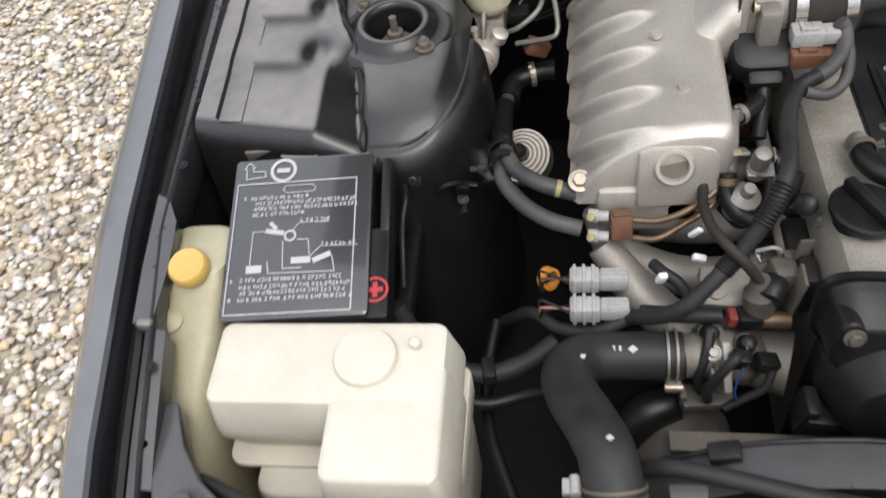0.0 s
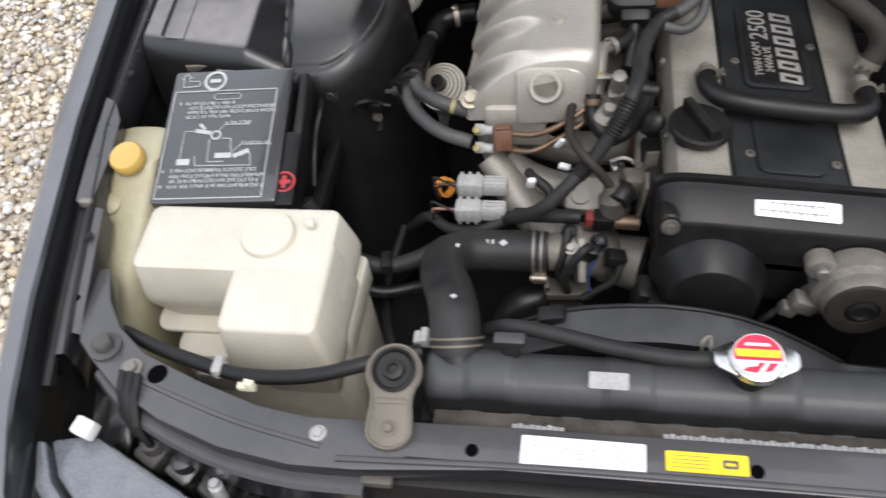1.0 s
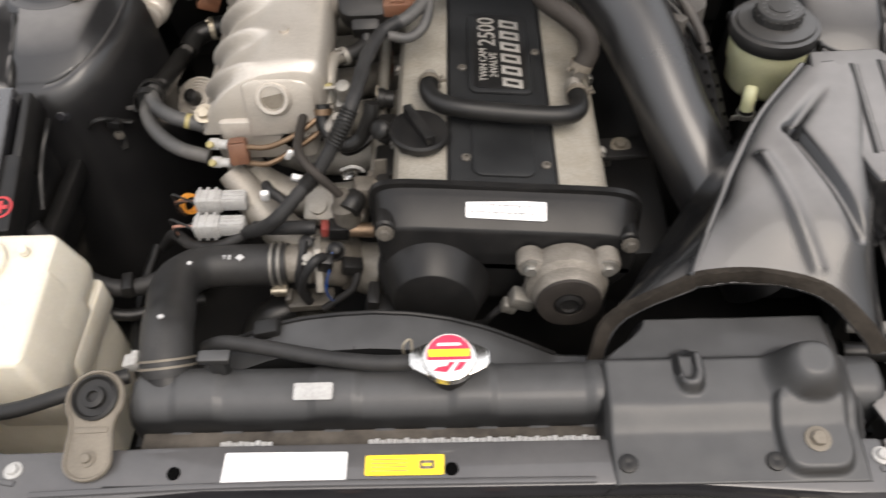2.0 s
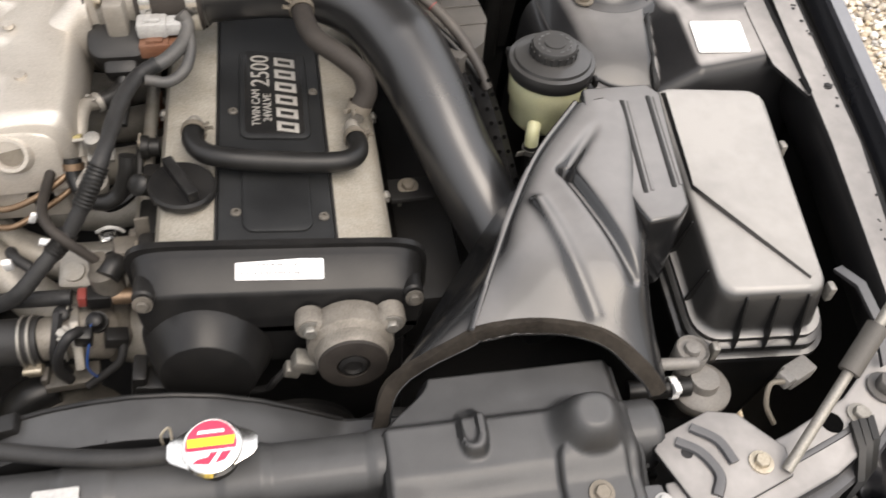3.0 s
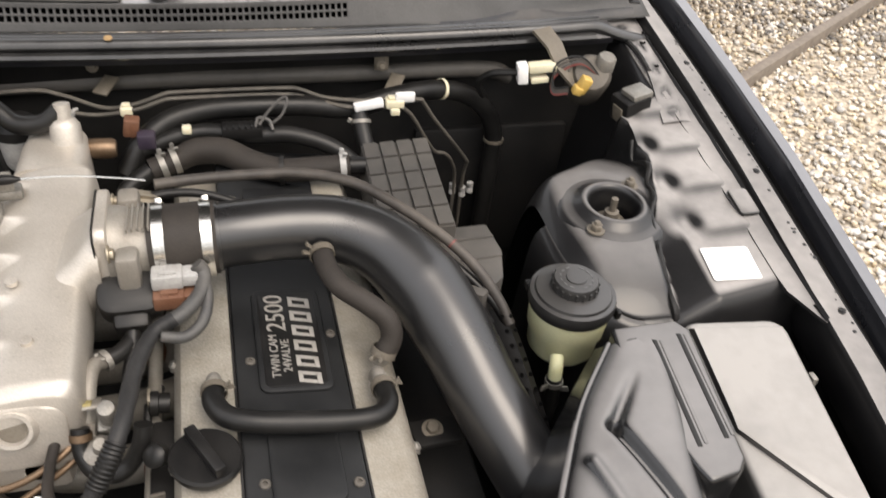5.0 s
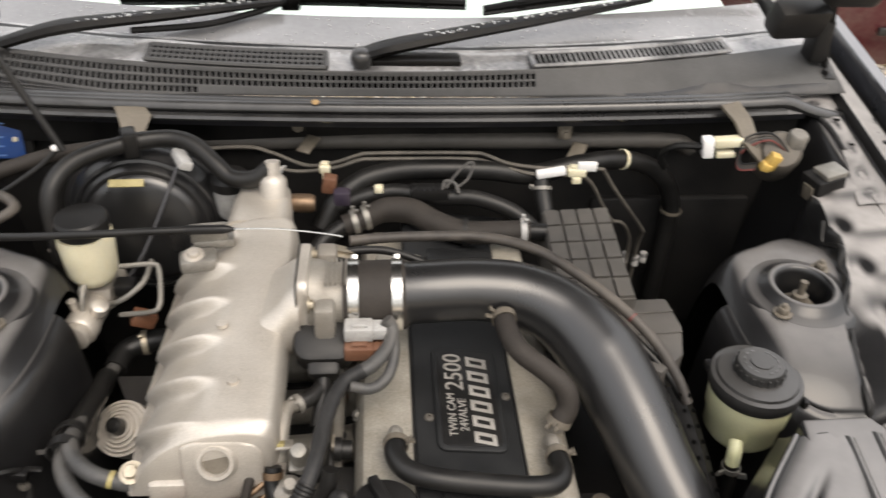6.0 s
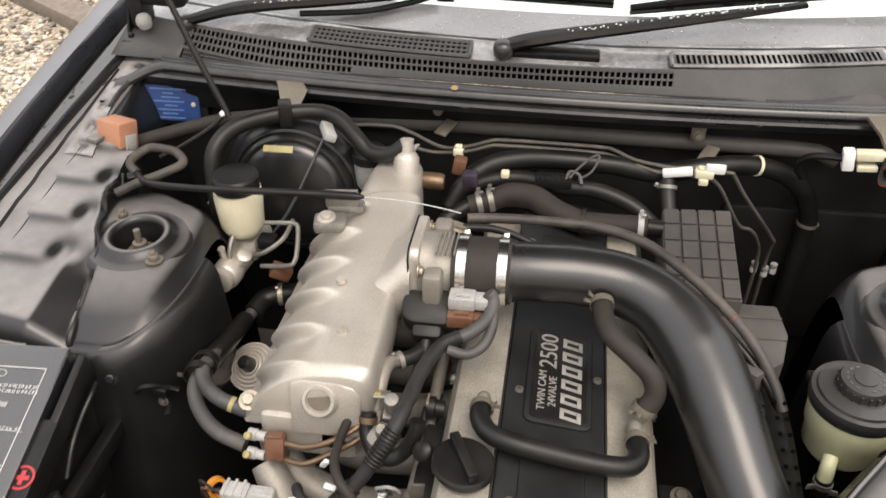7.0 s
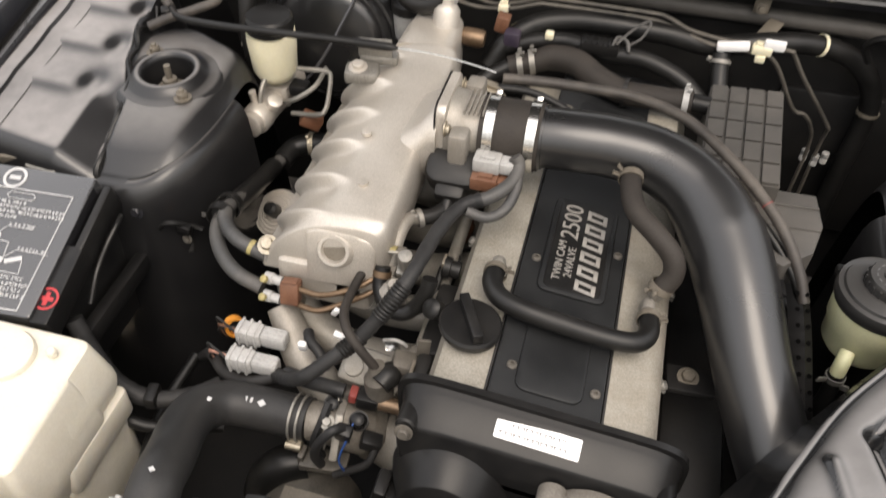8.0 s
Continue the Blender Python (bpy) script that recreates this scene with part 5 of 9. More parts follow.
# ---- intake manifold ----
def manifold():
    mf = thing("intake_manifold", (-0.24, 1.22, 0.7), "sand-cast aluminium intake manifold with twisted flutes", "manifold")
    ctrl = [(-0.152, -0.095), (-0.146, -0.05), (-0.15, -0.012), (-0.166, 0.0), (-0.205, 0.002), (-0.244, -0.004), (-0.278, -0.022), (-0.306, -0.052), (-0.324, -0.09), (-0.33, -0.13), (-0.318, -0.165), (-0.28, -0.18), (-0.22, -0.165), (-0.175, -0.13)]
    ring0 = [(p.x, p.y) for p in spline([(x, z, 0) for x, z in (*ctrl, ctrl[0])], 5)[:-1]]
    mid = (-0.235, -0.085)
    rings = []
    for y in np.concatenate([[1.03, 1.032, 1.038], np.linspace(1.046, 1.42, 150), [1.43, 1.44, 1.447]]):
        y = float(y)
        shrink = 1.0
        if y < 1.046:
            shrink = 1 - 0.10 * ((1.046 - y) / 0.016) ** 2
        if y > 1.39:
            shrink = 1 - 0.30 * smooth01((y - 1.39) / 0.06)
        top = 0.842 + 0.095 * (y - 1.05)
        row = []
        for x, z in ring0:
            s = smooth01((-0.218 - x) / 0.035) * smooth01((z + 0.15) / 0.07)
            arc = -z * 1.0
            ph = ((y - 1.03) / 0.066 - arc * 9.5) % 1.0
            wave = smooth01(ph / 0.22) if ph < 0.22 else ((1 - ph) / 0.78) ** 1.25
            bulge = 0.0165 * (wave - 0.6) * s * smooth01((y - 1.03) / 0.02) * smooth01((1.445 - y) / 0.02)
            dx, dz = x - mid[0], z - mid[1]
            ln = math.hypot(dx, dz)
            k = shrink * (1 + bulge / ln)
            tilt = 0.07 * (x + 0.15)
            row.append((mid[0] + dx * k, y, max(top + mid[1] + dz * k + tilt, top - 0.108)))
        rings.append(row)
    pl = part("plenum", loft(rings), ALU, mf, "rough cast plenum, fluted on its outer side", 50)
    # front: shallow raised panel, filler boss, foot
    part("front_panel", moved(prism([(-0.046, -0.05), (0.044, -0.05), (0.046, 0.012), (0.038, 0.028), (0.02, 0.033), (-0.03, 0.033), (-0.046, 0.026)], 0, 0.014, 0.005), Matrix.Translation((-0.208, 1.036, 0.788)) @ pose(0, 0, 0, 80, 0, 3)), ALU, pl)
    part("port_boss", lathe([(0.027, -0.012), (0.0235, -0.002), (0.0205, 0.003), (0.0165, 0.003), (0.0148, -0.004), (0.002, -0.005)], (-0.214, 1.020, 0.799), (0, -0.9, 0.42), 30), ALU, pl, "round boss with a blind hole")
    part("port_hole", lathe([(0.0147, -0.0025), (0.014, -0.0035), (0.001, -0.004)], (-0.214, 1.020, 0.799), (0, -0.9, 0.42), 24), TAN, pl, "brown floor of the blind hole")
    part("front_foot", add(box((-0.235, 1.045, 0.725), (0.13, 0.05, 0.07), 0.012), box((-0.165, 1.035, 0.762), (0.05, 0.03, 0.02), 0.005, (0, 10, 0)), lathe([(0.016, -0.02), (0.016, 0.01)], (-0.20, 1.03, 0.728), (0, -1, 0), 16)), ALU, mf)
    # rear neck with its round stub
    neck = [[(x, y, z) for x, z in rounded(-0.252 + d, -0.158 - d, 0.76, 0.872 - d + 0.1 * (y - 1.42), 0.02)] for y, d in ((1.40, 0.0), (1.46, 0.003), (1.50, 0.008), (1.508, 0.016))]
    part("rear_neck", loft(neck), ALU, pl)
    part("stub", lathe([(0.021, -0.02), (0.0205, 0.02), (0.016, 0.027), (0.0115, 0.030), (0.011, 0.05)], (-0.188, 1.47, 0.872), (0, 0.25, 1), 24), ALU, pl)
    part("stub", lathe([(0.012, 0), (0.011, 0.02), (0.007, 0.022)], (-0.224, 1.495, 0.862), (0, 0.2, 1), 16), ALU, pl)
    # cheek that carries the throttle flange
    cheek = [[(x, y, z) for y, z in rounded(1.243 - w, 1.243 + w, lo, hi, 0.036, 8)] for x, w, lo, hi in ((-0.205, 0.085, 0.755, 0.838), (-0.18, 0.076, 0.77, 0.856), (-0.155, 0.066, 0.782, 0.876), (-0.14, 0.058, 0.792, 0.892), (-0.13, 0.057, 0.794, 0.894))]
    part("throttle_cheek", loft(cheek), ALU, pl, sharp=85)
    fl = part("throttle_flange", prism(rounded(-0.066, 0.066, -0.05, 0.05, 0.016), 0, 0.014, 0.003, aimed((-0.132, 1.243, 0.846), (1, 0, 0.0)) @ pose(0, 0, 0, 0, 0, 90)), ALU, mf)
    part("gasket", prism(rounded(-0.0665, 0.0665, -0.0505, 0.0505, 0.016), -0.0015, 0.0, 0, aimed((-0.132, 1.243, 0.846), (1, 0, 0.0)) @ pose(0, 0, 0, 0, 0, 90)), BAYDARK, fl)
    tb = part("throttle_body", add(lathe([(0.05, 0), (0.048, 0.018), (0.044, 0.024), (0.044, 0.05)], (-0.12, 1.24, 0.858), (1, 0, 0), 32), box((-0.105, 1.24, 0.812), (0.03, 0.09, 0.03), 0.006), box((-0.098, 1.19, 0.858), (0.026, 0.03, 0.055), 0.006), box((-0.098, 1.288, 0.875), (0.026, 0.03, 0.05), 0.006)), ALUDARK, mf, "machined throttle body")
    for dy, dz in ((-0.052, 0.038), (-0.052, -0.04), (0.052, 0.038)):
        bolt((-0.118, 1.243 + dy, 0.846 + dz), (1, 0, 0), 0.007, tb, ZINC, "bolt")
    for k in range(5):
        part("fin", box((-0.096 + 0.006 * k, 1.232, 0.9035), (0.002, 0.05, 0.006), 0.0006), ALUDARK, tb)
    # throttle drum with the bare end of its cable
    part("cable_drum", lathe([(0.014, -0.01), (0.026, -0.008), (0.022, -0.004), (0.026, 0.0), (0.012, 0.004)], (-0.085, 1.325, 0.872), (0.2, 0.5, 0.85), 26), ZINC, tb, "yellowed throttle drum")
    part("idle_hose", tube([(-0.105, 1.31, 0.868), (-0.06, 1.318, 0.874), (-0.01, 1.316, 0.872), (0.05, 1.30, 0.855), (0.09, 1.29, 0.83)], 0.006, 10, 5), RUBBER, mf)
    # cable bracket on the rear left corner
    br = part("cable_bracket", add(box((-0.258, 1.352, 0.868), (0.055, 0.022, 0.014), 0.003, (0, 0, 8)), box((-0.262, 1.345, 0.887), (0.05, 0.006, 0.03), 0.002, (0, 0, 8)), box((-0.275, 1.32, 0.858), (0.05, 0.035, 0.02), 0.006, (0, 0, 12))), DULL, mf, "grey cable bracket")
    bolt((-0.28, 1.318, 0.868), (0, -0.2, 1), 0.009, br, ALU, "bolt")
    # little boss marks
    for x, y in ((-0.20, 1.10), (-0.225, 1.19)):
        part("boss_mark", lathe([(0.007, -0.004), (0.0065, 0.0012), (0.004, 0.0015)], (x, y, 0.844 + 0.095 * (y - 1.05)), (0, -0.1, 1), 16), ALU, pl)
    # lower runners reaching down to the head
    for k in range(6):
        y = 1.0 + 0.088 * k
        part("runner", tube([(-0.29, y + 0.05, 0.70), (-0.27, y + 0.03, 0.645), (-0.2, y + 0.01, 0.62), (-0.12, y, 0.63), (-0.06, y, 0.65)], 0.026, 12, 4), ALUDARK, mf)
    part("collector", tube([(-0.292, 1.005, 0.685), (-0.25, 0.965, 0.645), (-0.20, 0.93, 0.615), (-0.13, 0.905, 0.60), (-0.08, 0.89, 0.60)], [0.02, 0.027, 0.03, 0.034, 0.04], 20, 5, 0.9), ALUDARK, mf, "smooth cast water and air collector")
    wn_ = part("water_neck", add(tube([(-0.205, 0.874, 0.64), (-0.185, 0.876, 0.64), (-0.165, 0.88, 0.636), (-0.14, 0.89, 0.62)], [0.025, 0.026, 0.03, 0.032], 20, 4), box((-0.158, 0.905, 0.622), (0.062, 0.05, 0.05), 0.012, (10, 0, 20)), box((-0.128, 0.895, 0.612), (0.03, 0.06, 0.055), 0.01, (0, 12, 8))), GRIMY, mf, "cast thermostat housing, stained and rough")
    part("housing_flange", prism([(0.042 * math.cos(a) * (1.15 if k % 3 == 0 else 0.9), 0.036 * math.sin(a) * (1.1 if k % 4 == 0 else 0.92)) for k, a in enumerate(np.linspace(0, 2 * math.pi, 18, endpoint=False))], -0.005, 0.005, 0.002, aimed((-0.166, 0.876, 0.636), (-1, -0.15, 0.1))), ALUDARK, wn_)
    for dy, dz in ((-0.03, 0.012), (0.022, 0.026)):
        bolt((-0.172, 0.876 + dy, 0.637 + dz), (-1, -0.15, 0.1), 0.007, wn_, DULL, "bolt")
    part("housing_bracket", add(box((-0.178, 0.845, 0.60), (0.06, 0.03, 0.012), 0.002, (0, 6, 8)), box((-0.205, 0.842, 0.607), (0.008, 0.02, 0.022), 0.002)), DULLDARK, wn_, "greasy bracket under the thermostat housing")
    part("plug_block", add(box((-0.15, 0.852, 0.668), (0.02, 0.016, 0.03), 0.003, (15, 12, 0)), box((-0.118, 0.858, 0.652), (0.026, 0.02, 0.018), 0.003, (0, 20, 10))), PLASTIC, wn_, "black plugs on the housing")
    part("plug_lead", tube([(-0.15, 0.85, 0.682), (-0.158, 0.838, 0.69), (-0.172, 0.83, 0.672), (-0.182, 0.83, 0.64), (-0.178, 0.835, 0.61)], 0.006, 10, 5), TAPE, wn_)
    part("plug_lead", tube([(-0.11, 0.855, 0.65), (-0.118, 0.84, 0.63), (-0.14, 0.835, 0.612), (-0.16, 0.83, 0.60)], 0.005, 10, 5), TAPE, wn_)
    bolt((-0.175, 0.862, 0.665), (0, -0.5, 1), 0.006, mf, DULL, "bolt")
    part("inlet_casting", add(box((-0.142, 0.945, 0.672), (0.085, 0.05, 0.03), 0.008, (24, 0, -6)), lathe([(0.013, 0), (0.012, 0.008)], (-0.165, 0.938, 0.68), (0, -0.4, 1), 18)), ALUDARK, mf, "pale cast inlet cover under the loom")


manifold()


def throttle_sensor():
    s = thing("throttle_sensor", (-0.1, 1.19, 0.82), "black throttle position sensor beside the throttle body", "sensor")
    part("body", prism(rounded(-0.038, 0.038, -0.027, 0.027, 0.02), -0.02, 0.024, 0.009, Matrix.Translation((-0.10, 1.185, 0.82)) @ pose(0, 0, 0, 28, 0, 0)), RUBBER, s)
    part("connector", add(box((-0.10, 1.16, 0.808), (0.04, 0.03, 0.03), 0.006, (28, 0, 0)), tube([(-0.10, 1.15, 0.80), (-0.102, 1.13, 0.785), (-0.108, 1.10, 0.765)], 0.009, 10, 4)), RUBBER, s)
    bolt((-0.103, 1.19, 0.845), (0, -0.4, 1), 0.009, s, DULL, "screw")


def plug_pair():
    for k, (z, m, label) in enumerate(((0.853, GREYPLASTIC, "light grey wiring plug by the throttle"), (0.832, COPPER, "brown wiring plug by the throttle"))):
        t = thing("wiring_plug", (-0.05, 1.178, z), label, "plug", "plugs by the throttle")
        y = 1.178 - 0.012 * k
        b = part("housing", add(box((-0.056, y, z), (0.036, 0.026, 0.02), 0.003), box((-0.03, y, z), (0.018, 0.022, 0.016), 0.002)), m, t)
        part("latch", box((-0.055, y - 0.004, z + 0.0115), (0.02, 0.008, 0.004), 0.001), m, b)
        for j in range(3):
            part("rib", box((-0.064 + 0.007 * j, y, z + 0.0105), (0.002, 0.02, 0.002), 0.0004), m, b)


throttle_sensor()
plug_pair()


def loom():
    l = thing("wiring_loom", (-0.12, 1.0, 0.7), "taped black wiring loom crossing the intake side of the engine", "loom")
    part("trunk", tube([(-0.05, 1.122, 0.838), (-0.074, 1.108, 0.831), (-0.091, 1.062, 0.828), (-0.101, 0.995, 0.825), (-0.114, 0.962, 0.809), (-0.128, 0.944, 0.79), (-0.151, 0.927, 0.76), (-0.183, 0.902, 0.735), (-0.212, 0.888, 0.71), (-0.24, 0.897, 0.684), (-0.262, 0.913, 0.663)], [0.0095, 0.009, 0.0096, 0.009, 0.0094, 0.0088, 0.0092, 0.009, 0.0095, 0.009, 0.009], 14, 8, ripple=0.05, pitch=0.011), TAPE, l)
    part("branch", tube([(-0.06, 1.118, 0.834), (-0.038, 1.132, 0.838), (-0.018, 1.158, 0.845), (-0.015, 1.178, 0.856), (-0.022, 1.182, 0.866)], 0.009, 10, 6), GREYHOSE, l, "grey sleeved branch to the upper plug")
    part("branch", tube([(-0.066, 1.106, 0.828), (-0.04, 1.108, 0.821), (-0.02, 1.124, 0.826), (-0.012, 1.15, 0.838), (-0.014, 1.172, 0.852)], 0.007, 10, 6), GREYHOSE, l, "grey sleeved branch to the lower plug")
    part("corrugated_sleeve", tube([(-0.108, 0.972, 0.817), (-0.119, 0.955, 0.803), (-0.131, 0.942, 0.786)], 0.0112, 14, 16, ripple=0.06, pitch=0.0045), RUBBER, l)
    part("corrugated_sleeve", tube([(-0.149, 0.928, 0.762), (-0.16, 0.92, 0.752), (-0.17, 0.912, 0.745)], 0.011, 14, 16, ripple=0.06, pitch=0.0045), RUBBER, l)
    part("branch", tube([(-0.26, 0.915, 0.66), (-0.30, 0.905, 0.645), (-0.345, 0.92, 0.63), (-0.38, 0.95, 0.62), (-0.42, 0.98, 0.56)], 0.008, 10, 6), TAPE, l)
    part("branch", tube([(-0.25, 0.915, 0.668), (-0.215, 0.905, 0.678), (-0.18, 0.90, 0.683), (-0.165, 0.9, 0.682)], 0.0095, 10, 6), TAPE, l)
    part("branch", tube([(-0.176, 1.04, 0.775), (-0.178, 1.03, 0.768), (-0.182, 0.995, 0.764), (-0.178, 0.953, 0.772), (-0.165, 0.925, 0.773), (-0.148, 0.913, 0.76), (-0.129, 0.912, 0.73), (-0.124, 0.912, 0.712)], 0.006, 10, 6), OLDRUBBER, l, "thin dusty rubber hose")
    part("white_wrap", box((-0.193, 0.96, 0.756), (0.007, 0.005, 0.02), 0.001, (20, 25, 10)), WHITE, l)
    part("white_wrap", box((-0.187, 0.95, 0.724), (0.015, 0.008, 0.009), 0.002, (20, 20, 0)), WHITE, l)
    part("white_wrap", box((-0.229, 0.93, 0.713), (0.011, 0.008, 0.022), 0.003, (20, 5, 10)), WHITE, l)
    part("tape_end", tube([(-0.235, 0.962, 0.70), (-0.225, 0.945, 0.705), (-0.21, 0.935, 0.70), (-0.20, 0.925, 0.69)], 0.007, 10, 5), TAPE, l)


loom()


def coupled_plugs():
    for k, (y, z) in enumerate(((0.953, 0.682), (0.92, 0.668))):
        t = thing("wiring_plug", (-0.31, y, z), "light grey ribbed wiring plug hanging in front of the manifold", "plug", "ribbed grey plugs")
        b = part("housing", box((-0.314, y, z), (0.036, 0.024, 0.025), 0.004), GREYPLASTIC, t)
        for j in range(3):
            part("rib", box((-0.326 + 0.011 * j, y, z), (0.004, 0.027, 0.028), 0.001), GREYPLASTIC, b)
        e = part("socket", box((-0.28, y, z), (0.034, 0.02, 0.021), 0.003), GREYPLASTIC, t)
        for j in range(3):
            part("rib", box((-0.28, y - 0.007 + 0.007 * j, z + 0.011), (0.03, 0.003, 0.002), 0.0005), GREYPLASTIC, e)
        for j in range(3):
            part("wire", tube([(-0.33, y - 0.006 + 0.006 * j, z), (-0.352 - 0.004 * j, y + 0.004, z + 0.004 - 0.006 * j), (-0.368, y + 0.012, z - 0.016 * j), (-0.365, y + 0.02, z - 0.05)], 0.0018, 6, 5), (TAPE, (COPPER, PINKWIRE)[k], RUBBER)[j], t)
    bm = lathe([(0.0105, -0.006), (0.0145, -0.006), (0.0145, 0.006), (0.0105, 0.006), (0.0105, -0.006)], (-0.358, 0.985, 0.645), (0.7, -0.6, 0.35), 24, False)
    solo("plug_ring", bm, ORANGE, "orange plastic ring round the plug's wires", "ring")


coupled_plugs()


def solenoid_block():
    t = thing("vacuum_solenoid", (-0.275, 1.01, 0.715), "brown vacuum block with two metal pipes", "valve")
    b = part("body", box((-0.271, 1.0, 0.727), (0.025, 0.022, 0.032), 0.003, (-20, 0, 6)), COPPER, t)
    part("top_plate", box((-0.271, 1.003, 0.7445), (0.02, 0.016, 0.003), 0.001, (-20, 0, 6)), COPPER, b)
    for k in range(2):
        z = 0.735 - 0.022 * k
        part("pipe", tube([(-0.26, 1.0 - 0.008 * k, z), (-0.23, 0.995 - 0.008 * k, z + 0.003), (-0.20, 1.0, z + 0.012), (-0.172, 1.015, z + 0.022), (-0.155, 1.03, z + 0.03)], 0.004, 10, 5), PIPE_BROWN, t)
        c = part("fitting", add(lathe([(0.0065, 0), (0.0065, 0.012), (0.008, 0.013), (0.008, 0.024)], (-0.285, 1.006 - 0.012 * k, z), (-1, 0.1, 0), 14)), GREYPLASTIC, t, "pale pipe fitting")
        part("cap", lathe([(0.005, 0), (0.005, 0.005), (0.0035, 0.006)], (-0.305, 0.999 - 0.012 * k, z + 0.006), (-0.3, -0.5, 0.8), 12), OLIVE, c, "faded yellow cap")
    part("bracket", box((-0.275, 1.02, 0.695), (0.02, 0.012, 0.03), 0.002, (10, 0, 0)), TAN, t)


solenoid_block()


def heater_hoses():
    t = thing("heater_hoses", (-0.42, 1.12, 0.69), "pair of grey water hoses tied together beside the manifold", "hose")
    part("hose", tube([(-0.318, 1.048, 0.73), (-0.335, 1.045, 0.74), (-0.364, 1.05, 0.748), (-0.392, 1.072, 0.748), (-0.408, 1.105, 0.745), (-0.418, 1.17, 0.712), (-0.424, 1.25, 0.68), (-0.42, 1.32, 0.67)], 0.0102, 14, 6), GREYHOSE, t)
    part("hose", tube([(-0.317, 1.008, 0.712), (-0.355, 1.016, 0.72), (-0.388, 1.04, 0.724), (-0.412, 1.075, 0.728), (-0.418, 1.11, 0.73), (-0.424, 1.17, 0.70), (-0.428, 1.26, 0.668)], 0.0102, 14, 6), GREYHOSE, t)
    for p, ax in (((-0.413, 1.095, 0.741), (-0.1, 1, -0.1)), ((-0.416, 1.125, 0.732), (-0.1, 1, -0.4))):
        part("tie", lathe([(0.0175, -0.007), (0.0195, -0.007), (0.0195, 0.007), (0.0175, 0.007), (0.0175, -0.007)], p, ax, 18, False), RUBBER, t)
    part("sleeve", tube([(-0.414, 1.10, 0.739), (-0.42, 1.16, 0.712), (-0.424, 1.22, 0.69), (-0.425, 1.29, 0.672)], 0.0155, 12, 6, ripple=0.04, pitch=0.012), RUBBER, t)
    part("hose_end", tube([(-0.42, 1.31, 0.668), (-0.41, 1.345, 0.672), (-0.375, 1.36, 0.678), (-0.35, 1.36, 0.68)], 0.017, 14, 5), RUBBER, t)
    ring_band((-0.385, 1.358, 0.676), (1, 0.2, 0.05), 0.018, 0.008, t, ZINC, (0, -0.6, 0.8), "spring_clamp")
    bolt((-0.318, 1.044, 0.757), (0, -0.5, 1), 0.009, t, ZINC, "bolt")
    part("yellow_mark", lathe([(0.0104, -0.004), (0.0109, -0.004), (0.0109, 0.002), (0.0104, 0.002)], (-0.345, 1.046, 0.7435), (-0.95, 0.1, 0.25), 16, False), OLIVE, t)


heater_hoses()


def well_bits():
    t = thing("cable_tie", (-0.46, 1.12, 0.708), "grey cable tie with a loose tail round the hoses", "cable tie")
    part("tail", plate([((-0.445, 1.118, 0.711), (0, 0.001, 0.003)), ((-0.465, 1.12, 0.709), (0, 0.001, 0.003)), ((-0.487, 1.121, 0.704), (0, 0.001, 0.003))], 0.0015, 0.0004), GREYHOSE, t)
    part("head", box((-0.443, 1.117, 0.712), (0.012, 0.01, 0.011), 0.002), GREYHOSE, t)
    h = thing("wall_hook", (-0.475, 1.08, 0.70), "black hook and bolt on the strut tower's wall", "hook")
    part("hook", tube([(-0.466, 1.085, 0.717), (-0.476, 1.075, 0.728), (-0.490, 1.07, 0.727), (-0.499, 1.07, 0.716)], 0.0035, 8, 5), RUBBER, h)
    part("block", box((-0.468, 1.082, 0.712), (0.02, 0.014, 0.016), 0.003, (0, 10, 0)), PLASTIC, h)
    bolt((-0.469, 1.084, 0.69), (0, -1, 0.3), 0.005, h, DULLDARK, "bolt")


well_bits()


def steering_joint():
    """The finned round cap that shows between hoses and manifold."""
    t = thing("finned_pulley", (-0.4, 1.24, 0.6), "round finned metal cap low beside the manifold", "cap")
    prof = []
    for k in range(6):
        r = 0.04 - 0.006 * k
        prof += [(r, 0.003 * k), (r, 0.003 * k + 0.004), (r - 0.003, 0.003 * k + 0.004), (r - 0.003, 0.003 * k + 0.001)]
    part("finned_face", lathe([(0.04, -0.03), *prof, (0.004, 0.016)], (-0.398, 1.232, 0.625), (-0.15, -0.55, 0.82), 36), ALU, t)
    part("core", lathe([(0.012, 0), (0.011, 0.02), (0.006, 0.024)], (-0.399, 1.224, 0.637), (-0.15, -0.55, 0.82), 16), RUBBER, t)


steering_joint()


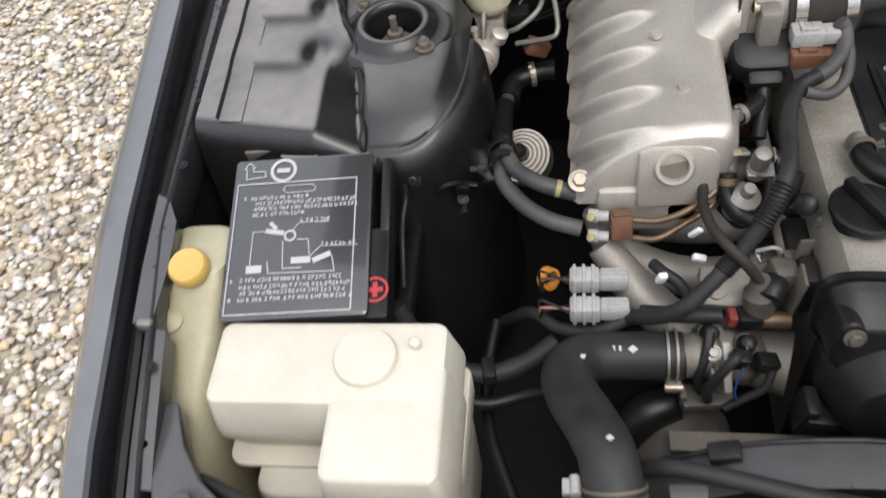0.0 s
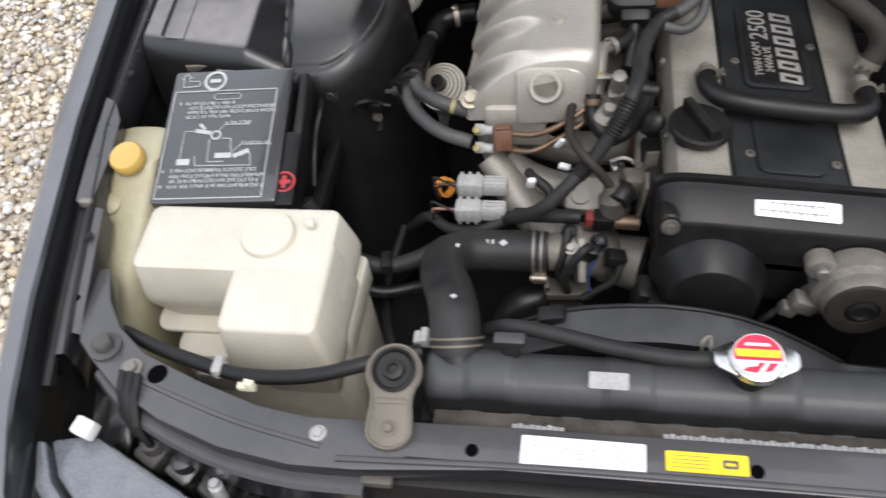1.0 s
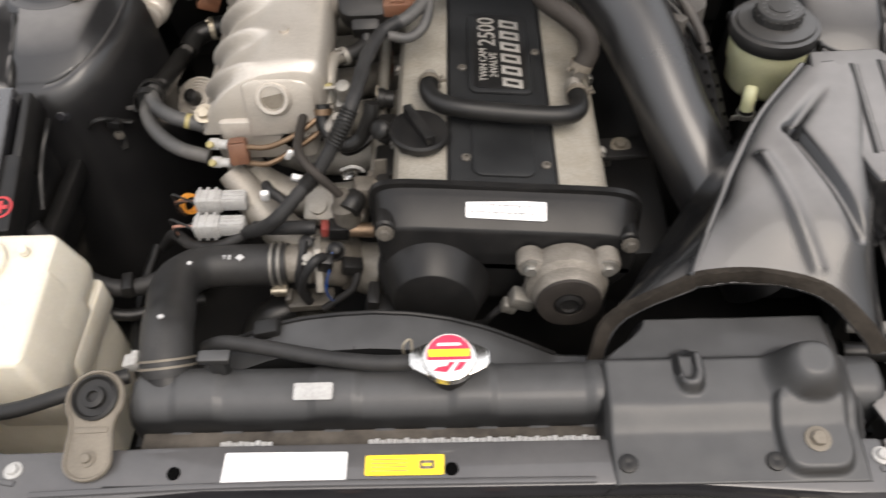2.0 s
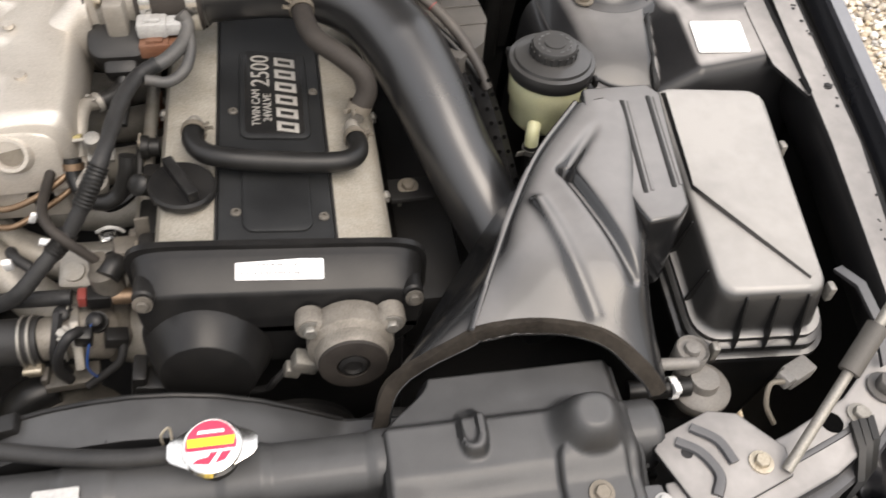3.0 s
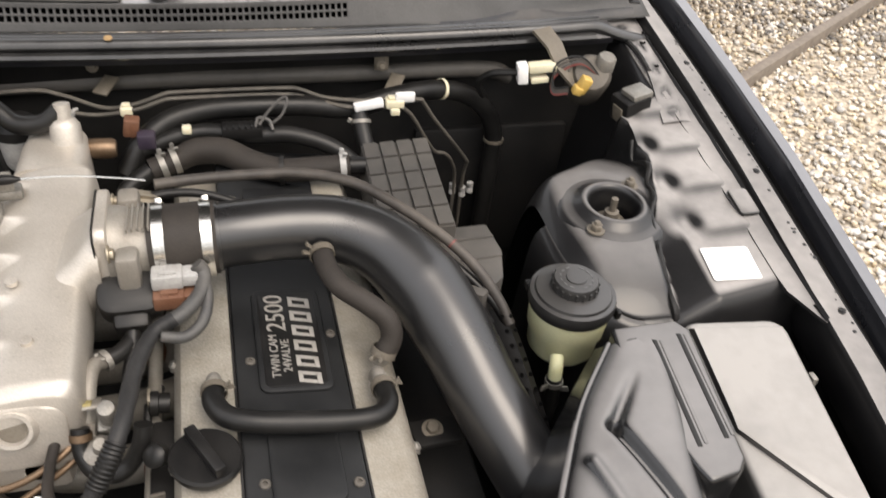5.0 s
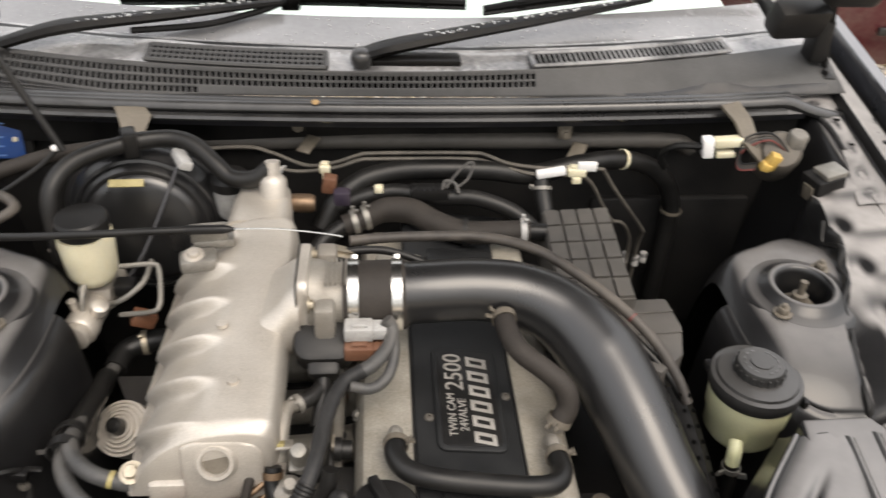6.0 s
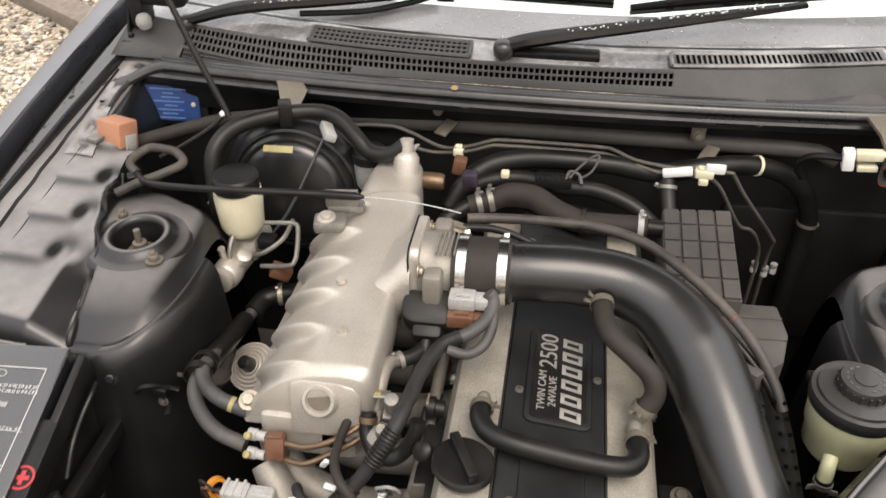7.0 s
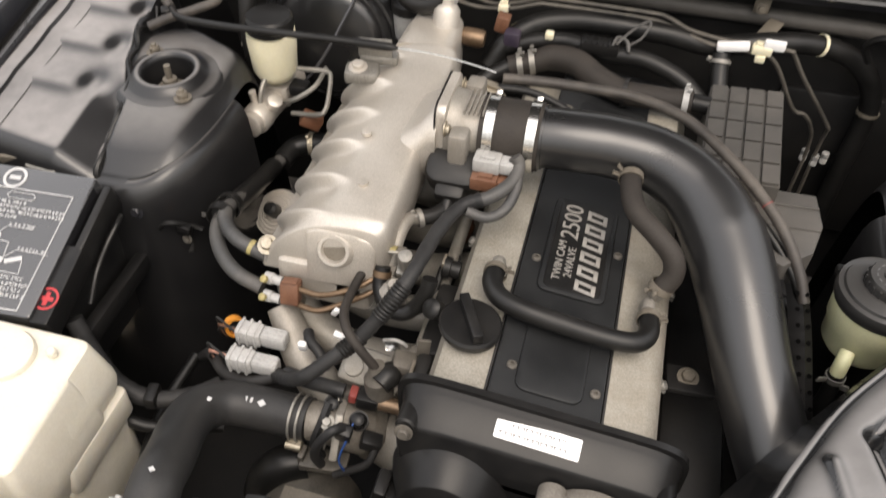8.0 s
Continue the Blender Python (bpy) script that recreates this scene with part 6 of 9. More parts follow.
def fuel_side():
    t = thing("fuel_rail", (-0.11, 1.05, 0.74), "fuel rail with its regulator and injector hoses", "fuel rail")
    part("rail", tube([(-0.088, 0.93, 0.70), (-0.086, 1.15, 0.71), (-0.086, 1.42, 0.725)], 0.009, 12, 4), ALUDARK, t)
    for k in range(5):
        y = 0.955 + 0.09 * k
        part("injector", lathe([(0.010, -0.02), (0.012, 0.0), (0.012, 0.015), (0.008, 0.02), (0.008, 0.04)], (-0.09, y, 0.675), (0.2, -0.1, 1), 14), (BAYDARK, COPPER)[k % 2], t)
    part("bypass_pipe", tube([(-0.148, 1.048, 0.765), (-0.146, 1.07, 0.79), (-0.142, 1.10, 0.797), (-0.13, 1.115, 0.79)], 0.009, 12, 6), ALUDARK, t)
    part("bypass_hose", tube([(-0.132, 1.113, 0.791), (-0.112, 1.128, 0.79), (-0.10, 1.15, 0.792), (-0.098, 1.18, 0.795)], 0.0105, 12, 6), RUBBER, t)
    ring_band((-0.13, 1.114, 0.791), (0.8, 0.6, 0), 0.0112, 0.007, t, STEEL, (-0.2, -0.5, 0.9), "spring_clamp")
    part("regulator", lathe([(0.016, -0.03), (0.018, -0.01), (0.018, 0.006), (0.008, 0.012), (0.007, 0.024)], (-0.135, 1.012, 0.755), (0.15, -0.3, 1), 20), ALUDARK, t)
    part("hanger", add(box((-0.158, 1.048, 0.792), (0.055, 0.004, 0.026), 0.001, (60, 0, 4)), box((-0.14, 1.047, 0.7935), (0.016, 0.004, 0.016), 0.001, (60, 0, 4))), ALUDARK, t)
    part("yellow_mark", box((-0.148, 1.0465, 0.797), (0.016, 0.003, 0.014), 0.0005, (60, 0, 4)), OLIVE, t)
    part("dipstick_tube", tube([(-0.115, 0.93, 0.70), (-0.112, 0.915, 0.715), (-0.118, 0.90, 0.712)], [0.014, 0.016, 0.014], 14, 5), RUBBER, t, "black rubber plug cap")
    part("clip", box((-0.118, 0.95, 0.725), (0.02, 0.012, 0.004), 0.001, (20, 20, 30)), STEEL, t)
    part("side_plug", lathe([(0.012, 0), (0.012, 0.012), (0.015, 0.013), (0.015, 0.022), (0.008, 0.024)], (-0.066, 1.088, 0.735), (-1, 0, 0.1), 16), RUBBER, t)
    part("plug_clip", box((-0.088, 1.09, 0.738), (0.004, 0.02, 0.026), 0.001), ZINC, t)
    part("lead", tube([(-0.09, 1.09, 0.735), (-0.1, 1.05, 0.70), (-0.13, 1.02, 0.70), (-0.15, 1.05, 0.70)], 0.005, 8, 5), RUBBER, t)
    for y, size in ((0.985, (0.03, 0.06, 0.04)), (1.05, (0.03, 0.05, 0.045)), (0.93, (0.02, 0.04, 0.06))):
        part("coil", box((-0.074, y, 0.70), size, 0.006), BAYDARK, t)
    part("pressure_regulator", add(lathe([(0.012, -0.03), (0.0125, -0.012), (0.0105, -0.010), (0.0105, 0.012), (0.0085, 0.017), (0.003, 0.018)], (-0.121, 1.026, 0.80), (0.0, -0.35, 1), 22), box((-0.119, 1.028, 0.782), (0.03, 0.018, 0.008), 0.002, (18, 0, 0))), DULL, t, "dull grey pressure regulator")
    part("greasy_sender", add(lathe([(0.016, -0.03), (0.018, -0.01), (0.018, 0.008), (0.013, 0.014), (0.010, 0.03)], (-0.124, 0.912, 0.70), (-0.1, 0.12, 1), 20), box((-0.10, 0.935, 0.71), (0.03, 0.03, 0.035), 0.006, (0, 12, 10))), DULLDARK, t, "greasy dark sender body")
    part("rusty_tab", add(box((-0.078, 0.95, 0.735), (0.016, 0.004, 0.034), 0.001, (0, 6, 12)), box((-0.086, 0.955, 0.72), (0.02, 0.012, 0.01), 0.002)), DULLDARK, t)
    part("wire_clip", tube([(-0.128, 0.948, 0.737), (-0.114, 0.945, 0.746), (-0.104, 0.948, 0.74), (-0.10, 0.952, 0.73)], 0.0022, 6, 5), GREYPLASTIC, t)
    part("elbow_hose", tube([(-0.153, 1.03, 0.778), (-0.153, 1.014, 0.757), (-0.14, 0.996, 0.744), (-0.12, 0.992, 0.74), (-0.103, 0.998, 0.75), (-0.09, 1.002, 0.777), (-0.086, 1.01, 0.795)], 0.010, 12, 6), RUBBER, t, "bent black rubber hose")
    ring_band((-0.153, 1.024, 0.771), (0, 0.55, 0.8), 0.0105, 0.008, t, PIPE_BROWN, None, "spring_clamp")
    part("end_cap", lathe([(0.012, 0), (0.013, 0.014), (0.009, 0.018), (0.002, 0.019)], (-0.072, 0.99, 0.765), (-0.4, -0.6, 0.7), 16), RUBBER, t)
    part("bracket", box((-0.088, 0.915, 0.70), (0.004, 0.03, 0.075), 0.001, (0, 8, 0)), TAN, t)


fuel_side()


def sensors():
    for n, (x, y, z, ax, m, label) in enumerate((
        (-0.178, 0.893, 0.655, (0.1, -0.5, 0.9), PLASTIC, "black water temperature sensor on the thermostat housing"),
        (-0.14, 0.878, 0.655, (0.1, -0.4, 0.9), PLASTIC, "black water temperature sender with a blue lead"),
    )):
        t = thing("sensor", (x, y, z), label, "sensor", "sensors on the thermostat housing")
        part("boot", lathe([(0.010, -0.015), (0.011, 0.0), (0.012, 0.010), (0.0085, 0.014), (0.0085, 0.026), (0.005, 0.028)], (x, y, z), ax, 14), m, t)
        part("ribs", lathe([(0.0125, 0), (0.0125, 0.003), (0.011, 0.004), (0.0125, 0.006), (0.0125, 0.009)], (x, y, z + 0.002), ax, 14), m, t)
        part("lead", tube([(x, y - 0.012, z + 0.024), (x - 0.004, y - 0.03, z + 0.01), (x - 0.012, y - 0.045, z - 0.02), (x - 0.004, y - 0.045, z - 0.05)], 0.0014 if n else 0.006, 6, 6), (TAPE, BLUE)[n], t)
    t = thing("wiring_plug", (-0.145, 0.9, 0.68), "red and black wiring plug at the timing cover", "plug")
    part("red_end", box((-0.153, 0.899, 0.681), (0.010, 0.018, 0.016), 0.002, (0, 8, 4)), REDCONN, t, "red plug end")
    part("black_end", box((-0.135, 0.9, 0.678), (0.026, 0.022, 0.02), 0.002, (0, 8, 4)), PLASTIC, t)
    part("brass_end", lathe([(0.010, 0), (0.010, 0.03)], (-0.12, 0.9, 0.676), (1, 0.02, -0.1), 14), PIPE_BROWN, t)


sensors()

# ---- front: radiator, hose, cross beam ----
def radiator():
    r = thing("radiator", (0.05, 0.63, 0.3), "radiator with a dusty black plastic top tank", "radiator")
    prof = [(0.596, 0.70), (0.598, 0.718), (0.602, 0.7265), (0.611, 0.7365), (0.62, 0.741), (0.64, 0.742), (0.655, 0.735), (0.662, 0.722), (0.664, 0.70), (0.662, 0.672), (0.6, 0.672)]
    rings = []
    for x in np.concatenate([[-0.325, -0.322, -0.315], np.linspace(-0.30, 0.44, 160), [0.446, 0.45]]):
        k = 0.55 if x in (-0.325, 0.45) else 0.85 if x in (-0.322, 0.446) else 1.0
        step = 0.0035 * (1 if math.sin(x * 44) > 0.55 else 0)
        rings.append([(float(x), 0.631 + (y - 0.631) * k, 0.70 + (z - 0.70) * k + step * (z > 0.72)) for y, z in prof])
    tank = part("top_tank", loft(rings), TANKBLACK, r, "black plastic top tank with shallow steps", 50)
    part("core", box((0.06, 0.631, 0.47), (0.76, 0.04, 0.4), 0.004), BAYDARK, r, "dark radiator core")
    part("crimp", box((0.06, 0.631, 0.674), (0.775, 0.074, 0.016), 0.003), PLASTIC, r)
    part("outlet", tube([(-0.287, 0.632, 0.695), (-0.289, 0.642, 0.71), (-0.291, 0.654, 0.724), (-0.293, 0.672, 0.738)], [0.041, 0.034, 0.0275, 0.0255], 28, 6), PLASTIC, tank)
    part("peg", add(box((-0.23, 0.652, 0.742), (0.018, 0.014, 0.04), 0.004), box((-0.231, 0.652, 0.764), (0.034, 0.015, 0.009), 0.003)), TANKBLACK, tank)
    for x in np.linspace(-0.27, 0.42, 14):
        part("lug", box((float(x), 0.5955, 0.700), (0.022, 0.006, 0.016), 0.002), TANKBLACK, tank)
    part("tank_sticker", moved(prism(rounded(-0.02, 0.02, -0.009, 0.009, 0.002), 0, 0.0008, 0), Matrix.Translation((-0.128, 0.6195, 0.7468)) @ pose(0, 0, 0, 12, 0, 0)), GREYPLASTIC, tank, "small silver sticker")
    # filler neck and cap
    c = Vector((0.012, 0.637, 0.772))
    part("filler_neck", lathe([(0.02, -0.035), (0.02, -0.006), (0.027, -0.004), (0.027, 0.0)], c, (0, -0.1, 1), 24), PLASTIC, tank)
    cap = part("radiator_cap", add(lathe([(0.027, 0.0), (0.028, 0.002), (0.026, 0.008), (0.022, 0.010), (0.002, 0.011)], c, (0, -0.1, 1), 32), prism([(-0.04, -0.006), (-0.036, -0.011), (-0.02, -0.019), (0.02, -0.019), (0.036, -0.011), (0.04, -0.006), (0.04, 0.006), (0.036, 0.011), (0.02, 0.019), (-0.02, 0.019), (-0.036, 0.011), (-0.04, 0.006)], 0.001, 0.005, 0.0012, aimed(c, (0, -0.1, 1)))), STEEL, r, "bright steel radiator cap with a red sticker")
    m = aimed(c, (0, -0.1, 1)) @ Matrix.Translation((0, 0, 0.0112))
    # the cap's sticker: white disc, red half, yellow band, white strokes
    part("cap_disc", moved(lathe([(0.0235, 0), (0.0235, 0.0006)], (0, 0, 0), (0, 0, 1), 32), m), WHITE, cap, "round white and red sticker")
    half = [(0.0225 * math.cos(radians(a)), 0.0225 * math.sin(radians(a))) for a in range(-14, 195, 8)]
    part("cap_red", prism(half, 0.0006, 0.0011, 0, m), RED, cap)
    part("cap_band", prism([(-0.02, -0.002), (0.02, -0.002), (0.021, 0.006), (-0.021, 0.006)], 0.0011, 0.0015, 0, m), LABEL_YELLOW, cap)
    part("cap_bar", prism([(-0.012, 0.010), (0.012, 0.010), (0.011, 0.013), (-0.011, 0.013)], 0.0011, 0.0015, 0, m), WHITE, cap)
    part("cap_bar", prism([(-0.016, -0.017), (-0.002, -0.019), (0.006, -0.008), (-0.004, -0.008)], 0.0006, 0.0012, 0, m), RED, cap)
    part("cap_bar", prism([(0.004, -0.018), (0.012, -0.016), (0.018, -0.008), (0.010, -0.008)], 0.0006, 0.0012, 0, m), RED, cap)
    part("cap_rim", prism([(-0.012, -0.0135), (-0.002, -0.012), (0.0, -0.0075), (-0.008, -0.0085)], 0.0013, 0.0016, 0, m), WHITE, cap)
    # overflow hose lying behind the tank
    oh = part("overflow_hose", tube([(-0.005, 0.648, 0.757), (-0.029, 0.645, 0.757), (-0.069, 0.648, 0.753), (-0.128, 0.66, 0.748), (-0.19, 0.677, 0.743), (-0.236, 0.69, 0.733), (-0.262, 0.70, 0.71)], 0.0085, 12, 6), HOSEGREY, r, "thin black overflow hose")
    part("wire_clip", tube([(-0.035, 0.655, 0.745), (-0.036, 0.66, 0.765), (-0.028, 0.665, 0.768), (-0.028, 0.65, 0.748), (-0.03, 0.645, 0.744)], 0.0014, 6, 4), ZINC, oh)

    # fan shroud: a bowed black hood behind the tank
    def shroud_z(x):
        return float(np.interp(x, (-0.275, -0.224, -0.183, -0.149, -0.11, -0.07, -0.03, 0.01, 0.05, 0.09, 0.13, 0.42), (0.68, 0.706, 0.728, 0.7385, 0.7445, 0.7465, 0.742, 0.731, 0.712, 0.685, 0.655, 0.63)))

    rings = []
    for x in np.linspace(-0.27, 0.42, 50):
        z = shroud_z(x)
        rings.append([(float(x), 0.668, z - 0.014), (float(x), 0.67, z), (float(x), 0.69, z + 0.003), (float(x), 0.712, z + 0.002), (float(x), 0.718, z - 0.004), (float(x), 0.716, z - 0.05), (float(x), 0.668, z - 0.08)])
    sh = part("fan_shroud", loft(rings), TANKBLACK, r, "black plastic fan shroud bowed over the fan", 40)
    for x in (-0.09,):
        part("shroud_seam", box((x, 0.692, 0.744), (0.0015, 0.045, 0.004), 0.0003), BAYDARK, sh)
    part("shroud_rim", tube([(float(x), 0.715, shroud_z(x) + 0.002) for x in np.linspace(-0.26, 0.13, 34)], 0.003, 8, 2), PLASTIC, sh)
    part("shroud_clip", box((-0.19, 0.708, 0.732), (0.03, 0.02, 0.014), 0.003, (0, -15, 0)), PLASTIC, sh)
    # foam and condenser edge between tank and beam
    solo("foam_strip", box((0.02, 0.587, 0.699), (0.66, 0.02, 0.018), 0.003), FOAM, "dusty brown foam strip in front of the radiator", "foam")
    cd = thing("condenser", (0.04, 0.578, 0.55), "condenser edge showing as torn silver strips", "condenser")
    for x0, x1 in ((-0.222, -0.164), (-0.07, 0.165)):
        bm = bmesh.new()
        for k in range(int((x1 - x0) / 0.006)):
            add(bm, box((x0 + 0.006 * k, 0.5785 + 0.001 * math.sin(k * 2.3), 0.7125), (0.0052, 0.006, 0.004 + 0.001 * math.sin(k * 1.3)), 0.0006))
        tagged(part("torn_foil", bm, GREYPLASTIC, cd), kind="stuff")
    part("condenser_core", box((0.04, 0.58, 0.5), (0.6, 0.02, 0.38), 0.003), BAYDARK, cd)


radiator()


def upper_hose():
    t = thing("radiator_hose", (-0.3, 0.77, 0.7), "thick black upper radiator hose with small white marks", "hose")
    h = part("hose", tube([(-0.291, 0.656, 0.726), (-0.293, 0.668, 0.735), (-0.299, 0.702, 0.74), (-0.312, 0.745, 0.715), (-0.33, 0.795, 0.685), (-0.335, 0.835, 0.663), (-0.315, 0.865, 0.648), (-0.27, 0.874, 0.640), (-0.205, 0.874, 0.64)], [0.0285, 0.0285, 0.028, 0.0285, 0.029, 0.029, 0.0285, 0.028, 0.028], 24, 8), HOSEGREY, t)
    for d in (-0.004, 0.004):
        ring_band((-0.2925, 0.666 + d * 0.8, 0.7335 + d * 0.6), (-0.08, 0.8, 0.6), 0.0288, 0.0025, t, TAN, None, "wire_clamp", 0.002)
    part("clamp_screw", add(box((-0.331, 0.668, 0.732), (0.018, 0.016, 0.012), 0.002), lathe([(0.005, 0), (0.005, 0.018)], (-0.328, 0.659, 0.738), (0, 1, 0), 10)), GREYPLASTIC, t)
    for d in (-0.005, 0.005):
        ring_band((-0.218 + d, 0.874, 0.64), (1, 0, 0), 0.029, 0.003, t, DULL, None, "wire_clamp", 0.002)
    part("clamp_screw", add(box((-0.216, 0.848, 0.62), (0.018, 0.014, 0.016), 0.002), lathe([(0.005, 0), (0.005, 0.02)], (-0.226, 0.842, 0.624), (1, 0, 0), 10)), ZINC, t)
    for p, n_, r in (((-0.262, 0.8645, 0.668), (0, -0.35, 0.95), 0.006), ((-0.318, 0.842, 0.687), (0.2, -0.3, 0.9), 0.004), ((-0.296, 0.70, 0.7715), (0, 0, 1), 0.004)):
        part("white_mark", moved(prism([(-r, 0), (0, -r * 0.8), (r, 0), (0, r * 0.8)], -0.001, 0.0006, 0), aimed(p, n_)), PRINT, h)
    for k in range(4):
        part("white_mark", moved(box((0, 0, 0), (0.003, 0.006, 0.0012), 0), aimed((-0.276 - 0.007 * k, 0.8655, 0.668), (0, -0.35, 0.95))), PRINT, h)
    low = thing("lower_hose", (-0.26, 0.84, 0.5), "thick black lower water hose in the shade", "hose")
    part("hose", tube([(-0.21, 0.86, 0.56), (-0.245, 0.845, 0.555), (-0.265, 0.83, 0.52), (-0.268, 0.82, 0.45), (-0.27, 0.8, 0.36)], 0.026, 18, 6), RUBBER, low)
    alt = thing("alternator", (-0.17, 0.83, 0.5), "dirty grey alternator deep behind the fan shroud", "alternator")
    part("housing", lathe([(0.05, -0.05), (0.062, -0.04), (0.064, 0.03), (0.05, 0.045), (0.02, 0.05)], (-0.2, 0.82, 0.5), (0, -1, 0.1), 30), DULLDARK, alt)
    for k in range(12):
        a = 2 * math.pi * k / 12
        part("vent", box((-0.2 + 0.05 * math.cos(a), 0.775, 0.505 + 0.05 * math.sin(a)), (0.016, 0.008, 0.007), 0.001, (0, -math.degrees(a), 0)), BAYDARK, alt)
    part("strap", plate([((-0.22, 0.80, 0.575), (0, 0.012, 0)), ((-0.15, 0.795, 0.583), (0, 0.012, 0)), ((-0.06, 0.79, 0.59), (0, 0.012, 0))], 0.005), TAN, alt)
    fan = thing("fan_belt", (0.05, 0.77, 0.5), "dark pulleys and belt behind the fan shroud", "belt")
    for x, z, r in ((0.07, 0.48, 0.08), (-0.03, 0.36, 0.09), (0.2, 0.45, 0.06)):
        part("pulley", lathe([(r, -0.015), (r, -0.008), (r * 0.9, 0), (r, 0.008), (r, 0.015), (r * 0.4, 0.016)], (x, 0.79, z), (0, -1, 0), 30), BAYDARK, fan)


upper_hose()


def cross_beam():
    t = thing("cross_beam", (0, 0.55, 0.7), "black painted cross beam at the front of the bay", "beam")
    rear = [(-0.23, 0.573), (-0.44, 0.569), (-0.50, 0.578), (-0.58, 0.604), (-0.655, 0.634), (-0.70, 0.668), (-0.728, 0.705), (-0.752, 0.758)]
    front = [(-0.768, 0.752), (-0.763, 0.69), (-0.745, 0.645), (-0.72, 0.622), (-0.675, 0.586), (-0.61, 0.552), (-0.53, 0.525), (-0.45, 0.512), (-0.38, 0.512), (-0.23, 0.524)]
    left = rear + front
    outline = left + [(0.23, 0.524), (0.38, 0.512), (0.43, 0.512), (0.43, 0.5685), (0.23, 0.573)]
    b = part("beam", prism(outline, 0.69, 0.7245, 0.004), BAY, t, "dusty black top of the beam, bent back to the fenders")
    end = [(0.431, 0.512)] + [(-x, y) for x, y in reversed(front[:8])] + [(-x, y) for x, y in reversed(rear[1:])] + [(0.431, 0.5685)]
    part("beam_end", prism(end, 0.69, 0.7245, 0.004), BAYDUST_SHEEN, t, "beam end grey with settled dust")
    part("beam_face", box((0, 0.519, 0.64), (0.9, 0.018, 0.12), 0.004), BAYDARK, t)
    ridge = [(-0.40, 0.5225, 0.726), (-0.2, 0.529, 0.7265), (0.0, 0.5295, 0.7265), (0.15, 0.529, 0.7265)]
    part("beam_ridge", tube(ridge, 0.0035, 8, 4, 0.5), BAY, b)
    for side in (-1, 1):
        part("beam_ridge", tube([(side * x, y, 0.7245) for x, y in ((-0.42, 0.535), (-0.52, 0.556), (-0.62, 0.588), (-0.66, 0.604))], 0.0032, 8, 4, 0.5), BAY, b)
        # the hole is a flat disc, its inner shade painted black
        part("round_hole", lathe([(0.012, 0.0), (0.0118, 0.001), (0.002, 0.0011)], (side * 0.629, 0.607, 0.7243), (0, 0, 1), 20), HOLE, b)
        bolt((side * 0.705, 0.637, 0.726), (0, 0, 1), 0.0125, b, STOP, "rubber_stop", True, 1.0)
        bolt((side * 0.662, 0.611, 0.7255), (0, 0, 1), 0.0085, b, DULL, "bolt")
        # finned rubber strap over the beam
        for k in range(3):
            part("strap_fin", plate([((side * (0.668 - 0.010 * k), 0.606 - 0.002 * k, 0.730), (0.004, 0, 0)), ((side * (0.663 - 0.010 * k), 0.582 - 0.004 * k, 0.728), (0.004, 0, 0)), ((side * (0.658 - 0.010 * k), 0.562 - 0.006 * k, 0.708), (0.004, 0, 0)), ((side * (0.654 - 0.010 * k), 0.556 - 0.006 * k, 0.672), (0.004, 0, 0))], 0.006), RUBBER, b)
        bolt((side * 0.425, 0.549, 0.7245), (0, 0, 1), 0.006, b, GREYPLASTIC, "bolt")
        part("latch_foot", box((side * 0.358, 0.512, 0.705), (0.034, 0.014, 0.012), 0.003), DULLDARK, b)
        lip = [(-0.715, 0.606), (-0.672, 0.571), (-0.607, 0.536), (-0.527, 0.508), (-0.448, 0.495), (-0.37, 0.494)]
        part("beam_lip", loft([[(side * x, y + 0.018, 0.708), (side * x, y + 0.004, 0.7095), (side * x, y, 0.706), (side * x, y + 0.002, 0.66), (side * x, y + 0.018, 0.66)] for x, y in ((p.x, p.y) for p in spline([(x, y, 0) for x, y in lip], 4))]), BAY, b)
    for x in (-0.262, 0.012):
        part("screw", lathe([(0.007, 0), (0.0065, 0.002), (0.003, 0.0025)], (x, 0.543, 0.7245), (0, 0, 1), 14), HOLE, b)
    part("slot", box((-0.27, 0.53, 0.7247), (0.12, 0.002, 0.0008), 0), BAYDARK, b)
    for x in (-0.09, 0.055):
        bolt((x, 0.505, 0.70), (0, -0.4, 1), 0.008, b, COPPER, "rusty_bolt")
    # stickers
    m = Matrix.Translation((-0.152, 0.5465, 0.7252)) @ pose(0, 0, 0, 0, 0, -0.5)
    w = part("data_label", prism(rounded(-0.061, 0.061, -0.0165, 0.0165, 0.002), 0, 0.0008, 0, m), WHITE, b, "white data sticker with faint print")
    bm = bmesh.new()
    rng = random.Random(3)
    for row in range(5):
        for k in range(7):
            if rng.random() < 0.55:
                add(bm, box((-0.045 + 0.014 * k, 0.011 - 0.0055 * row, 0.0009), (rng.uniform(0.006, 0.012), 0.0012, 0.0003), 0))
    tagged(part("small_print", moved(bm, m), PRINT, w), kind="stuff")
    m = Matrix.Translation((-0.034, 0.5475, 0.7252))
    y = part("caution_label", prism(rounded(-0.0385, 0.0385, -0.0105, 0.0105, 0.002), 0, 0.0008, 0, m), LABEL_YELLOW, b, "yellow caution sticker")
    bm = add(box((0.022, 0.003, 0.0009), (0.012, 0.003, 0.0003), 0), box((0.022, -0.003, 0.0009), (0.012, 0.003, 0.0003), 0), box((0.016, 0.0, 0.0009), (0.003, 0.008, 0.0003), 0), box((0.028, 0.0, 0.0009), (0.003, 0.008, 0.0003), 0))
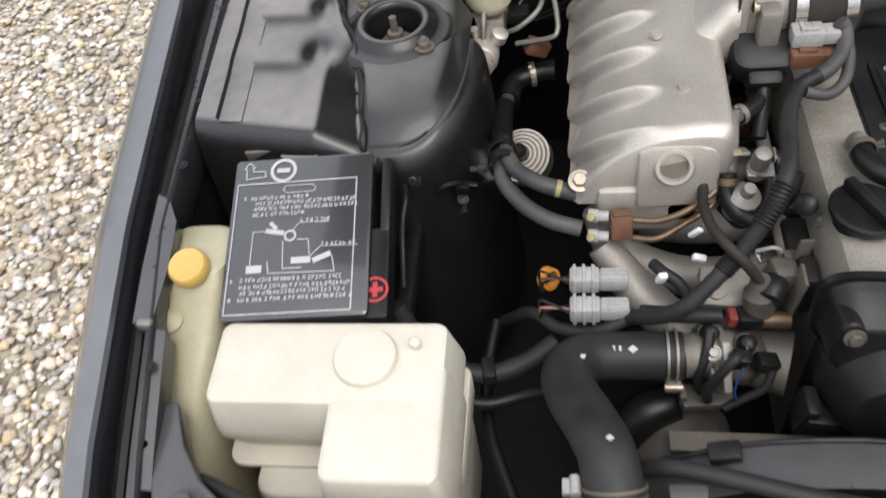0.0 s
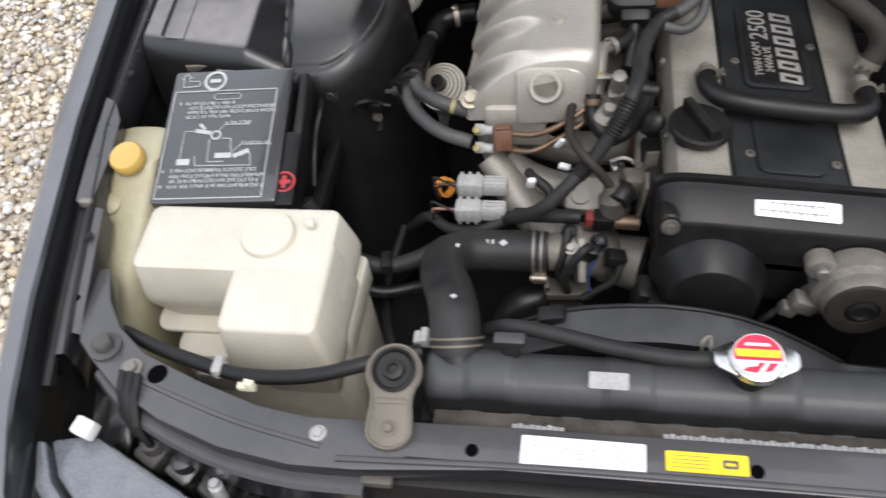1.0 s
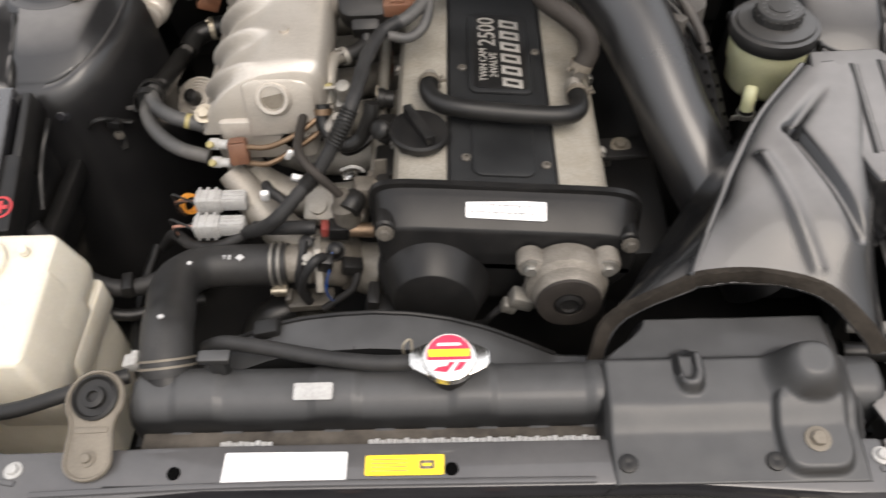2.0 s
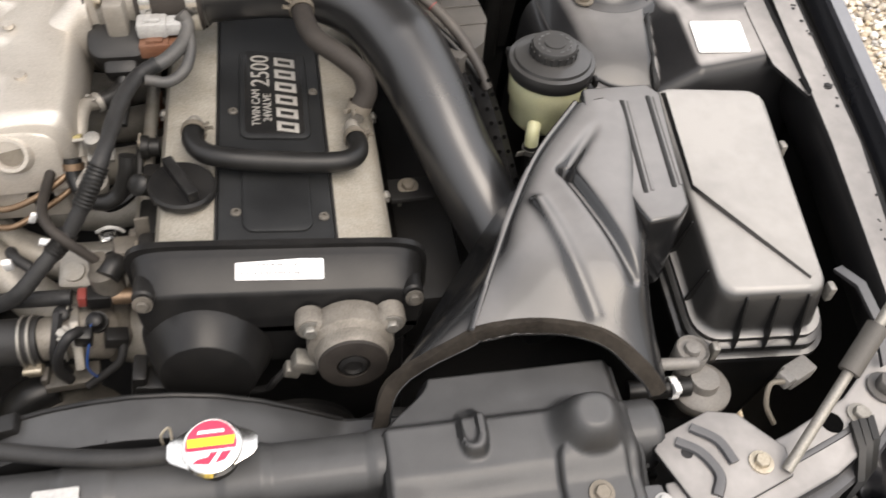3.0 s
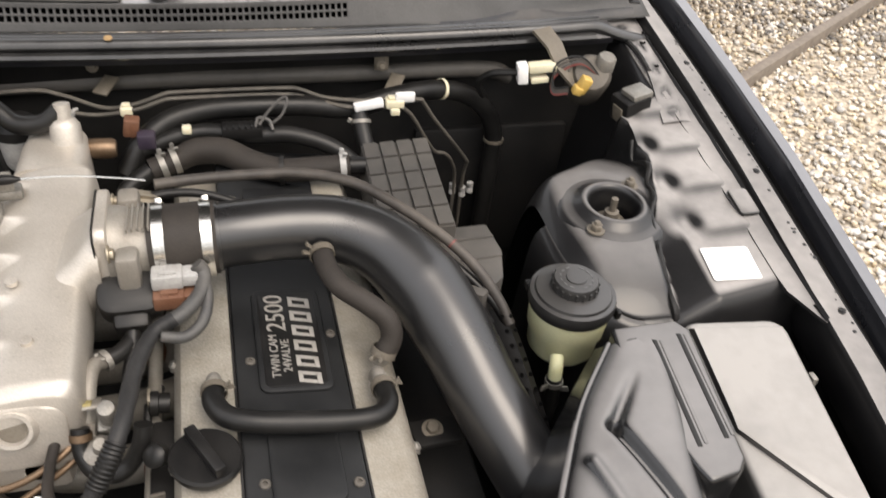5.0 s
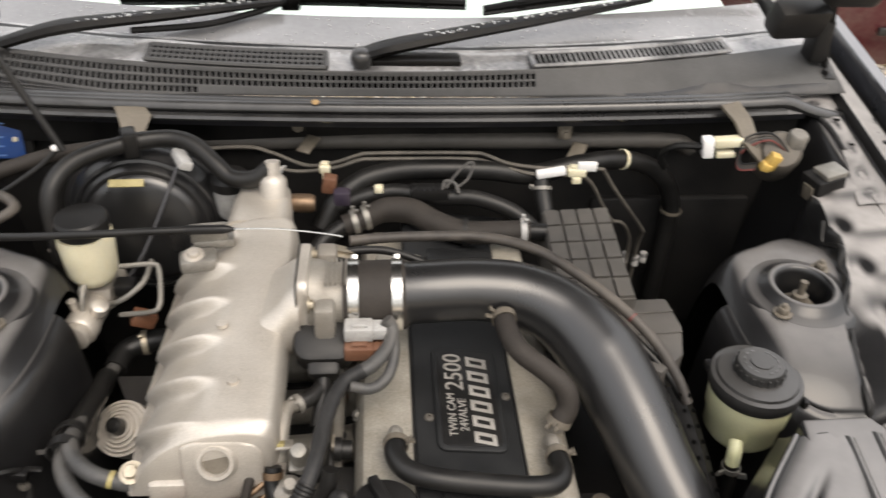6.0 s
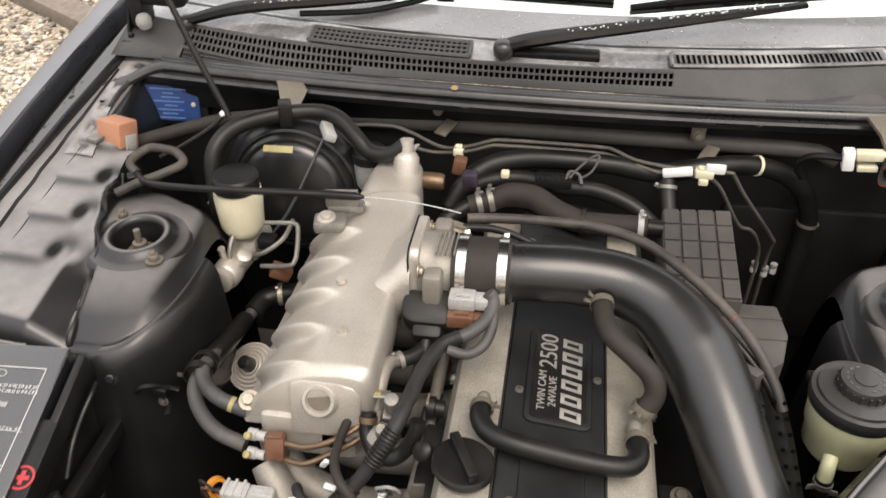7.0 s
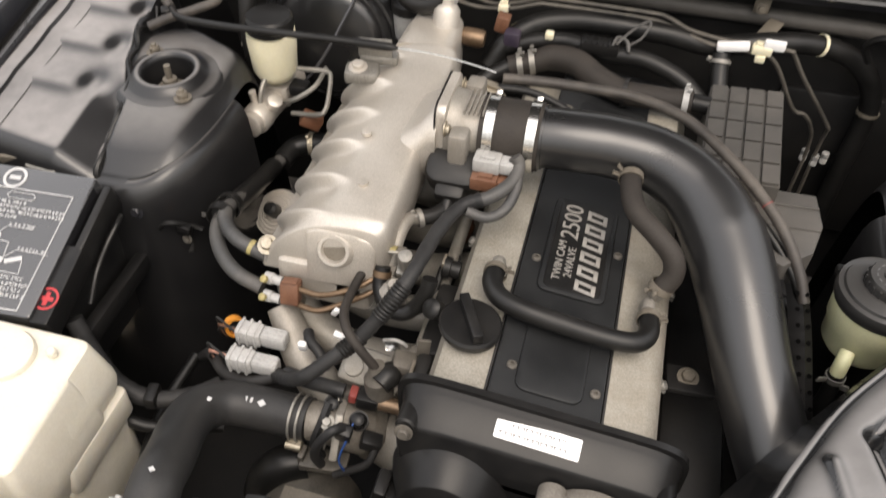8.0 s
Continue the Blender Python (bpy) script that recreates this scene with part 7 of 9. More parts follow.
    for k in range(4):
        add(bm, box((-0.015, 0.006 - 0.004 * k, 0.0009), (0.036, 0.0006, 0.0003), 0))
    tagged(part("small_print", moved(bm, m), TIMBER, y), kind="stuff")
    # cable along the beam's rear
    part("release_cable", tube([(-0.75, 0.695, 0.68), (-0.705, 0.676, 0.698), (-0.655, 0.653, 0.708), (-0.60, 0.632, 0.718), (-0.53, 0.614, 0.722), (-0.45, 0.612, 0.732), (-0.38, 0.628, 0.742), (-0.33, 0.65, 0.735)], 0.0085, 12, 6), RUBBER, t, "black cable along the rear of the beam")
    part("cable_clip", box((-0.56, 0.622, 0.722), (0.012, 0.022, 0.018), 0.003), GREYPLASTIC, t)
    part("cable_clip", add(box((-0.523, 0.604, 0.716), (0.022, 0.012, 0.010), 0.003), lathe([(0.007, 0), (0.006, 0.008)], (-0.518, 0.604, 0.72), (0, 0, 1), 10)), BRAKE_BODY, t)

    # bracket with a rubber bush that holds the radiator
    k = thing("radiator_bracket", (-0.348, 0.58, 0.73), "dusty tan steel bracket with a round rubber bush", "bracket")
    tail = [(0.0245 * math.cos(a), -0.027 + 0.02 * math.sin(a)) for a in np.linspace(math.pi, 2 * math.pi, 12)]
    waist = [(0.0235, -0.012), (0.022, 0.0), (0.0225, 0.010)]
    head = [(0.0305 * math.cos(a), 0.036 + 0.0305 * math.sin(a)) for a in np.linspace(-0.62, math.pi + 0.62, 22)]
    rim = tail + waist + head + [(-x, y) for x, y in reversed(waist)]
    km = Matrix.Translation((-0.350, 0.581, 0.735)) @ pose(0, 0, 0, 15, 0, 2)
    kb = part("plate", prism(rim, 0, 0.005, 0.002, km), TAN, k)
    part("rolled_rim", tube([km @ Vector((x * 0.94, y * 0.97 + 0.0005, 0.005)) for x, y in (*rim, rim[0])], 0.002, 6, 2), TAN, kb)
    part("fold", moved(box((0, 0.004, 0.0055), (0.034, 0.006, 0.002), 0.0009), km), TAN, kb)
    hc = Vector((-0.351, 0.6155, 0.7495))
    part("bush", lathe([(0.024, -0.004), (0.024, 0.004), (0.021, 0.006), (0.019, 0.002), (0.012, 0.002), (0.011, 0.007), (0.006, 0.008), (0.005, 0.004), (0.001, 0.004)], hc, (0, -0.29, 0.957), 30), RUBBER, kb, "black rubber bush")
    bolt((-0.349, 0.556, 0.734), (0, -0.26, 0.966), 0.0055, kb, TAN, "bolt")


cross_beam()


def headlamp(side):
    t = thing("headlamp", (side * 0.6, 0.45, 0.6), "headlamp housing in clouded grey plastic below the beam", "headlamp", "headlamps")
    out = [(0.765, 0.545), (0.712, 0.556), (0.64, 0.523), (0.56, 0.487), (0.45, 0.45), (0.42, 0.40), (0.55, 0.40), (0.66, 0.44), (0.735, 0.50)]
    h = part("housing", prism([(side * x, y) for x, y in out], 0.5, 0.668, 0.008), HEADLAMP, t)
    lens = [(0.772, 0.545), (0.742, 0.497), (0.665, 0.434), (0.55, 0.392), (0.41, 0.372), (0.41, 0.352), (0.56, 0.372), (0.68, 0.416), (0.76, 0.488), (0.785, 0.545)]
    part("lens", prism([(side * x, y) for x, y in lens], 0.49, 0.664, 0.006), HEADLAMP, t, "clear ribbed lens edge, catching the sky")
    part("white_tab", box((side * 0.718, 0.556, 0.679), (0.026, 0.022, 0.02), 0.004, (12, 0, side * 20)), WHITE, h, "white adjuster tab")
    part("rear_case", prism([(side * x, y) for x, y in ((0.70, 0.60), (0.66, 0.575), (0.52, 0.50), (0.44, 0.475), (0.44, 0.50), (0.52, 0.53), (0.62, 0.575), (0.67, 0.61))], 0.46, 0.585, 0.012), BAYDARK, h)
    for k in range(5):
        x, y = 0.655 - 0.046 * k, 0.558 - 0.019 * k
        m = (GREYHOSE, BAY, GREYHOSE, PLASTIC, GREYHOSE)[k]
        part("bulb_cover", add(box((side * x, y, 0.615), (0.036, 0.032, 0.05), 0.007, (10 - 4 * k, 12, 28 * side)), lathe([(0.015, 0), (0.016, 0.014), (0.011, 0.018), (0.006, 0.019)], (side * (x - 0.006), y + 0.002, 0.632), (0.15 * side, 0.2, 1), 14)), m, h)
        part("bulb_lead", tube([(side * x, y, 0.645), (side * (x - 0.012), y + 0.014, 0.662), (side * (x - 0.03), y + 0.008, 0.65), (side * (x - 0.038), y - 0.006, 0.61)], 0.0045, 8, 5), (TAPE, RUBBER)[k % 2], h)
    for x, y in ((0.545, 0.505), (0.50, 0.478)):
        part("adjuster", lathe([(0.008, -0.02), (0.008, 0.006), (0.0055, 0.008), (0.0055, 0.014), (0.001, 0.0145)], (side * x, y, 0.662), (0, 0.1, 1), 12), GREYPLASTIC, h)
    inner = thing("wheel_arch_liner", (side * 0.74, 0.6, 0.5), "dark creased splash liner behind the headlamp", "liner", "splash liners")
    rows = [[(side * (0.70 + 0.09 * u), 0.56 + 0.09 * v + 0.01 * math.sin(9 * u + 5 * v), 0.60 + 0.03 * math.sin(7 * u) * v + 0.03 * v) for u in np.linspace(0, 1, 12)] for v in np.linspace(0, 1, 10)]
    sh = part("sheet", loft(rows, False, False), BAY, inner)
    sh.modifiers.new("thickness", "SOLIDIFY").thickness = 0.003


for side in (-1, 1):
    headlamp(side)
part("bumper", prism([(-0.72, 0.40), (-0.5, 0.26), (0, 0.2), (0.5, 0.26), (0.72, 0.40), (0.72, 0.34), (0.5, 0.18), (0, 0.11), (-0.5, 0.18), (-0.72, 0.34)], 0.28, 0.60, 0.02), BODY, car, "dark charcoal front bumper")


# ---- left: battery, tanks ----
def battery():
    t = thing("battery", (-0.64, 0.95, 0.55), "car battery under a black cover printed with white diagrams", "battery")
    tilt = pose(-0.642, 0.955, 0.777, 15, 0, 3.5)
    part("case", box((-0.642, 0.965, 0.65), (0.165, 0.21, 0.2), 0.006), BAYDARK, t)
    cov = part("cover", moved(prism(rounded(-0.088, 0.085, -0.110, 0.102, 0.006), -0.05, 0.0, 0.004), tilt), SATIN, t, "black plastic battery cover")
    part("terminal_flap", moved(prism(rounded(0.08, 0.106, -0.112, 0.0, 0.004), -0.045, -0.006, 0.003), tilt), PLASTIC, cov)
    part("side_rib", moved(box((0.1, 0.045, -0.03), (0.012, 0.1, 0.05), 0.003), tilt), PLASTIC, cov)
    pr = lambda bm: moved(bm, tilt @ Matrix.Translation((0, 0, 0.0006)))
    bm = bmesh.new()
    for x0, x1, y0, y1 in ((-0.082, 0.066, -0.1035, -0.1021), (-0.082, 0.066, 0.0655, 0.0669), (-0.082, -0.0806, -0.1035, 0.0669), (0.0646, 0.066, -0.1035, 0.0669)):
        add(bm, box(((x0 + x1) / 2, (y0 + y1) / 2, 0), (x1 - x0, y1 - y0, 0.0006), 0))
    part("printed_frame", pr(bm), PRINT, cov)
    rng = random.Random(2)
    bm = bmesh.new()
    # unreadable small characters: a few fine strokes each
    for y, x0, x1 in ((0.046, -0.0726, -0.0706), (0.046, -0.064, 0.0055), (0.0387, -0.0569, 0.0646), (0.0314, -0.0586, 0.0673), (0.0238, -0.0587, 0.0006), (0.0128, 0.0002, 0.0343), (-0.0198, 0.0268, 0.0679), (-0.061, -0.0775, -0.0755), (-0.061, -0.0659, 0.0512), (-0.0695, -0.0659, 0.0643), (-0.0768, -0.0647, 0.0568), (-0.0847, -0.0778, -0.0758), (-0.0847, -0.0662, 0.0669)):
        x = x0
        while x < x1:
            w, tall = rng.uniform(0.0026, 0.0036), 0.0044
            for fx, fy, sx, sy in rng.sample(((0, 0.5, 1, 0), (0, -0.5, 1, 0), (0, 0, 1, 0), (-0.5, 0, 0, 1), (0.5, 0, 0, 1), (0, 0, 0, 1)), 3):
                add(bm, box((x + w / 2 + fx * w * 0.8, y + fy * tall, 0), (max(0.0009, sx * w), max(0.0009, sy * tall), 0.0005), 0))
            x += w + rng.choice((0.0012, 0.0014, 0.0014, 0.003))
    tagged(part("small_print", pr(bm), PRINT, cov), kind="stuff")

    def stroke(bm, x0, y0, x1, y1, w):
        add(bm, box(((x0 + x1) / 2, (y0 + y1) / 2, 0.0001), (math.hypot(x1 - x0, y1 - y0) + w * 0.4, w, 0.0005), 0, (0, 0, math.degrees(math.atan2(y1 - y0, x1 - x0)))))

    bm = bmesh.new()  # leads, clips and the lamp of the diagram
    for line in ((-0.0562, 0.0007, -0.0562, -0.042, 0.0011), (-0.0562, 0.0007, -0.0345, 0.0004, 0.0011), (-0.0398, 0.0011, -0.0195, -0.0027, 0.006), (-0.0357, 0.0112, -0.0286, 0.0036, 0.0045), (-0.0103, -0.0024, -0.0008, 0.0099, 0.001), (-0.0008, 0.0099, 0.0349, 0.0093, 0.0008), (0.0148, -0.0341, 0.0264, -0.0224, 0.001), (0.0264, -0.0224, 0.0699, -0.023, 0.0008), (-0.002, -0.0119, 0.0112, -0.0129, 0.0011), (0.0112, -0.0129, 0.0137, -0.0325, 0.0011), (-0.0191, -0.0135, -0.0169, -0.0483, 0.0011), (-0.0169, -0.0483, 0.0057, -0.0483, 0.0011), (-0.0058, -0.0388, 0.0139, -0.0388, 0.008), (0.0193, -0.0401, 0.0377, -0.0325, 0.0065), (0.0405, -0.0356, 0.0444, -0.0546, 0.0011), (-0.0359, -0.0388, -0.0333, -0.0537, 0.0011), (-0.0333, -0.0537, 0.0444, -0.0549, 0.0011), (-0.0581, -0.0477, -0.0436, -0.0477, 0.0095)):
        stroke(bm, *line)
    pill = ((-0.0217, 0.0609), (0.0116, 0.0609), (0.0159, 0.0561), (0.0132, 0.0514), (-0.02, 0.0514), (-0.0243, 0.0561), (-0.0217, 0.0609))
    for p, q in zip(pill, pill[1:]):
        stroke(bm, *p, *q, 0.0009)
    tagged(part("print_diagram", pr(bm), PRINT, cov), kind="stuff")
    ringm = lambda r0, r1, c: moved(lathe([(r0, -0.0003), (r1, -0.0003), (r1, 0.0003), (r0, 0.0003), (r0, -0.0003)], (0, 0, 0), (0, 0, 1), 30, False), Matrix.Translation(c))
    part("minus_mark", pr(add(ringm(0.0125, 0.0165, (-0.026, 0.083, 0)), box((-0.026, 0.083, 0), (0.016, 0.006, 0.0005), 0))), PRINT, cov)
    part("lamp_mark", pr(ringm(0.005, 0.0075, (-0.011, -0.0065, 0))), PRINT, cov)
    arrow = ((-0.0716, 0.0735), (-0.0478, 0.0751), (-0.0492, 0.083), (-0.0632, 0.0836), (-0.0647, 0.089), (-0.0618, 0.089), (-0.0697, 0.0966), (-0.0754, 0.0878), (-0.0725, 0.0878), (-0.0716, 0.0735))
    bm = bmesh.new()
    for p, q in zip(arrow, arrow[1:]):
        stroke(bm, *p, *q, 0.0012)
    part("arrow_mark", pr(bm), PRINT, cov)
    part("plus_mark", moved(add(ringm(0.0125, 0.0155, (0.091, -0.078, 0)), box((0.091, -0.078, 0), (0.018, 0.0055, 0.0005), 0), box((0.091, -0.078, 0.00002), (0.0055, 0.018, 0.0005), 0)), tilt @ Matrix.Translation((0, 0, -0.0055))), PLUSRED, cov, "red plus mark in a ring")
    part("hold_down_rod", tube([(-0.53, 1.04, 0.76), (-0.527, 1.02, 0.758), (-0.53, 0.995, 0.745), (-0.528, 0.96, 0.73), (-0.528, 0.93, 0.70)], 0.0035, 8, 5), RUBBER, t, "scratched dark hold-down strap")


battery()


def battery_tray():
    t = thing("battery_tray", (-0.62, 0.93, 0.5), "black plastic tray lip under the battery", "tray")
    part("lip", box((-0.533, 0.96, 0.655), (0.02, 0.2, 0.03), 0.005), PLASTIC, t)
    c = thing("battery_cable", (-0.45, 0.86, 0.58), "black taped battery cables sagging beside the coolant tank", "cable")
    part("cable", tube([(-0.535, 0.90, 0.70), (-0.51, 0.885, 0.65), (-0.475, 0.872, 0.615), (-0.43, 0.872, 0.60), (-0.385, 0.89, 0.60), (-0.35, 0.915, 0.605)], 0.0125, 12, 7, ripple=0.04, pitch=0.012), TAPE, c)
    part("cable", tube([(-0.53, 0.87, 0.66), (-0.49, 0.85, 0.60), (-0.44, 0.845, 0.575), (-0.39, 0.86, 0.57), (-0.34, 0.88, 0.56)], 0.009, 10, 6), RUBBER, c)
    part("cable", tube([(-0.43, 0.98, 0.56), (-0.44, 0.90, 0.545), (-0.43, 0.82, 0.54), (-0.40, 0.74, 0.53)], 0.008, 10, 6), RUBBER, c)
    part("clip", box((-0.43, 0.872, 0.607), (0.016, 0.03, 0.022), 0.003, (0, 0, 10)), PLASTIC, c)


battery_tray()


def washer_tank():
    t = thing("washer_bottle", (-0.78, 0.86, 0.5), "stained cream washer bottle with a yellow cap", "bottle")
    rings = []
    for z, cx, cy, wx, wy in ((0.768, -0.768, 0.942, 0.034, 0.028), (0.763, -0.768, 0.938, 0.041, 0.040), (0.745, -0.770, 0.93, 0.043, 0.05), (0.715, -0.775, 0.90, 0.045, 0.075), (0.68, -0.78, 0.865, 0.046, 0.10), (0.62, -0.785, 0.83, 0.048, 0.115), (0.55, -0.785, 0.81, 0.05, 0.12), (0.45, -0.785, 0.81, 0.05, 0.12)):
        rings.append([(cx + wx * math.copysign(abs(math.cos(a)) ** 0.6, math.cos(a)), cy + wy * math.copysign(abs(math.sin(a)) ** 0.6, math.sin(a)), z) for a in np.linspace(0, 2 * math.pi, 28, endpoint=False)])
    b = part("bottle", loft(rings), WASHER, t, "cream plastic bottle, stained brown")
    part("neck", lathe([(0.021, -0.02), (0.021, 0.0)], (-0.765, 0.908, 0.768), (0, -0.25, 1), 24), WASHER, b)
    part("cap", lathe([(0.0225, 0), (0.0235, 0.003), (0.0235, 0.013), (0.021, 0.0165), (0.002, 0.0175)], (-0.765, 0.905, 0.766), (0, -0.25, 1), 30), YELLOW, t, "yellow cap")
    part("shoulder_lump", lathe([(0.02, -0.02), (0.017, 0.006), (0.008, 0.012)], (-0.79, 0.86, 0.728), (-0.1, -0.3, 1), 18), WASHER, b)


washer_tank()


def coolant_tank():
    t = thing("coolant_tank", (-0.58, 0.76, 0.5), "yellowed white coolant tank of two joined lobes", "tank")

    def lobe(x0, x1, y0, y1, z_rear, z_front, low, r=0.012):
        rings = []
        for u, inset in ((0.0, 0.008), (0.01, 0.004), (0.022, 0.0012), (0.045, 0.0), (0.42, -0.010), (0.5, -0.0108), (0.58, -0.009), (0.92, 0.005), (1.0, 0.008)):
            ring_ = []
            for x, y in rounded(x0 + inset, x1 - inset, y0 + inset, y1 - inset, r, 4):
                f = (y - y0) / (y1 - y0)
                top = z_front + (z_rear - z_front) * f
                ring_.append((x + 0.02 * u * (x < (x0 + x1) / 2) * 0.5, y + 0.012 * u * (1 - f), top + (low - top) * u))
            rings.append(ring_)
        return loft(rings)

    part("rear_lobe", lobe(-0.716, -0.460, 0.748, 0.846, 0.748, 0.740, 0.60), WHITE_TANK, t)
    part("front_lobe", lobe(-0.580, -0.458, 0.668, 0.80, 0.744, 0.731, 0.56), WHITE_TANK, t)
    part("skirt", prism(rounded(-0.725, -0.448, 0.735, 0.86, 0.02), 0.612, 0.62, 0.003), WHITE_TANK, t)
    part("lower_body", prism(rounded(-0.69, -0.452, 0.70, 0.855, 0.025), 0.42, 0.613, 0.01), WHITE_TANK, t)
    part("side_flange", prism(rounded(-0.47, -0.446, 0.72, 0.855, 0.01), 0.60, 0.645, 0.004), WHITE_TANK, t)
    part("cap", lathe([(0.034, -0.006), (0.035, 0.004), (0.033, 0.008), (0.028, 0.0095), (0.002, 0.010)], (-0.545, 0.800, 0.744), (0, -0.1, 1), 36), WHITE_TANK, t, "round white cap")
    part("nipple", lathe([(0.006, 0), (0.006, 0.008), (0.004, 0.010)], (-0.492, 0.815, 0.748), (0, -0.1, 1), 14), WHITE_TANK, t)
    base = thing("tank_bracket", (-0.63, 0.70, 0.55), "dark bracket and plug below the coolant tank", "bracket")
    part("bracket", add(box((-0.63, 0.70, 0.57), (0.06, 0.03, 0.04), 0.006), lathe([(0.012, 0), (0.012, 0.02)], (-0.62, 0.70, 0.585), (0, -0.3, 1), 14)), ALUDARK, base)
    part("green_plug", box((-0.60, 0.69, 0.60), (0.014, 0.016, 0.014), 0.002), mat("green_plastic", (0.03, 0.18, 0.05), (0.04, 0.24, 0.07), 0.5), base, "small green plug")


coolant_tank()


# ---- right: air cleaner, snorkel, fluid tank ----
def air_cleaner():
    t = thing("air_cleaner", (0.62, 0.89, 0.6), "black plastic air cleaner box with a scuffed grey-black lid", "air cleaner")
    # lid: a slab with round corners that rises to the rear; corners in plan
    cs = [Vector(p) for p in ((0.553, 0.752, 0.768), (0.668, 0.738, 0.778), (0.697, 1.024, 0.822), (0.552, 1.03, 0.832))]
    wide, long = 0.13, 0.285

    def edge(grow, dz, r=0.02):
        out = []
        for a, b in rounded(-grow, wide + grow, -grow, long + grow, r + max(0.0, grow) * 0.6, 6):
            u, v = a / wide, b / long
            out.append(cs[0].lerp(cs[1], u).lerp(cs[3].lerp(cs[2], u), v) + Vector((0, 0, dz)))
        return out

    lid = part("lid", loft([edge(0.018, -0.066), edge(0.018, -0.060), edge(0.011, -0.057), edge(0.0095, -0.050), edge(0.004, -0.014), edge(0.002, -0.006), edge(-0.002, -0.0015), edge(-0.007, 0.0)]), LID_DUST_SHEEN, t, "dusty grey-black lid with a raised diagonal step", 50)
    plateau = [Vector(p) for p in ((0.556, 0.900, 0.8075), (0.662, 0.758, 0.7835), (0.686, 1.008, 0.8205), (0.562, 1.016, 0.8285))]
    spread_to = [Vector(p) for p in ((0.556, 0.882, 0.805), (0.652, 0.752, 0.7825), (0.690, 1.012, 0.8205), (0.558, 1.020, 0.8285))]
    part("lid_step", bevelled(loft([[p + Vector((0, 0, -0.006)) for p in spread_to], [p + Vector((0, 0, 0.0006)) for p in spread_to], [p + Vector((0, 0, 0.0045)) for p in plateau]]), 0.0015, 2), LID_DUST_SHEEN, lid)
    part("rim", loft([edge(0.012, -0.098), edge(0.026, -0.095), edge(0.029, -0.091), edge(0.029, -0.083), edge(0.024, -0.081), edge(0.0225, -0.078), edge(0.024, -0.075), edge(0.024, -0.070), edge(0.02, -0.067)]), PLASTIC_LID, t, "scuffed black lower rim in two ridges", 35)
    part("lower_case", loft([edge(0.0, -0.28), edge(0.014, -0.14), edge(0.018, -0.094)]), PLASTIC, t)
    for u in (0.24, 0.54, 0.83):
        p = cs[0].lerp(cs[1], u) + Vector((0, -0.002, -0.006))
        part("lid_rib", prism([(0, 0), (0.004, 0), (0.022, -0.054), (0.024, -0.072), (0.006, -0.06)], -0.0014, 0.0014, 0.0004, Matrix.Translation(p) @ pose(0, 0, 0, 90, 0, -97)), PLASTIC, lid)
    for v in (0.12, 0.34):
        p = cs[0].lerp(cs[3], v) + Vector((-0.002, 0, -0.008))
        part("lid_rib", prism([(0, 0), (0.003, 0), (0.016, -0.052), (0.006, -0.058)], -0.0014, 0.0014, 0.0004, Matrix.Translation(p) @ pose(0, 0, 0, 90, 0, 180)), PLASTIC, lid)
    for u, v in ((1.0, 0.72), (1.0, 0.03), (0.02, 0.0)):
        p = cs[0].lerp(cs[1], u).lerp(cs[3].lerp(cs[2], u), v)
        part("clip", box(p + (Vector((0.011, 0, -0.02)) if u > 0.5 else Vector((0, -0.026, -0.074))), (0.008, 0.013, 0.022), 0.002), DULL, t)


air_cleaner()


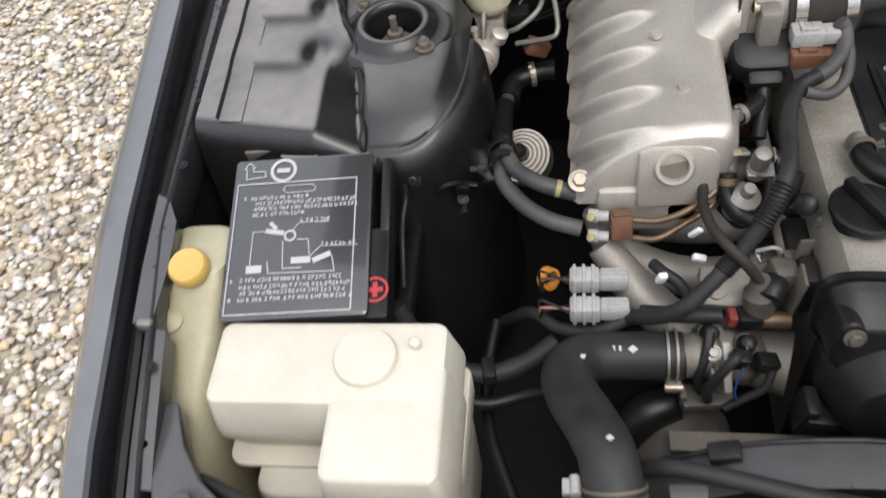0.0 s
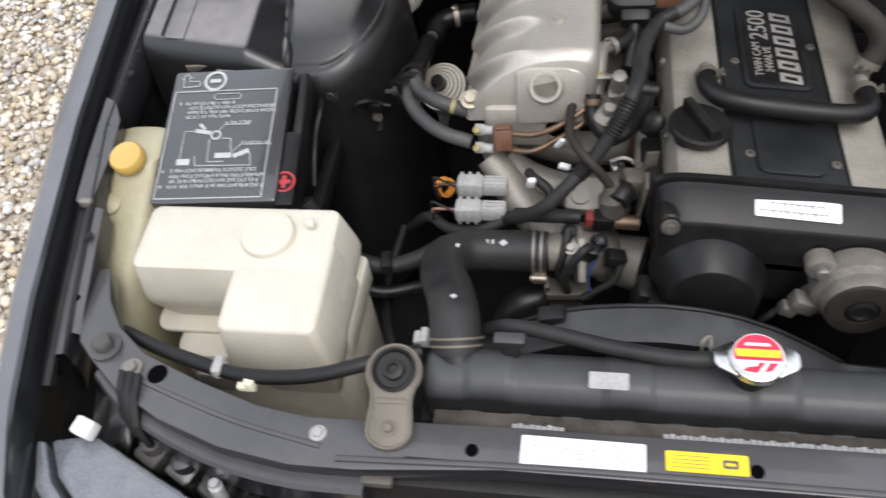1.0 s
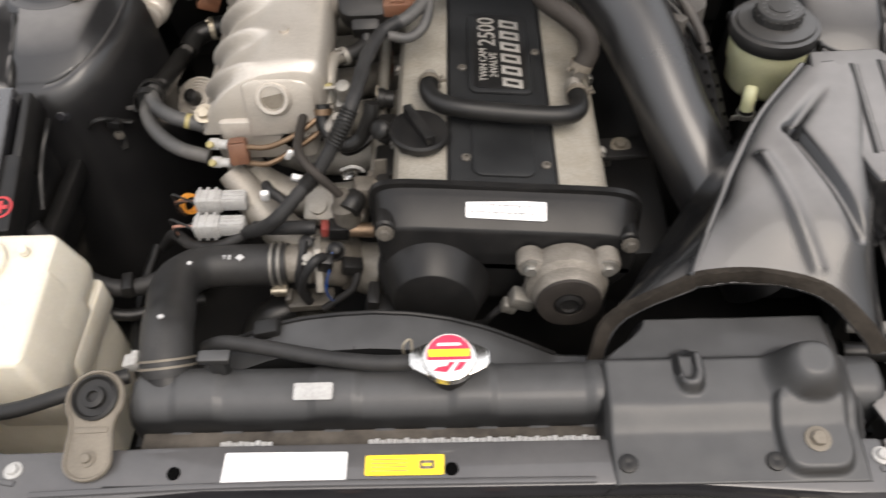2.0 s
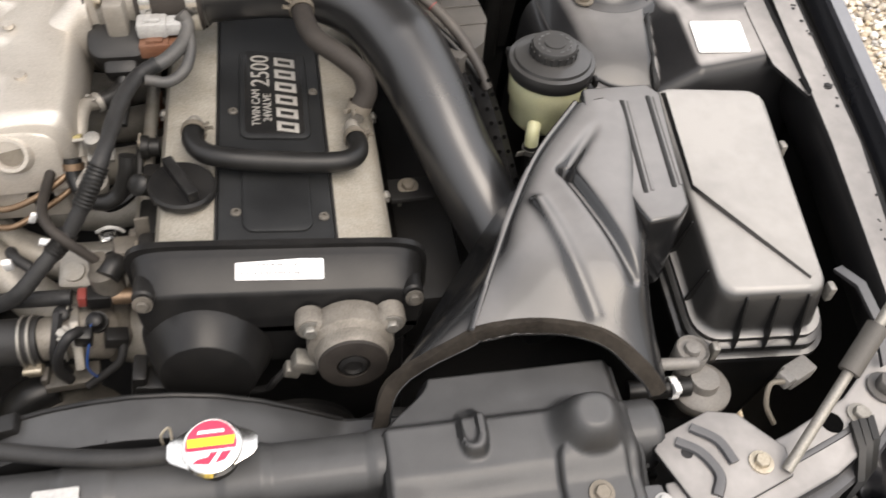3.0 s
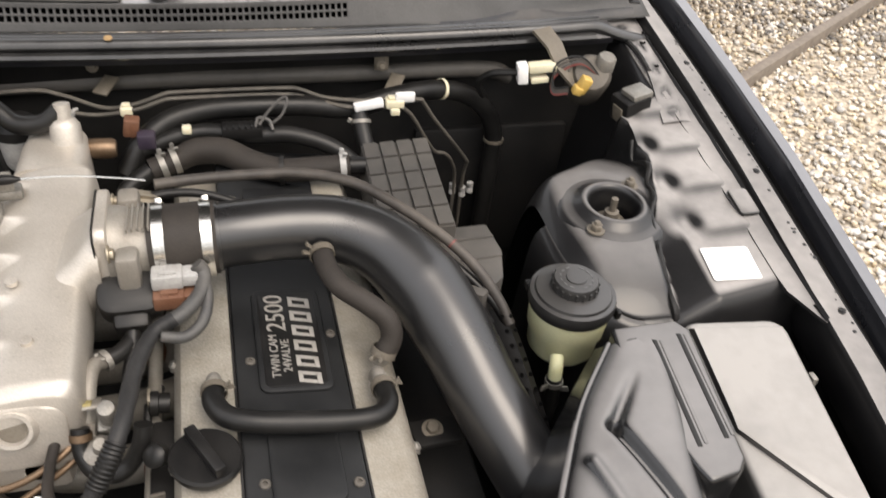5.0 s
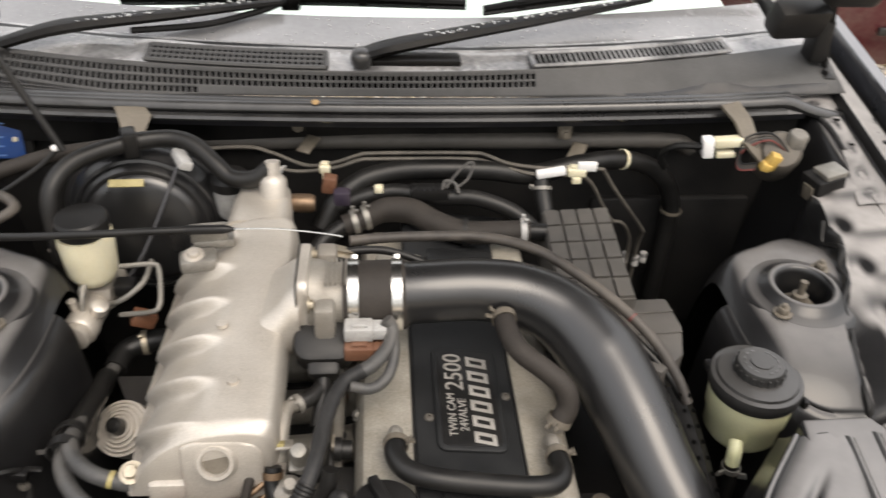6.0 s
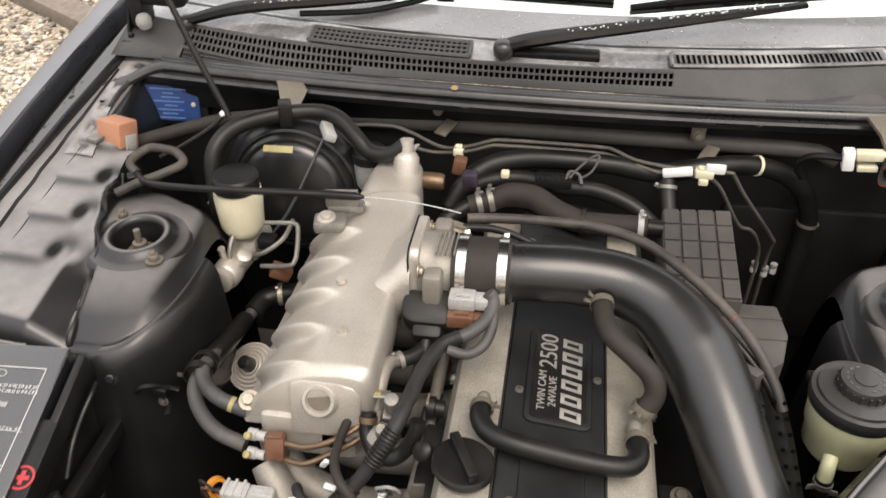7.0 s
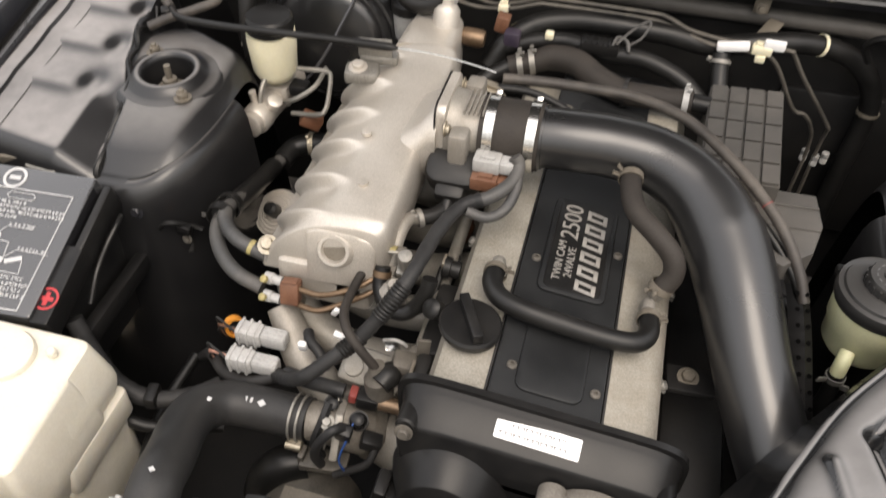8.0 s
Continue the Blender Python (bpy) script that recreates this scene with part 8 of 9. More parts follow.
def snorkel():
    t = thing("air_snorkel", (0.36, 0.8, 0.7), "large black plastic air funnel with moulded creases", "air funnel")
    # lines that run from the neck to the mouth: left base, flank, fold, crown, right shoulder, right base
    lines = []
    lines.append(((0.457, 1.054, 0.775), (0.393, 0.986, 0.755), (0.317, 0.899, 0.735), (0.246, 0.807, 0.72), (0.159, 0.675, 0.70)))
    lines.append(((0.451, 1.033, 0.80), (0.384, 0.956, 0.787), (0.325, 0.878, 0.768), (0.268, 0.797, 0.757), (0.180, 0.705, 0.742)))
    lines.append(((0.445, 1.008, 0.832), (0.376, 0.923, 0.832), (0.332, 0.849, 0.826), (0.305, 0.798, 0.812), (0.269, 0.726, 0.785)))
    lines.append(((0.460, 1.005, 0.838), (0.392, 0.913, 0.840), (0.357, 0.849, 0.836), (0.330, 0.792, 0.822), (0.312, 0.728, 0.790)))
    lines.append(((0.486, 1.008, 0.838), (0.440, 0.902, 0.844), (0.412, 0.836, 0.840), (0.386, 0.780, 0.826), (0.357, 0.721, 0.792)))
    lines.append(((0.510, 1.008, 0.834), (0.480, 0.897, 0.838), (0.452, 0.815, 0.836), (0.442, 0.763, 0.820), (0.404, 0.704, 0.788)))
    lines.append(((0.530, 1.010, 0.80), (0.500, 0.902, 0.805), (0.474, 0.817, 0.815), (0.463, 0.770, 0.800), (0.442, 0.676, 0.765)))
    lines.append(((0.540, 1.020, 0.77), (0.505, 0.905, 0.77), (0.484, 0.824, 0.765), (0.476, 0.776, 0.755), (0.464, 0.657, 0.738)))
    creases = (((0.397, 0.887), (0.455, 0.958), -0.009, 0.0065, 0.95), ((0.397, 0.887), (0.440, 0.752), -0.012, 0.0065, 0.5), ((0.358, 0.849), (0.392, 0.722), 0.005, 0.0075, 0.5))

    def pressed(x, y):
        """Depth of the moulded creases at a place in plan."""
        dz = 0.0
        for (ax, ay), (bx, by), deep, wide, fade in creases:
            u = min(1.0, max(0.0, ((x - ax) * (bx - ax) + (y - ay) * (by - ay)) / ((bx - ax) ** 2 + (by - ay) ** 2)))
            d = math.hypot(x - ax - u * (bx - ax), y - ay - u * (by - ay))
            dz += deep * math.exp(-(d / wide) ** 2) * (1 - fade * u)
        return dz

    along = [spline(line, 40) for line in lines]
    rows = []
    for k in range(len(along[0])):
        cut = [line[k] for line in along]
        cut.insert(2, cut[1].lerp(cut[2], 0.86) + Vector((0, 0, 0.0012)))  # keeps the fold crisp
        row = [Vector(p) for p in spline(cut, 16)]
        rows.append([(p.x, p.y, p.z + pressed(p.x, p.y) * smooth01((p.z - 0.77) / 0.02)) for p in row])
    f = part("funnel", loft(rows, False, False), SNORKEL, t, "funnel skin, paler on top with dust and sky sheen", 70)
    f.modifiers.new("thickness", "SOLIDIFY").thickness = 0.004
    # felt edge round the mouth
    edge = [Vector(p) for p in rows[-1][::3]]
    band = []
    for k, p in enumerate(edge):
        rough = 0.0012 * math.sin(k * 2.9) + 0.0008 * math.sin(k * 5.3)
        inward = (Vector((0.325, p.y, 0.70)) - p).normalized()
        q = p + inward * (0.016 + rough) + Vector((0, -0.004, 0))
        band.append([p + Vector((0, 0.004, 0.0015)), p + Vector((0, -0.003 + rough, 0.001)), p.lerp(q, 0.5) + Vector((0, -0.003, 0)), q, q + Vector((0, 0.006, 0.0))])
    part("felt_edge", loft(band), FOAM_EDGE, t, "frayed felt edging round the mouth")
    part("mouth_lip", tube([Vector(b[3]) + Vector((0, 0.001, -0.001)) for b in band[::2]], 0.0018, 6, 2), SNORKEL, t)
    # the ribbed neck that clips on the air cleaner
    plan = [(0.462, 0.822), (0.468, 0.803), (0.506, 0.808), (0.520, 0.823), (0.552, 1.01), (0.54, 1.03), (0.455, 1.028), (0.44, 0.95)]
    n = part("neck", prism(plan, 0.72, 0.8385, 0.005, None, 3), SNORKEL, t, "ribbed neck of the funnel", 30)
    # dark strips paint in the shade of the neck's two moulded grooves
    for x, y in ((0.488, 0.923), (0.5225, 0.928)):
        part("groove_shade_strip", box((x, y, 0.8372), (0.007, 0.158, 0.004), 0.0018, (0, 0, -7.6)), RUBBER, n)
        part("neck_ridge", box((x + 0.008, y, 0.838), (0.005, 0.152, 0.003), 0.0014, (0, 0, -7.6)), SNORKEL, n)
    # lower duct in front of the mouth, resting on the beam
    def side_x(y):
        return 0.163 + 0.05 * smooth01((y - 0.645) / 0.06)

    def duct_z(x, y):
        """The moulded panel: a sloping front, a soft step, and a pan that runs back into the mouth."""
        z = 0.7265 + 0.13 * (min(y, 0.645) - 0.525) + 0.011 * smooth01((y - 0.570) / 0.03) - 0.016 * smooth01((y - 0.643) / 0.014)
        far = lambda cx, cy, wx, wy, p: (abs((x - cx) / wx) ** p + abs((y - cy) / wy) ** p) ** (1 / p)
        dome = 0.034 * (1 - smooth01((far(0.366, 0.624, 0.043, 0.042, 2.4) - 0.3) / 0.75))
        tab = 0.011 * (1 - smooth01((far(0.362, 0.572, 0.036, 0.045, 4) - 0.85) / 0.18))
        loop = 0.013 * (1 - smooth01((far(0.252, 0.635, 0.015, 0.03, 3) - 0.7) / 0.35)) - 0.008 * (1 - smooth01((far(0.249, 0.64, 0.008, 0.024, 3) - 0.7) / 0.4))
        edge_fall = 0.012 * (1 - smooth01((x - side_x(y)) / 0.008)) + 0.016 * smooth01((x - 0.405) / 0.014)
        return z + max(dome, tab) + loop - edge_fall + 0.0012 * noise.noise((x * 30, y * 30, 0.0))

    duct = part("lower_duct", sheet(lambda u, y: (lambda x: (x, y, duct_z(x, y)))(side_x(y) + (0.42 - side_x(y)) * u), 0.0, 1.0, 0.523, 0.705, 110, 84), TANKBLACK, t, "black lower duct with moulded bumps", 60)
    duct.modifiers.new("thickness", "SOLIDIFY").thickness = 0.003
    skirt = [[(x, y, duct_z(x, y) - 0.001), (x + dx * 0.004, y, duct_z(x, y) - 0.02), (x + dx * 0.006, y, 0.66)] for y in np.linspace(0.523, 0.705, 36) for x, dx in ((side_x(y), -1),)]
    part("duct_side", loft(skirt, False, False), TANKBLACK, duct)
    bolt((0.362, 0.559, duct_z(0.362, 0.559)), (0, -0.2, 1), 0.008, duct, TAN, "bolt")
    for x in (0.182, 0.322):
        part("rivet", lathe([(0.0095, 0), (0.009, 0.003), (0.004, 0.0042), (0.001, 0.003)], (x, 0.543, duct_z(x, 0.543)), (0, -0.2, 1), 18), PLASTIC, duct)


snorkel()


def fluid_tank():
    t = thing("fluid_reservoir", (0.447, 1.126, 0.6), "power steering reservoir with a yellow-green body and black lid", "reservoir")
    c = Vector((0.448, 1.125, 0.014))
    b = part("body", lathe([(0.030, 0.692), (0.040, 0.697), (0.0475, 0.708), (0.049, 0.738), (0.0525, 0.743), (0.0545, 0.782)], c, (0, 0, 1), 36), PS_BODY, t, "yellow-green translucent body")
    part("spout", tube([(0.425, 1.085, 0.735), (0.421, 1.074, 0.728), (0.42, 1.07, 0.714), (0.42, 1.069, 0.706)], 0.0095, 12, 4), PS_BODY, b)
    part("spring_clamp", add(lathe([(0.011, -0.004), (0.0125, -0.004), (0.0125, 0.004), (0.011, 0.004), (0.011, -0.004)], (0.42, 1.069, 0.704), (0, 0, 1), 14, False), box((0.405, 1.061, 0.704), (0.02, 0.003, 0.008), 0.001, (0, 20, 30)), box((0.432, 1.059, 0.698), (0.012, 0.003, 0.009), 0.001, (0, -20, -30))), DULL, t)
    part("fluid_hose", tube([(0.42, 1.069, 0.712), (0.42, 1.066, 0.65), (0.41, 1.08, 0.56), (0.40, 1.1, 0.45)], 0.0105, 10, 4), RUBBER, t)
    lid = part("lid", lathe([(0.050, 0.778), (0.0565, 0.779), (0.0575, 0.782), (0.0585, 0.786), (0.0585, 0.793), (0.057, 0.798), (0.0515, 0.7995), (0.050, 0.803), (0.036, 0.8065), (0.033, 0.8065), (0.002, 0.8075)], c, (0, 0, 1), 48), PLASTIC_LID, t, "wide dusty black lid")
    cap = part("cap", lathe([(0.0305, 0.804), (0.031, 0.816), (0.0285, 0.821), (0.014, 0.8215), (0.0135, 0.823), (0.002, 0.8232)], c, (0, 0, 1), 40), PLASTIC_LID, t, "dusty grey-black cap")
    for k in range(20):
        a = 2 * math.pi * k / 20
        part("knurl", box(c + Vector((0.031 * math.cos(a), 0.031 * math.sin(a), 0.812)), (0.002, 0.003, 0.01), 0.0004, (0, 0, math.degrees(a))), PLASTIC_LID, cap)
    bm = bmesh.new()
    for k in range(14):
        a = 2 * math.pi * k / 14
        if k not in (3, 10):
            add(bm, box(c + Vector((0.021 * math.cos(a), 0.021 * math.sin(a), 0.8216)), (0.002, 0.005, 0.0006), 0, (0, 0, math.degrees(a))))
    tagged(part("small_print", bm, INK, cap), kind="stuff")
    part("lid_tab", box((0.40, 1.158, 0.80), (0.012, 0.014, 0.012), 0.003), PLASTIC, lid)
    part("lid_tab", box((0.50, 1.09, 0.797), (0.006, 0.012, 0.012), 0.002), PLASTIC, lid)


fluid_tank()


def purge_valve():
    t = thing("purge_valve", (0.53, 0.69, 0.6), "grey round purge valve with a small capped tower", "valve")
    c = Vector((0.537, 0.697, 0.666))
    part("disc", lathe([(0.022, -0.03), (0.033, -0.012), (0.0345, -0.004), (0.034, 0.002), (0.031, 0.005), (0.018, 0.009), (0.016, 0.02)], c, (0, 0, 1), 36), GREYVALVE, t, "grey domed disc")
    part("tower", lathe([(0.0195, -0.02), (0.0195, 0.006), (0.018, 0.009), (0.0155, 0.005), (0.009, 0.005), (0.0085, 0.012), (0.002, 0.013)], c + Vector((-0.012, 0.026, 0.034)), (0, 0, 1), 26), GREYVALVE, t)
    part("pipe", tube([c + Vector((-0.012, 0.01, 0.038)), c + Vector((-0.05, 0.014, 0.036)), c + Vector((-0.085, 0.02, 0.03))], 0.007, 12, 4), GREYVALVE, t)
    part("hose", tube([c + Vector((-0.02, -0.004, 0.012)), c + Vector((-0.05, -0.004, 0.014)), c + Vector((-0.09, 0.0, 0.012))], 0.011, 12, 4), RUBBER, t)
    part("spring_clamp", add(lathe([(0.0115, -0.004), (0.013, -0.004), (0.013, 0.004), (0.0115, 0.004), (0.0115, -0.004)], c + Vector((-0.04, -0.004, 0.014)), (1, 0, 0), 16, False), box(c + Vector((-0.04, -0.012, 0.026)), (0.008, 0.012, 0.008), 0.001)), WHITE, t)
    part("orange_mark", lathe([(0.008, 0), (0.008, 0.008)], c + Vector((-0.07, 0.03, 0.04)), (1, 0, 0), 12), COPPER, t)


purge_valve()


def right_front():
    t = thing("corner_bracket", (0.5, 0.55, 0.72), "dusty grey pressed bracket on the beam beside the funnel", "bracket")
    out = [(0.43, 0.60), (0.445, 0.615), (0.50, 0.635), (0.53, 0.628), (0.565, 0.585), (0.56, 0.555), (0.50, 0.535), (0.455, 0.53)]
    b = part("plate", prism(out, 0.725, 0.731, 0.002), BAYDUST_SHEEN, t)
    part("pressed_rib", tube([(0.455, 0.605, 0.732), (0.475, 0.59, 0.733), (0.485, 0.565, 0.733), (0.475, 0.545, 0.732)], 0.006, 8, 5, 0.6), BAY, b)
    part("pressed_rib", tube([(0.475, 0.618, 0.732), (0.497, 0.60, 0.733), (0.505, 0.575, 0.733)], 0.006, 8, 5, 0.6), BAY, b)
    bolt((0.532, 0.572, 0.731), (0, 0, 1), 0.008, b, ZINC, "bolt")
    part("hole", lathe([(0.006, 0), (0.0055, 0.0008)], (0.462, 0.592, 0.7312), (0, 0, 1), 14), BAYDARK, b)
    p = thing("loose_plug", (0.62, 0.665, 0.72), "grey wiring plug clipped by the fender", "plug")
    part("housing", add(box((0.625, 0.675, 0.715), (0.04, 0.022, 0.02), 0.003, (0, 10, 25)), box((0.605, 0.665, 0.722), (0.016, 0.016, 0.014), 0.002, (0, 10, 25))), GREYVALVE, p)
    part("wire", tube([(0.60, 0.66, 0.725), (0.585, 0.66, 0.722), (0.58, 0.645, 0.705), (0.588, 0.63, 0.69)], 0.003, 8, 4), TAN, p)
    r = thing("prop_rod", (0.585, 0.565, 0.73), "greyish steel prop rod with a rubber sleeve holding the hood", "prop rod")
    a, d = Vector((0.553, 0.560, 0.733)), Vector((0.175, 0.158, 0.14)).normalized()
    part("rod", tube([a, a + d * 0.2, a + d * 0.45, a + d * 0.75], 0.0055, 10, 3), DULL, r)
    part("sleeve", tube([a + d * 0.115, a + d * 0.17], 0.011, 14, 3), MIDGREY, r, "grey rubber sleeve")
    f = thing("fender_brace", (0.72, 0.72, 0.74), "bent grey brace beside the air cleaner", "brace")
    part("strip", plate([((0.722, 0.79, 0.74), (0.006, 0.002, 0)), ((0.728, 0.755, 0.752), (0.006, 0.002, 0)), ((0.726, 0.71, 0.748), (0.006, 0.002, 0)), ((0.715, 0.66, 0.735), (0.006, 0.002, 0))], 0.005), BAY, f)


right_front()


# ---- rear: igniter cover, hoses, pipes, plugs ----
def ribbed_cover():
    t = thing("ribbed_cover", (0.29, 1.33, 0.75), "dusty grey plastic cover moulded in square panels", "cover")
    def top(u, v):
        a = Vector((0.224, 1.464, 0.838)).lerp(Vector((0.327, 1.462, 0.845)), u)
        b = Vector((0.214, 1.245, 0.838)).lerp(Vector((0.316, 1.243, 0.843)), u)
        return a.lerp(b, v)
    core = loft([[top(u, v) + Vector((0, 0, h)) for u, v in ((0, 0), (1, 0), (1, 1), (0, 1))] for h in (-0.075, 0.0002)])
    b = part("body", core, MIDGREY, t)
    for i in range(4):
        for j in range(5):
            u0, u1, v0, v1 = i / 4 + 0.02, (i + 1) / 4 - 0.02, j / 5 + 0.011, (j + 1) / 5 - 0.011
            pts = [top(u0, v0), top(u1, v0), top(u1, v1), top(u0, v1)]
            part("panel", bevelled(loft([[p + Vector((0, 0, h)) for p in pts] for h in (-0.006, 0.005)]), 0.003, 2), MIDGREY, b)
    lowz = prism([(0.30, 1.278), (0.374, 1.280), (0.379, 1.22), (0.364, 1.165), (0.326, 1.131), (0.285, 1.16), (0.275, 1.25)], 0.72, 0.814, 0.004)
    part("front_step", lowz, MIDGREY, t)
    for y in (1.248, 1.205):
        part("step_rib", box((0.345, y, 0.8145), (0.06, 0.003, 0.004), 0.001, (0, 0, 4)), MIDGREY, t)
    d = thing("cover_tray", (0.31, 1.15, 0.72), "black plastic tray below the grey cover", "tray")
    part("tray", prism([(0.29, 1.21), (0.355, 1.19), (0.352, 1.10), (0.335, 1.09), (0.30, 1.13)], 0.66, 0.755, 0.004), PLASTIC, d)
    part("tray_tab", box((0.325, 1.14, 0.758), (0.05, 0.004, 0.01), 0.001, (0, 0, 4)), PLASTIC, d)


ribbed_cover()


def control_cable():
    t = thing("control_cable", (0.2, 1.28, 0.85), "long grey-brown control cable looping over the intake pipe", "cable")
    part("sheath", tube([(-0.07, 1.335, 0.878), (-0.02, 1.345, 0.876), (0.05, 1.345, 0.878), (0.12, 1.338, 0.88), (0.185, 1.305, 0.882), (0.24, 1.255, 0.873), (0.29, 1.205, 0.855), (0.325, 1.165, 0.832), (0.35, 1.135, 0.80), (0.362, 1.115, 0.775)], 0.0075, 12, 6), CABLE_SHEATH, t)
    part("second_cable", tube([(0.22, 1.285, 0.845), (0.26, 1.225, 0.84), (0.30, 1.18, 0.828), (0.34, 1.14, 0.80), (0.358, 1.12, 0.775)], 0.006, 10, 6), RUBBER, t)
    st = part("strap", tube([(0.352, 1.14, 0.782), (0.366, 1.09, 0.745), (0.381, 1.0, 0.688), (0.395, 0.93, 0.64), (0.40, 0.9, 0.6)], [0.014, 0.015, 0.015, 0.015, 0.015], 4, 5, 0.8), PLASTIC, t, "black perforated cable duct")
    for k in range(9):
        for s in (-1, 1):
            u = k / 9
            p = Vector((0.356, 1.125, 0.775)).lerp(Vector((0.385, 0.98, 0.677)), u) + Vector((0.006 * s, -0.008, 0.0125))
            part("hole", lathe([(0.003, 0), (0.0028, 0.0012)], p, (0, -0.5, 0.85), 8), HOLE, st)
    part("red_mark", lathe([(0.0076, -0.001), (0.0078, -0.001), (0.0078, 0.001), (0.0076, 0.001)], (0.298, 1.196, 0.851), (0.6, -0.65, -0.35), 12, False), REDCONN, t)
    a = thing("throttle_cable", (-0.4, 1.36, 0.88), "black throttle cable with a bare wire end", "cable")
    part("sheath", tube([(-0.62, 1.40, 0.865), (-0.585, 1.365, 0.872), (-0.52, 1.345, 0.882), (-0.42, 1.335, 0.892), (-0.34, 1.335, 0.896), (-0.29, 1.338, 0.896)], 0.0055, 10, 5), RUBBER, a)
    part("bare_wire", tube([(-0.235, 1.338, 0.897), (-0.17, 1.335, 0.899), (-0.11, 1.333, 0.893), (-0.08, 1.333, 0.887)], 0.0012, 6, 5), STEEL, a)
    part("end_cap", tube([(-0.29, 1.338, 0.896), (-0.24, 1.338, 0.897), (-0.225, 1.338, 0.897)], [0.007, 0.0065, 0.002], 10, 3), PLASTIC, a)
    part("loop", tube([(-0.62, 1.40, 0.865), (-0.64, 1.42, 0.872), (-0.625, 1.455, 0.88), (-0.59, 1.45, 0.885), (-0.565, 1.44, 0.885), (-0.545, 1.415, 0.882), (-0.57, 1.39, 0.875), (-0.61, 1.375, 0.862), (-0.64, 1.36, 0.85)], 0.0075, 10, 6), CABLE_SHEATH, a)
    part("tie", box((-0.625, 1.395, 0.858), (0.02, 0.014, 0.02), 0.003, (20, 0, 30)), PLASTIC, a)


control_cable()


def rear_hose():
    t = thing("bypass_hose", (0.06, 1.46, 0.82), "brown dusty hose behind the engine with spring clamps", "hose")
    part("hose", tube([(-0.085, 1.475, 0.808), (-0.05, 1.485, 0.816), (-0.02, 1.492, 0.826), (0.02, 1.482, 0.830), (0.055, 1.455, 0.826), (0.10, 1.435, 0.822), (0.15, 1.428, 0.826), (0.20, 1.424, 0.83)], [0.017, 0.017, 0.02, 0.021, 0.02, 0.0185, 0.018, 0.018], 18, 6), OLDRUBBER, t)
    for x, y, z, ax in ((-0.068, 1.48, 0.812, (1, 0.25, 0.2)), (-0.05, 1.485, 0.817, (1, 0.25, 0.2)), (0.19, 1.425, 0.83, (1, -0.05, 0.05))):
        ring_band((x, y, z), ax, 0.0185, 0.009, t, DULL if x < 0 else GREYPLASTIC, (0, -0.1, 1), "spring_clamp")
    ring_band((0.102, 1.435, 0.822), (1, -0.15, 0.02), 0.0192, 0.006, t, RUBBER, (0, -0.5, 1), "tie", 0.003)
    part("stub", tube([(0.2, 1.424, 0.83), (0.225, 1.422, 0.83)], 0.014, 14, 2), PLASTIC, t)
    part("stub", tube([(-0.085, 1.475, 0.808), (-0.12, 1.455, 0.79), (-0.13, 1.43, 0.77)], 0.013, 14, 4), RUBBER, t)


rear_hose()


def vacuum_hose():
    t = thing("vacuum_hose", (-0.35, 1.5, 0.9), "black vacuum hose looping over the brake servo", "hose")
    part("hose", tube([(-0.49, 1.40, 0.80), (-0.495, 1.41, 0.85), (-0.495, 1.43, 0.90), (-0.47, 1.47, 0.925), (-0.41, 1.515, 0.93), (-0.35, 1.535, 0.93), (-0.31, 1.525, 0.925), (-0.275, 1.50, 0.905), (-0.25, 1.485, 0.89), (-0.215, 1.478, 0.893), (-0.19, 1.483, 0.91)], 0.0135, 14, 6), RUBBER, t)
    part("feed_hose", tube([(-0.71, 1.49, 0.835), (-0.675, 1.512, 0.856), (-0.61, 1.545, 0.868), (-0.54, 1.56, 0.885), (-0.47, 1.545, 0.905), (-0.41, 1.522, 0.926)], 0.0125, 14, 6), OLDRUBBER, t, "brown dusty hose from the apron")
    part("clip", box((-0.40, 1.518, 0.932), (0.022, 0.034, 0.04), 0.004, (0, 0, 20)), PLASTIC, t)
    ring_band((-0.488, 1.405, 0.81), (0, 0.2, 1), 0.0142, 0.007, t, DULL, (-1, 0, 0.3), "spring_clamp")
    ring_band((-0.189, 1.485, 0.905), (0.2, 0.3, 1), 0.0142, 0.006, t, GREYPLASTIC, (1, -0.3, 0.3), "spring_clamp")
    b = thing("hose_bracket", (-0.41, 1.60, 0.92), "dusty tan bracket on the firewall above the servo", "bracket")
    part("plate", plate([((-0.42, 1.61, 0.945), (0.024, 0, 0)), ((-0.41, 1.595, 0.938), (0.026, 0, 0)), ((-0.412, 1.582, 0.918), (0.018, 0, 0)), ((-0.40, 1.565, 0.905), (0.012, 0.006, 0))], 0.004), TAN, b)
    part("white_wrap", box((-0.322, 1.495, 0.916), (0.02, 0.05, 0.014), 0.003, (0, 25, 25)), GREYPLASTIC, t)


vacuum_hose()


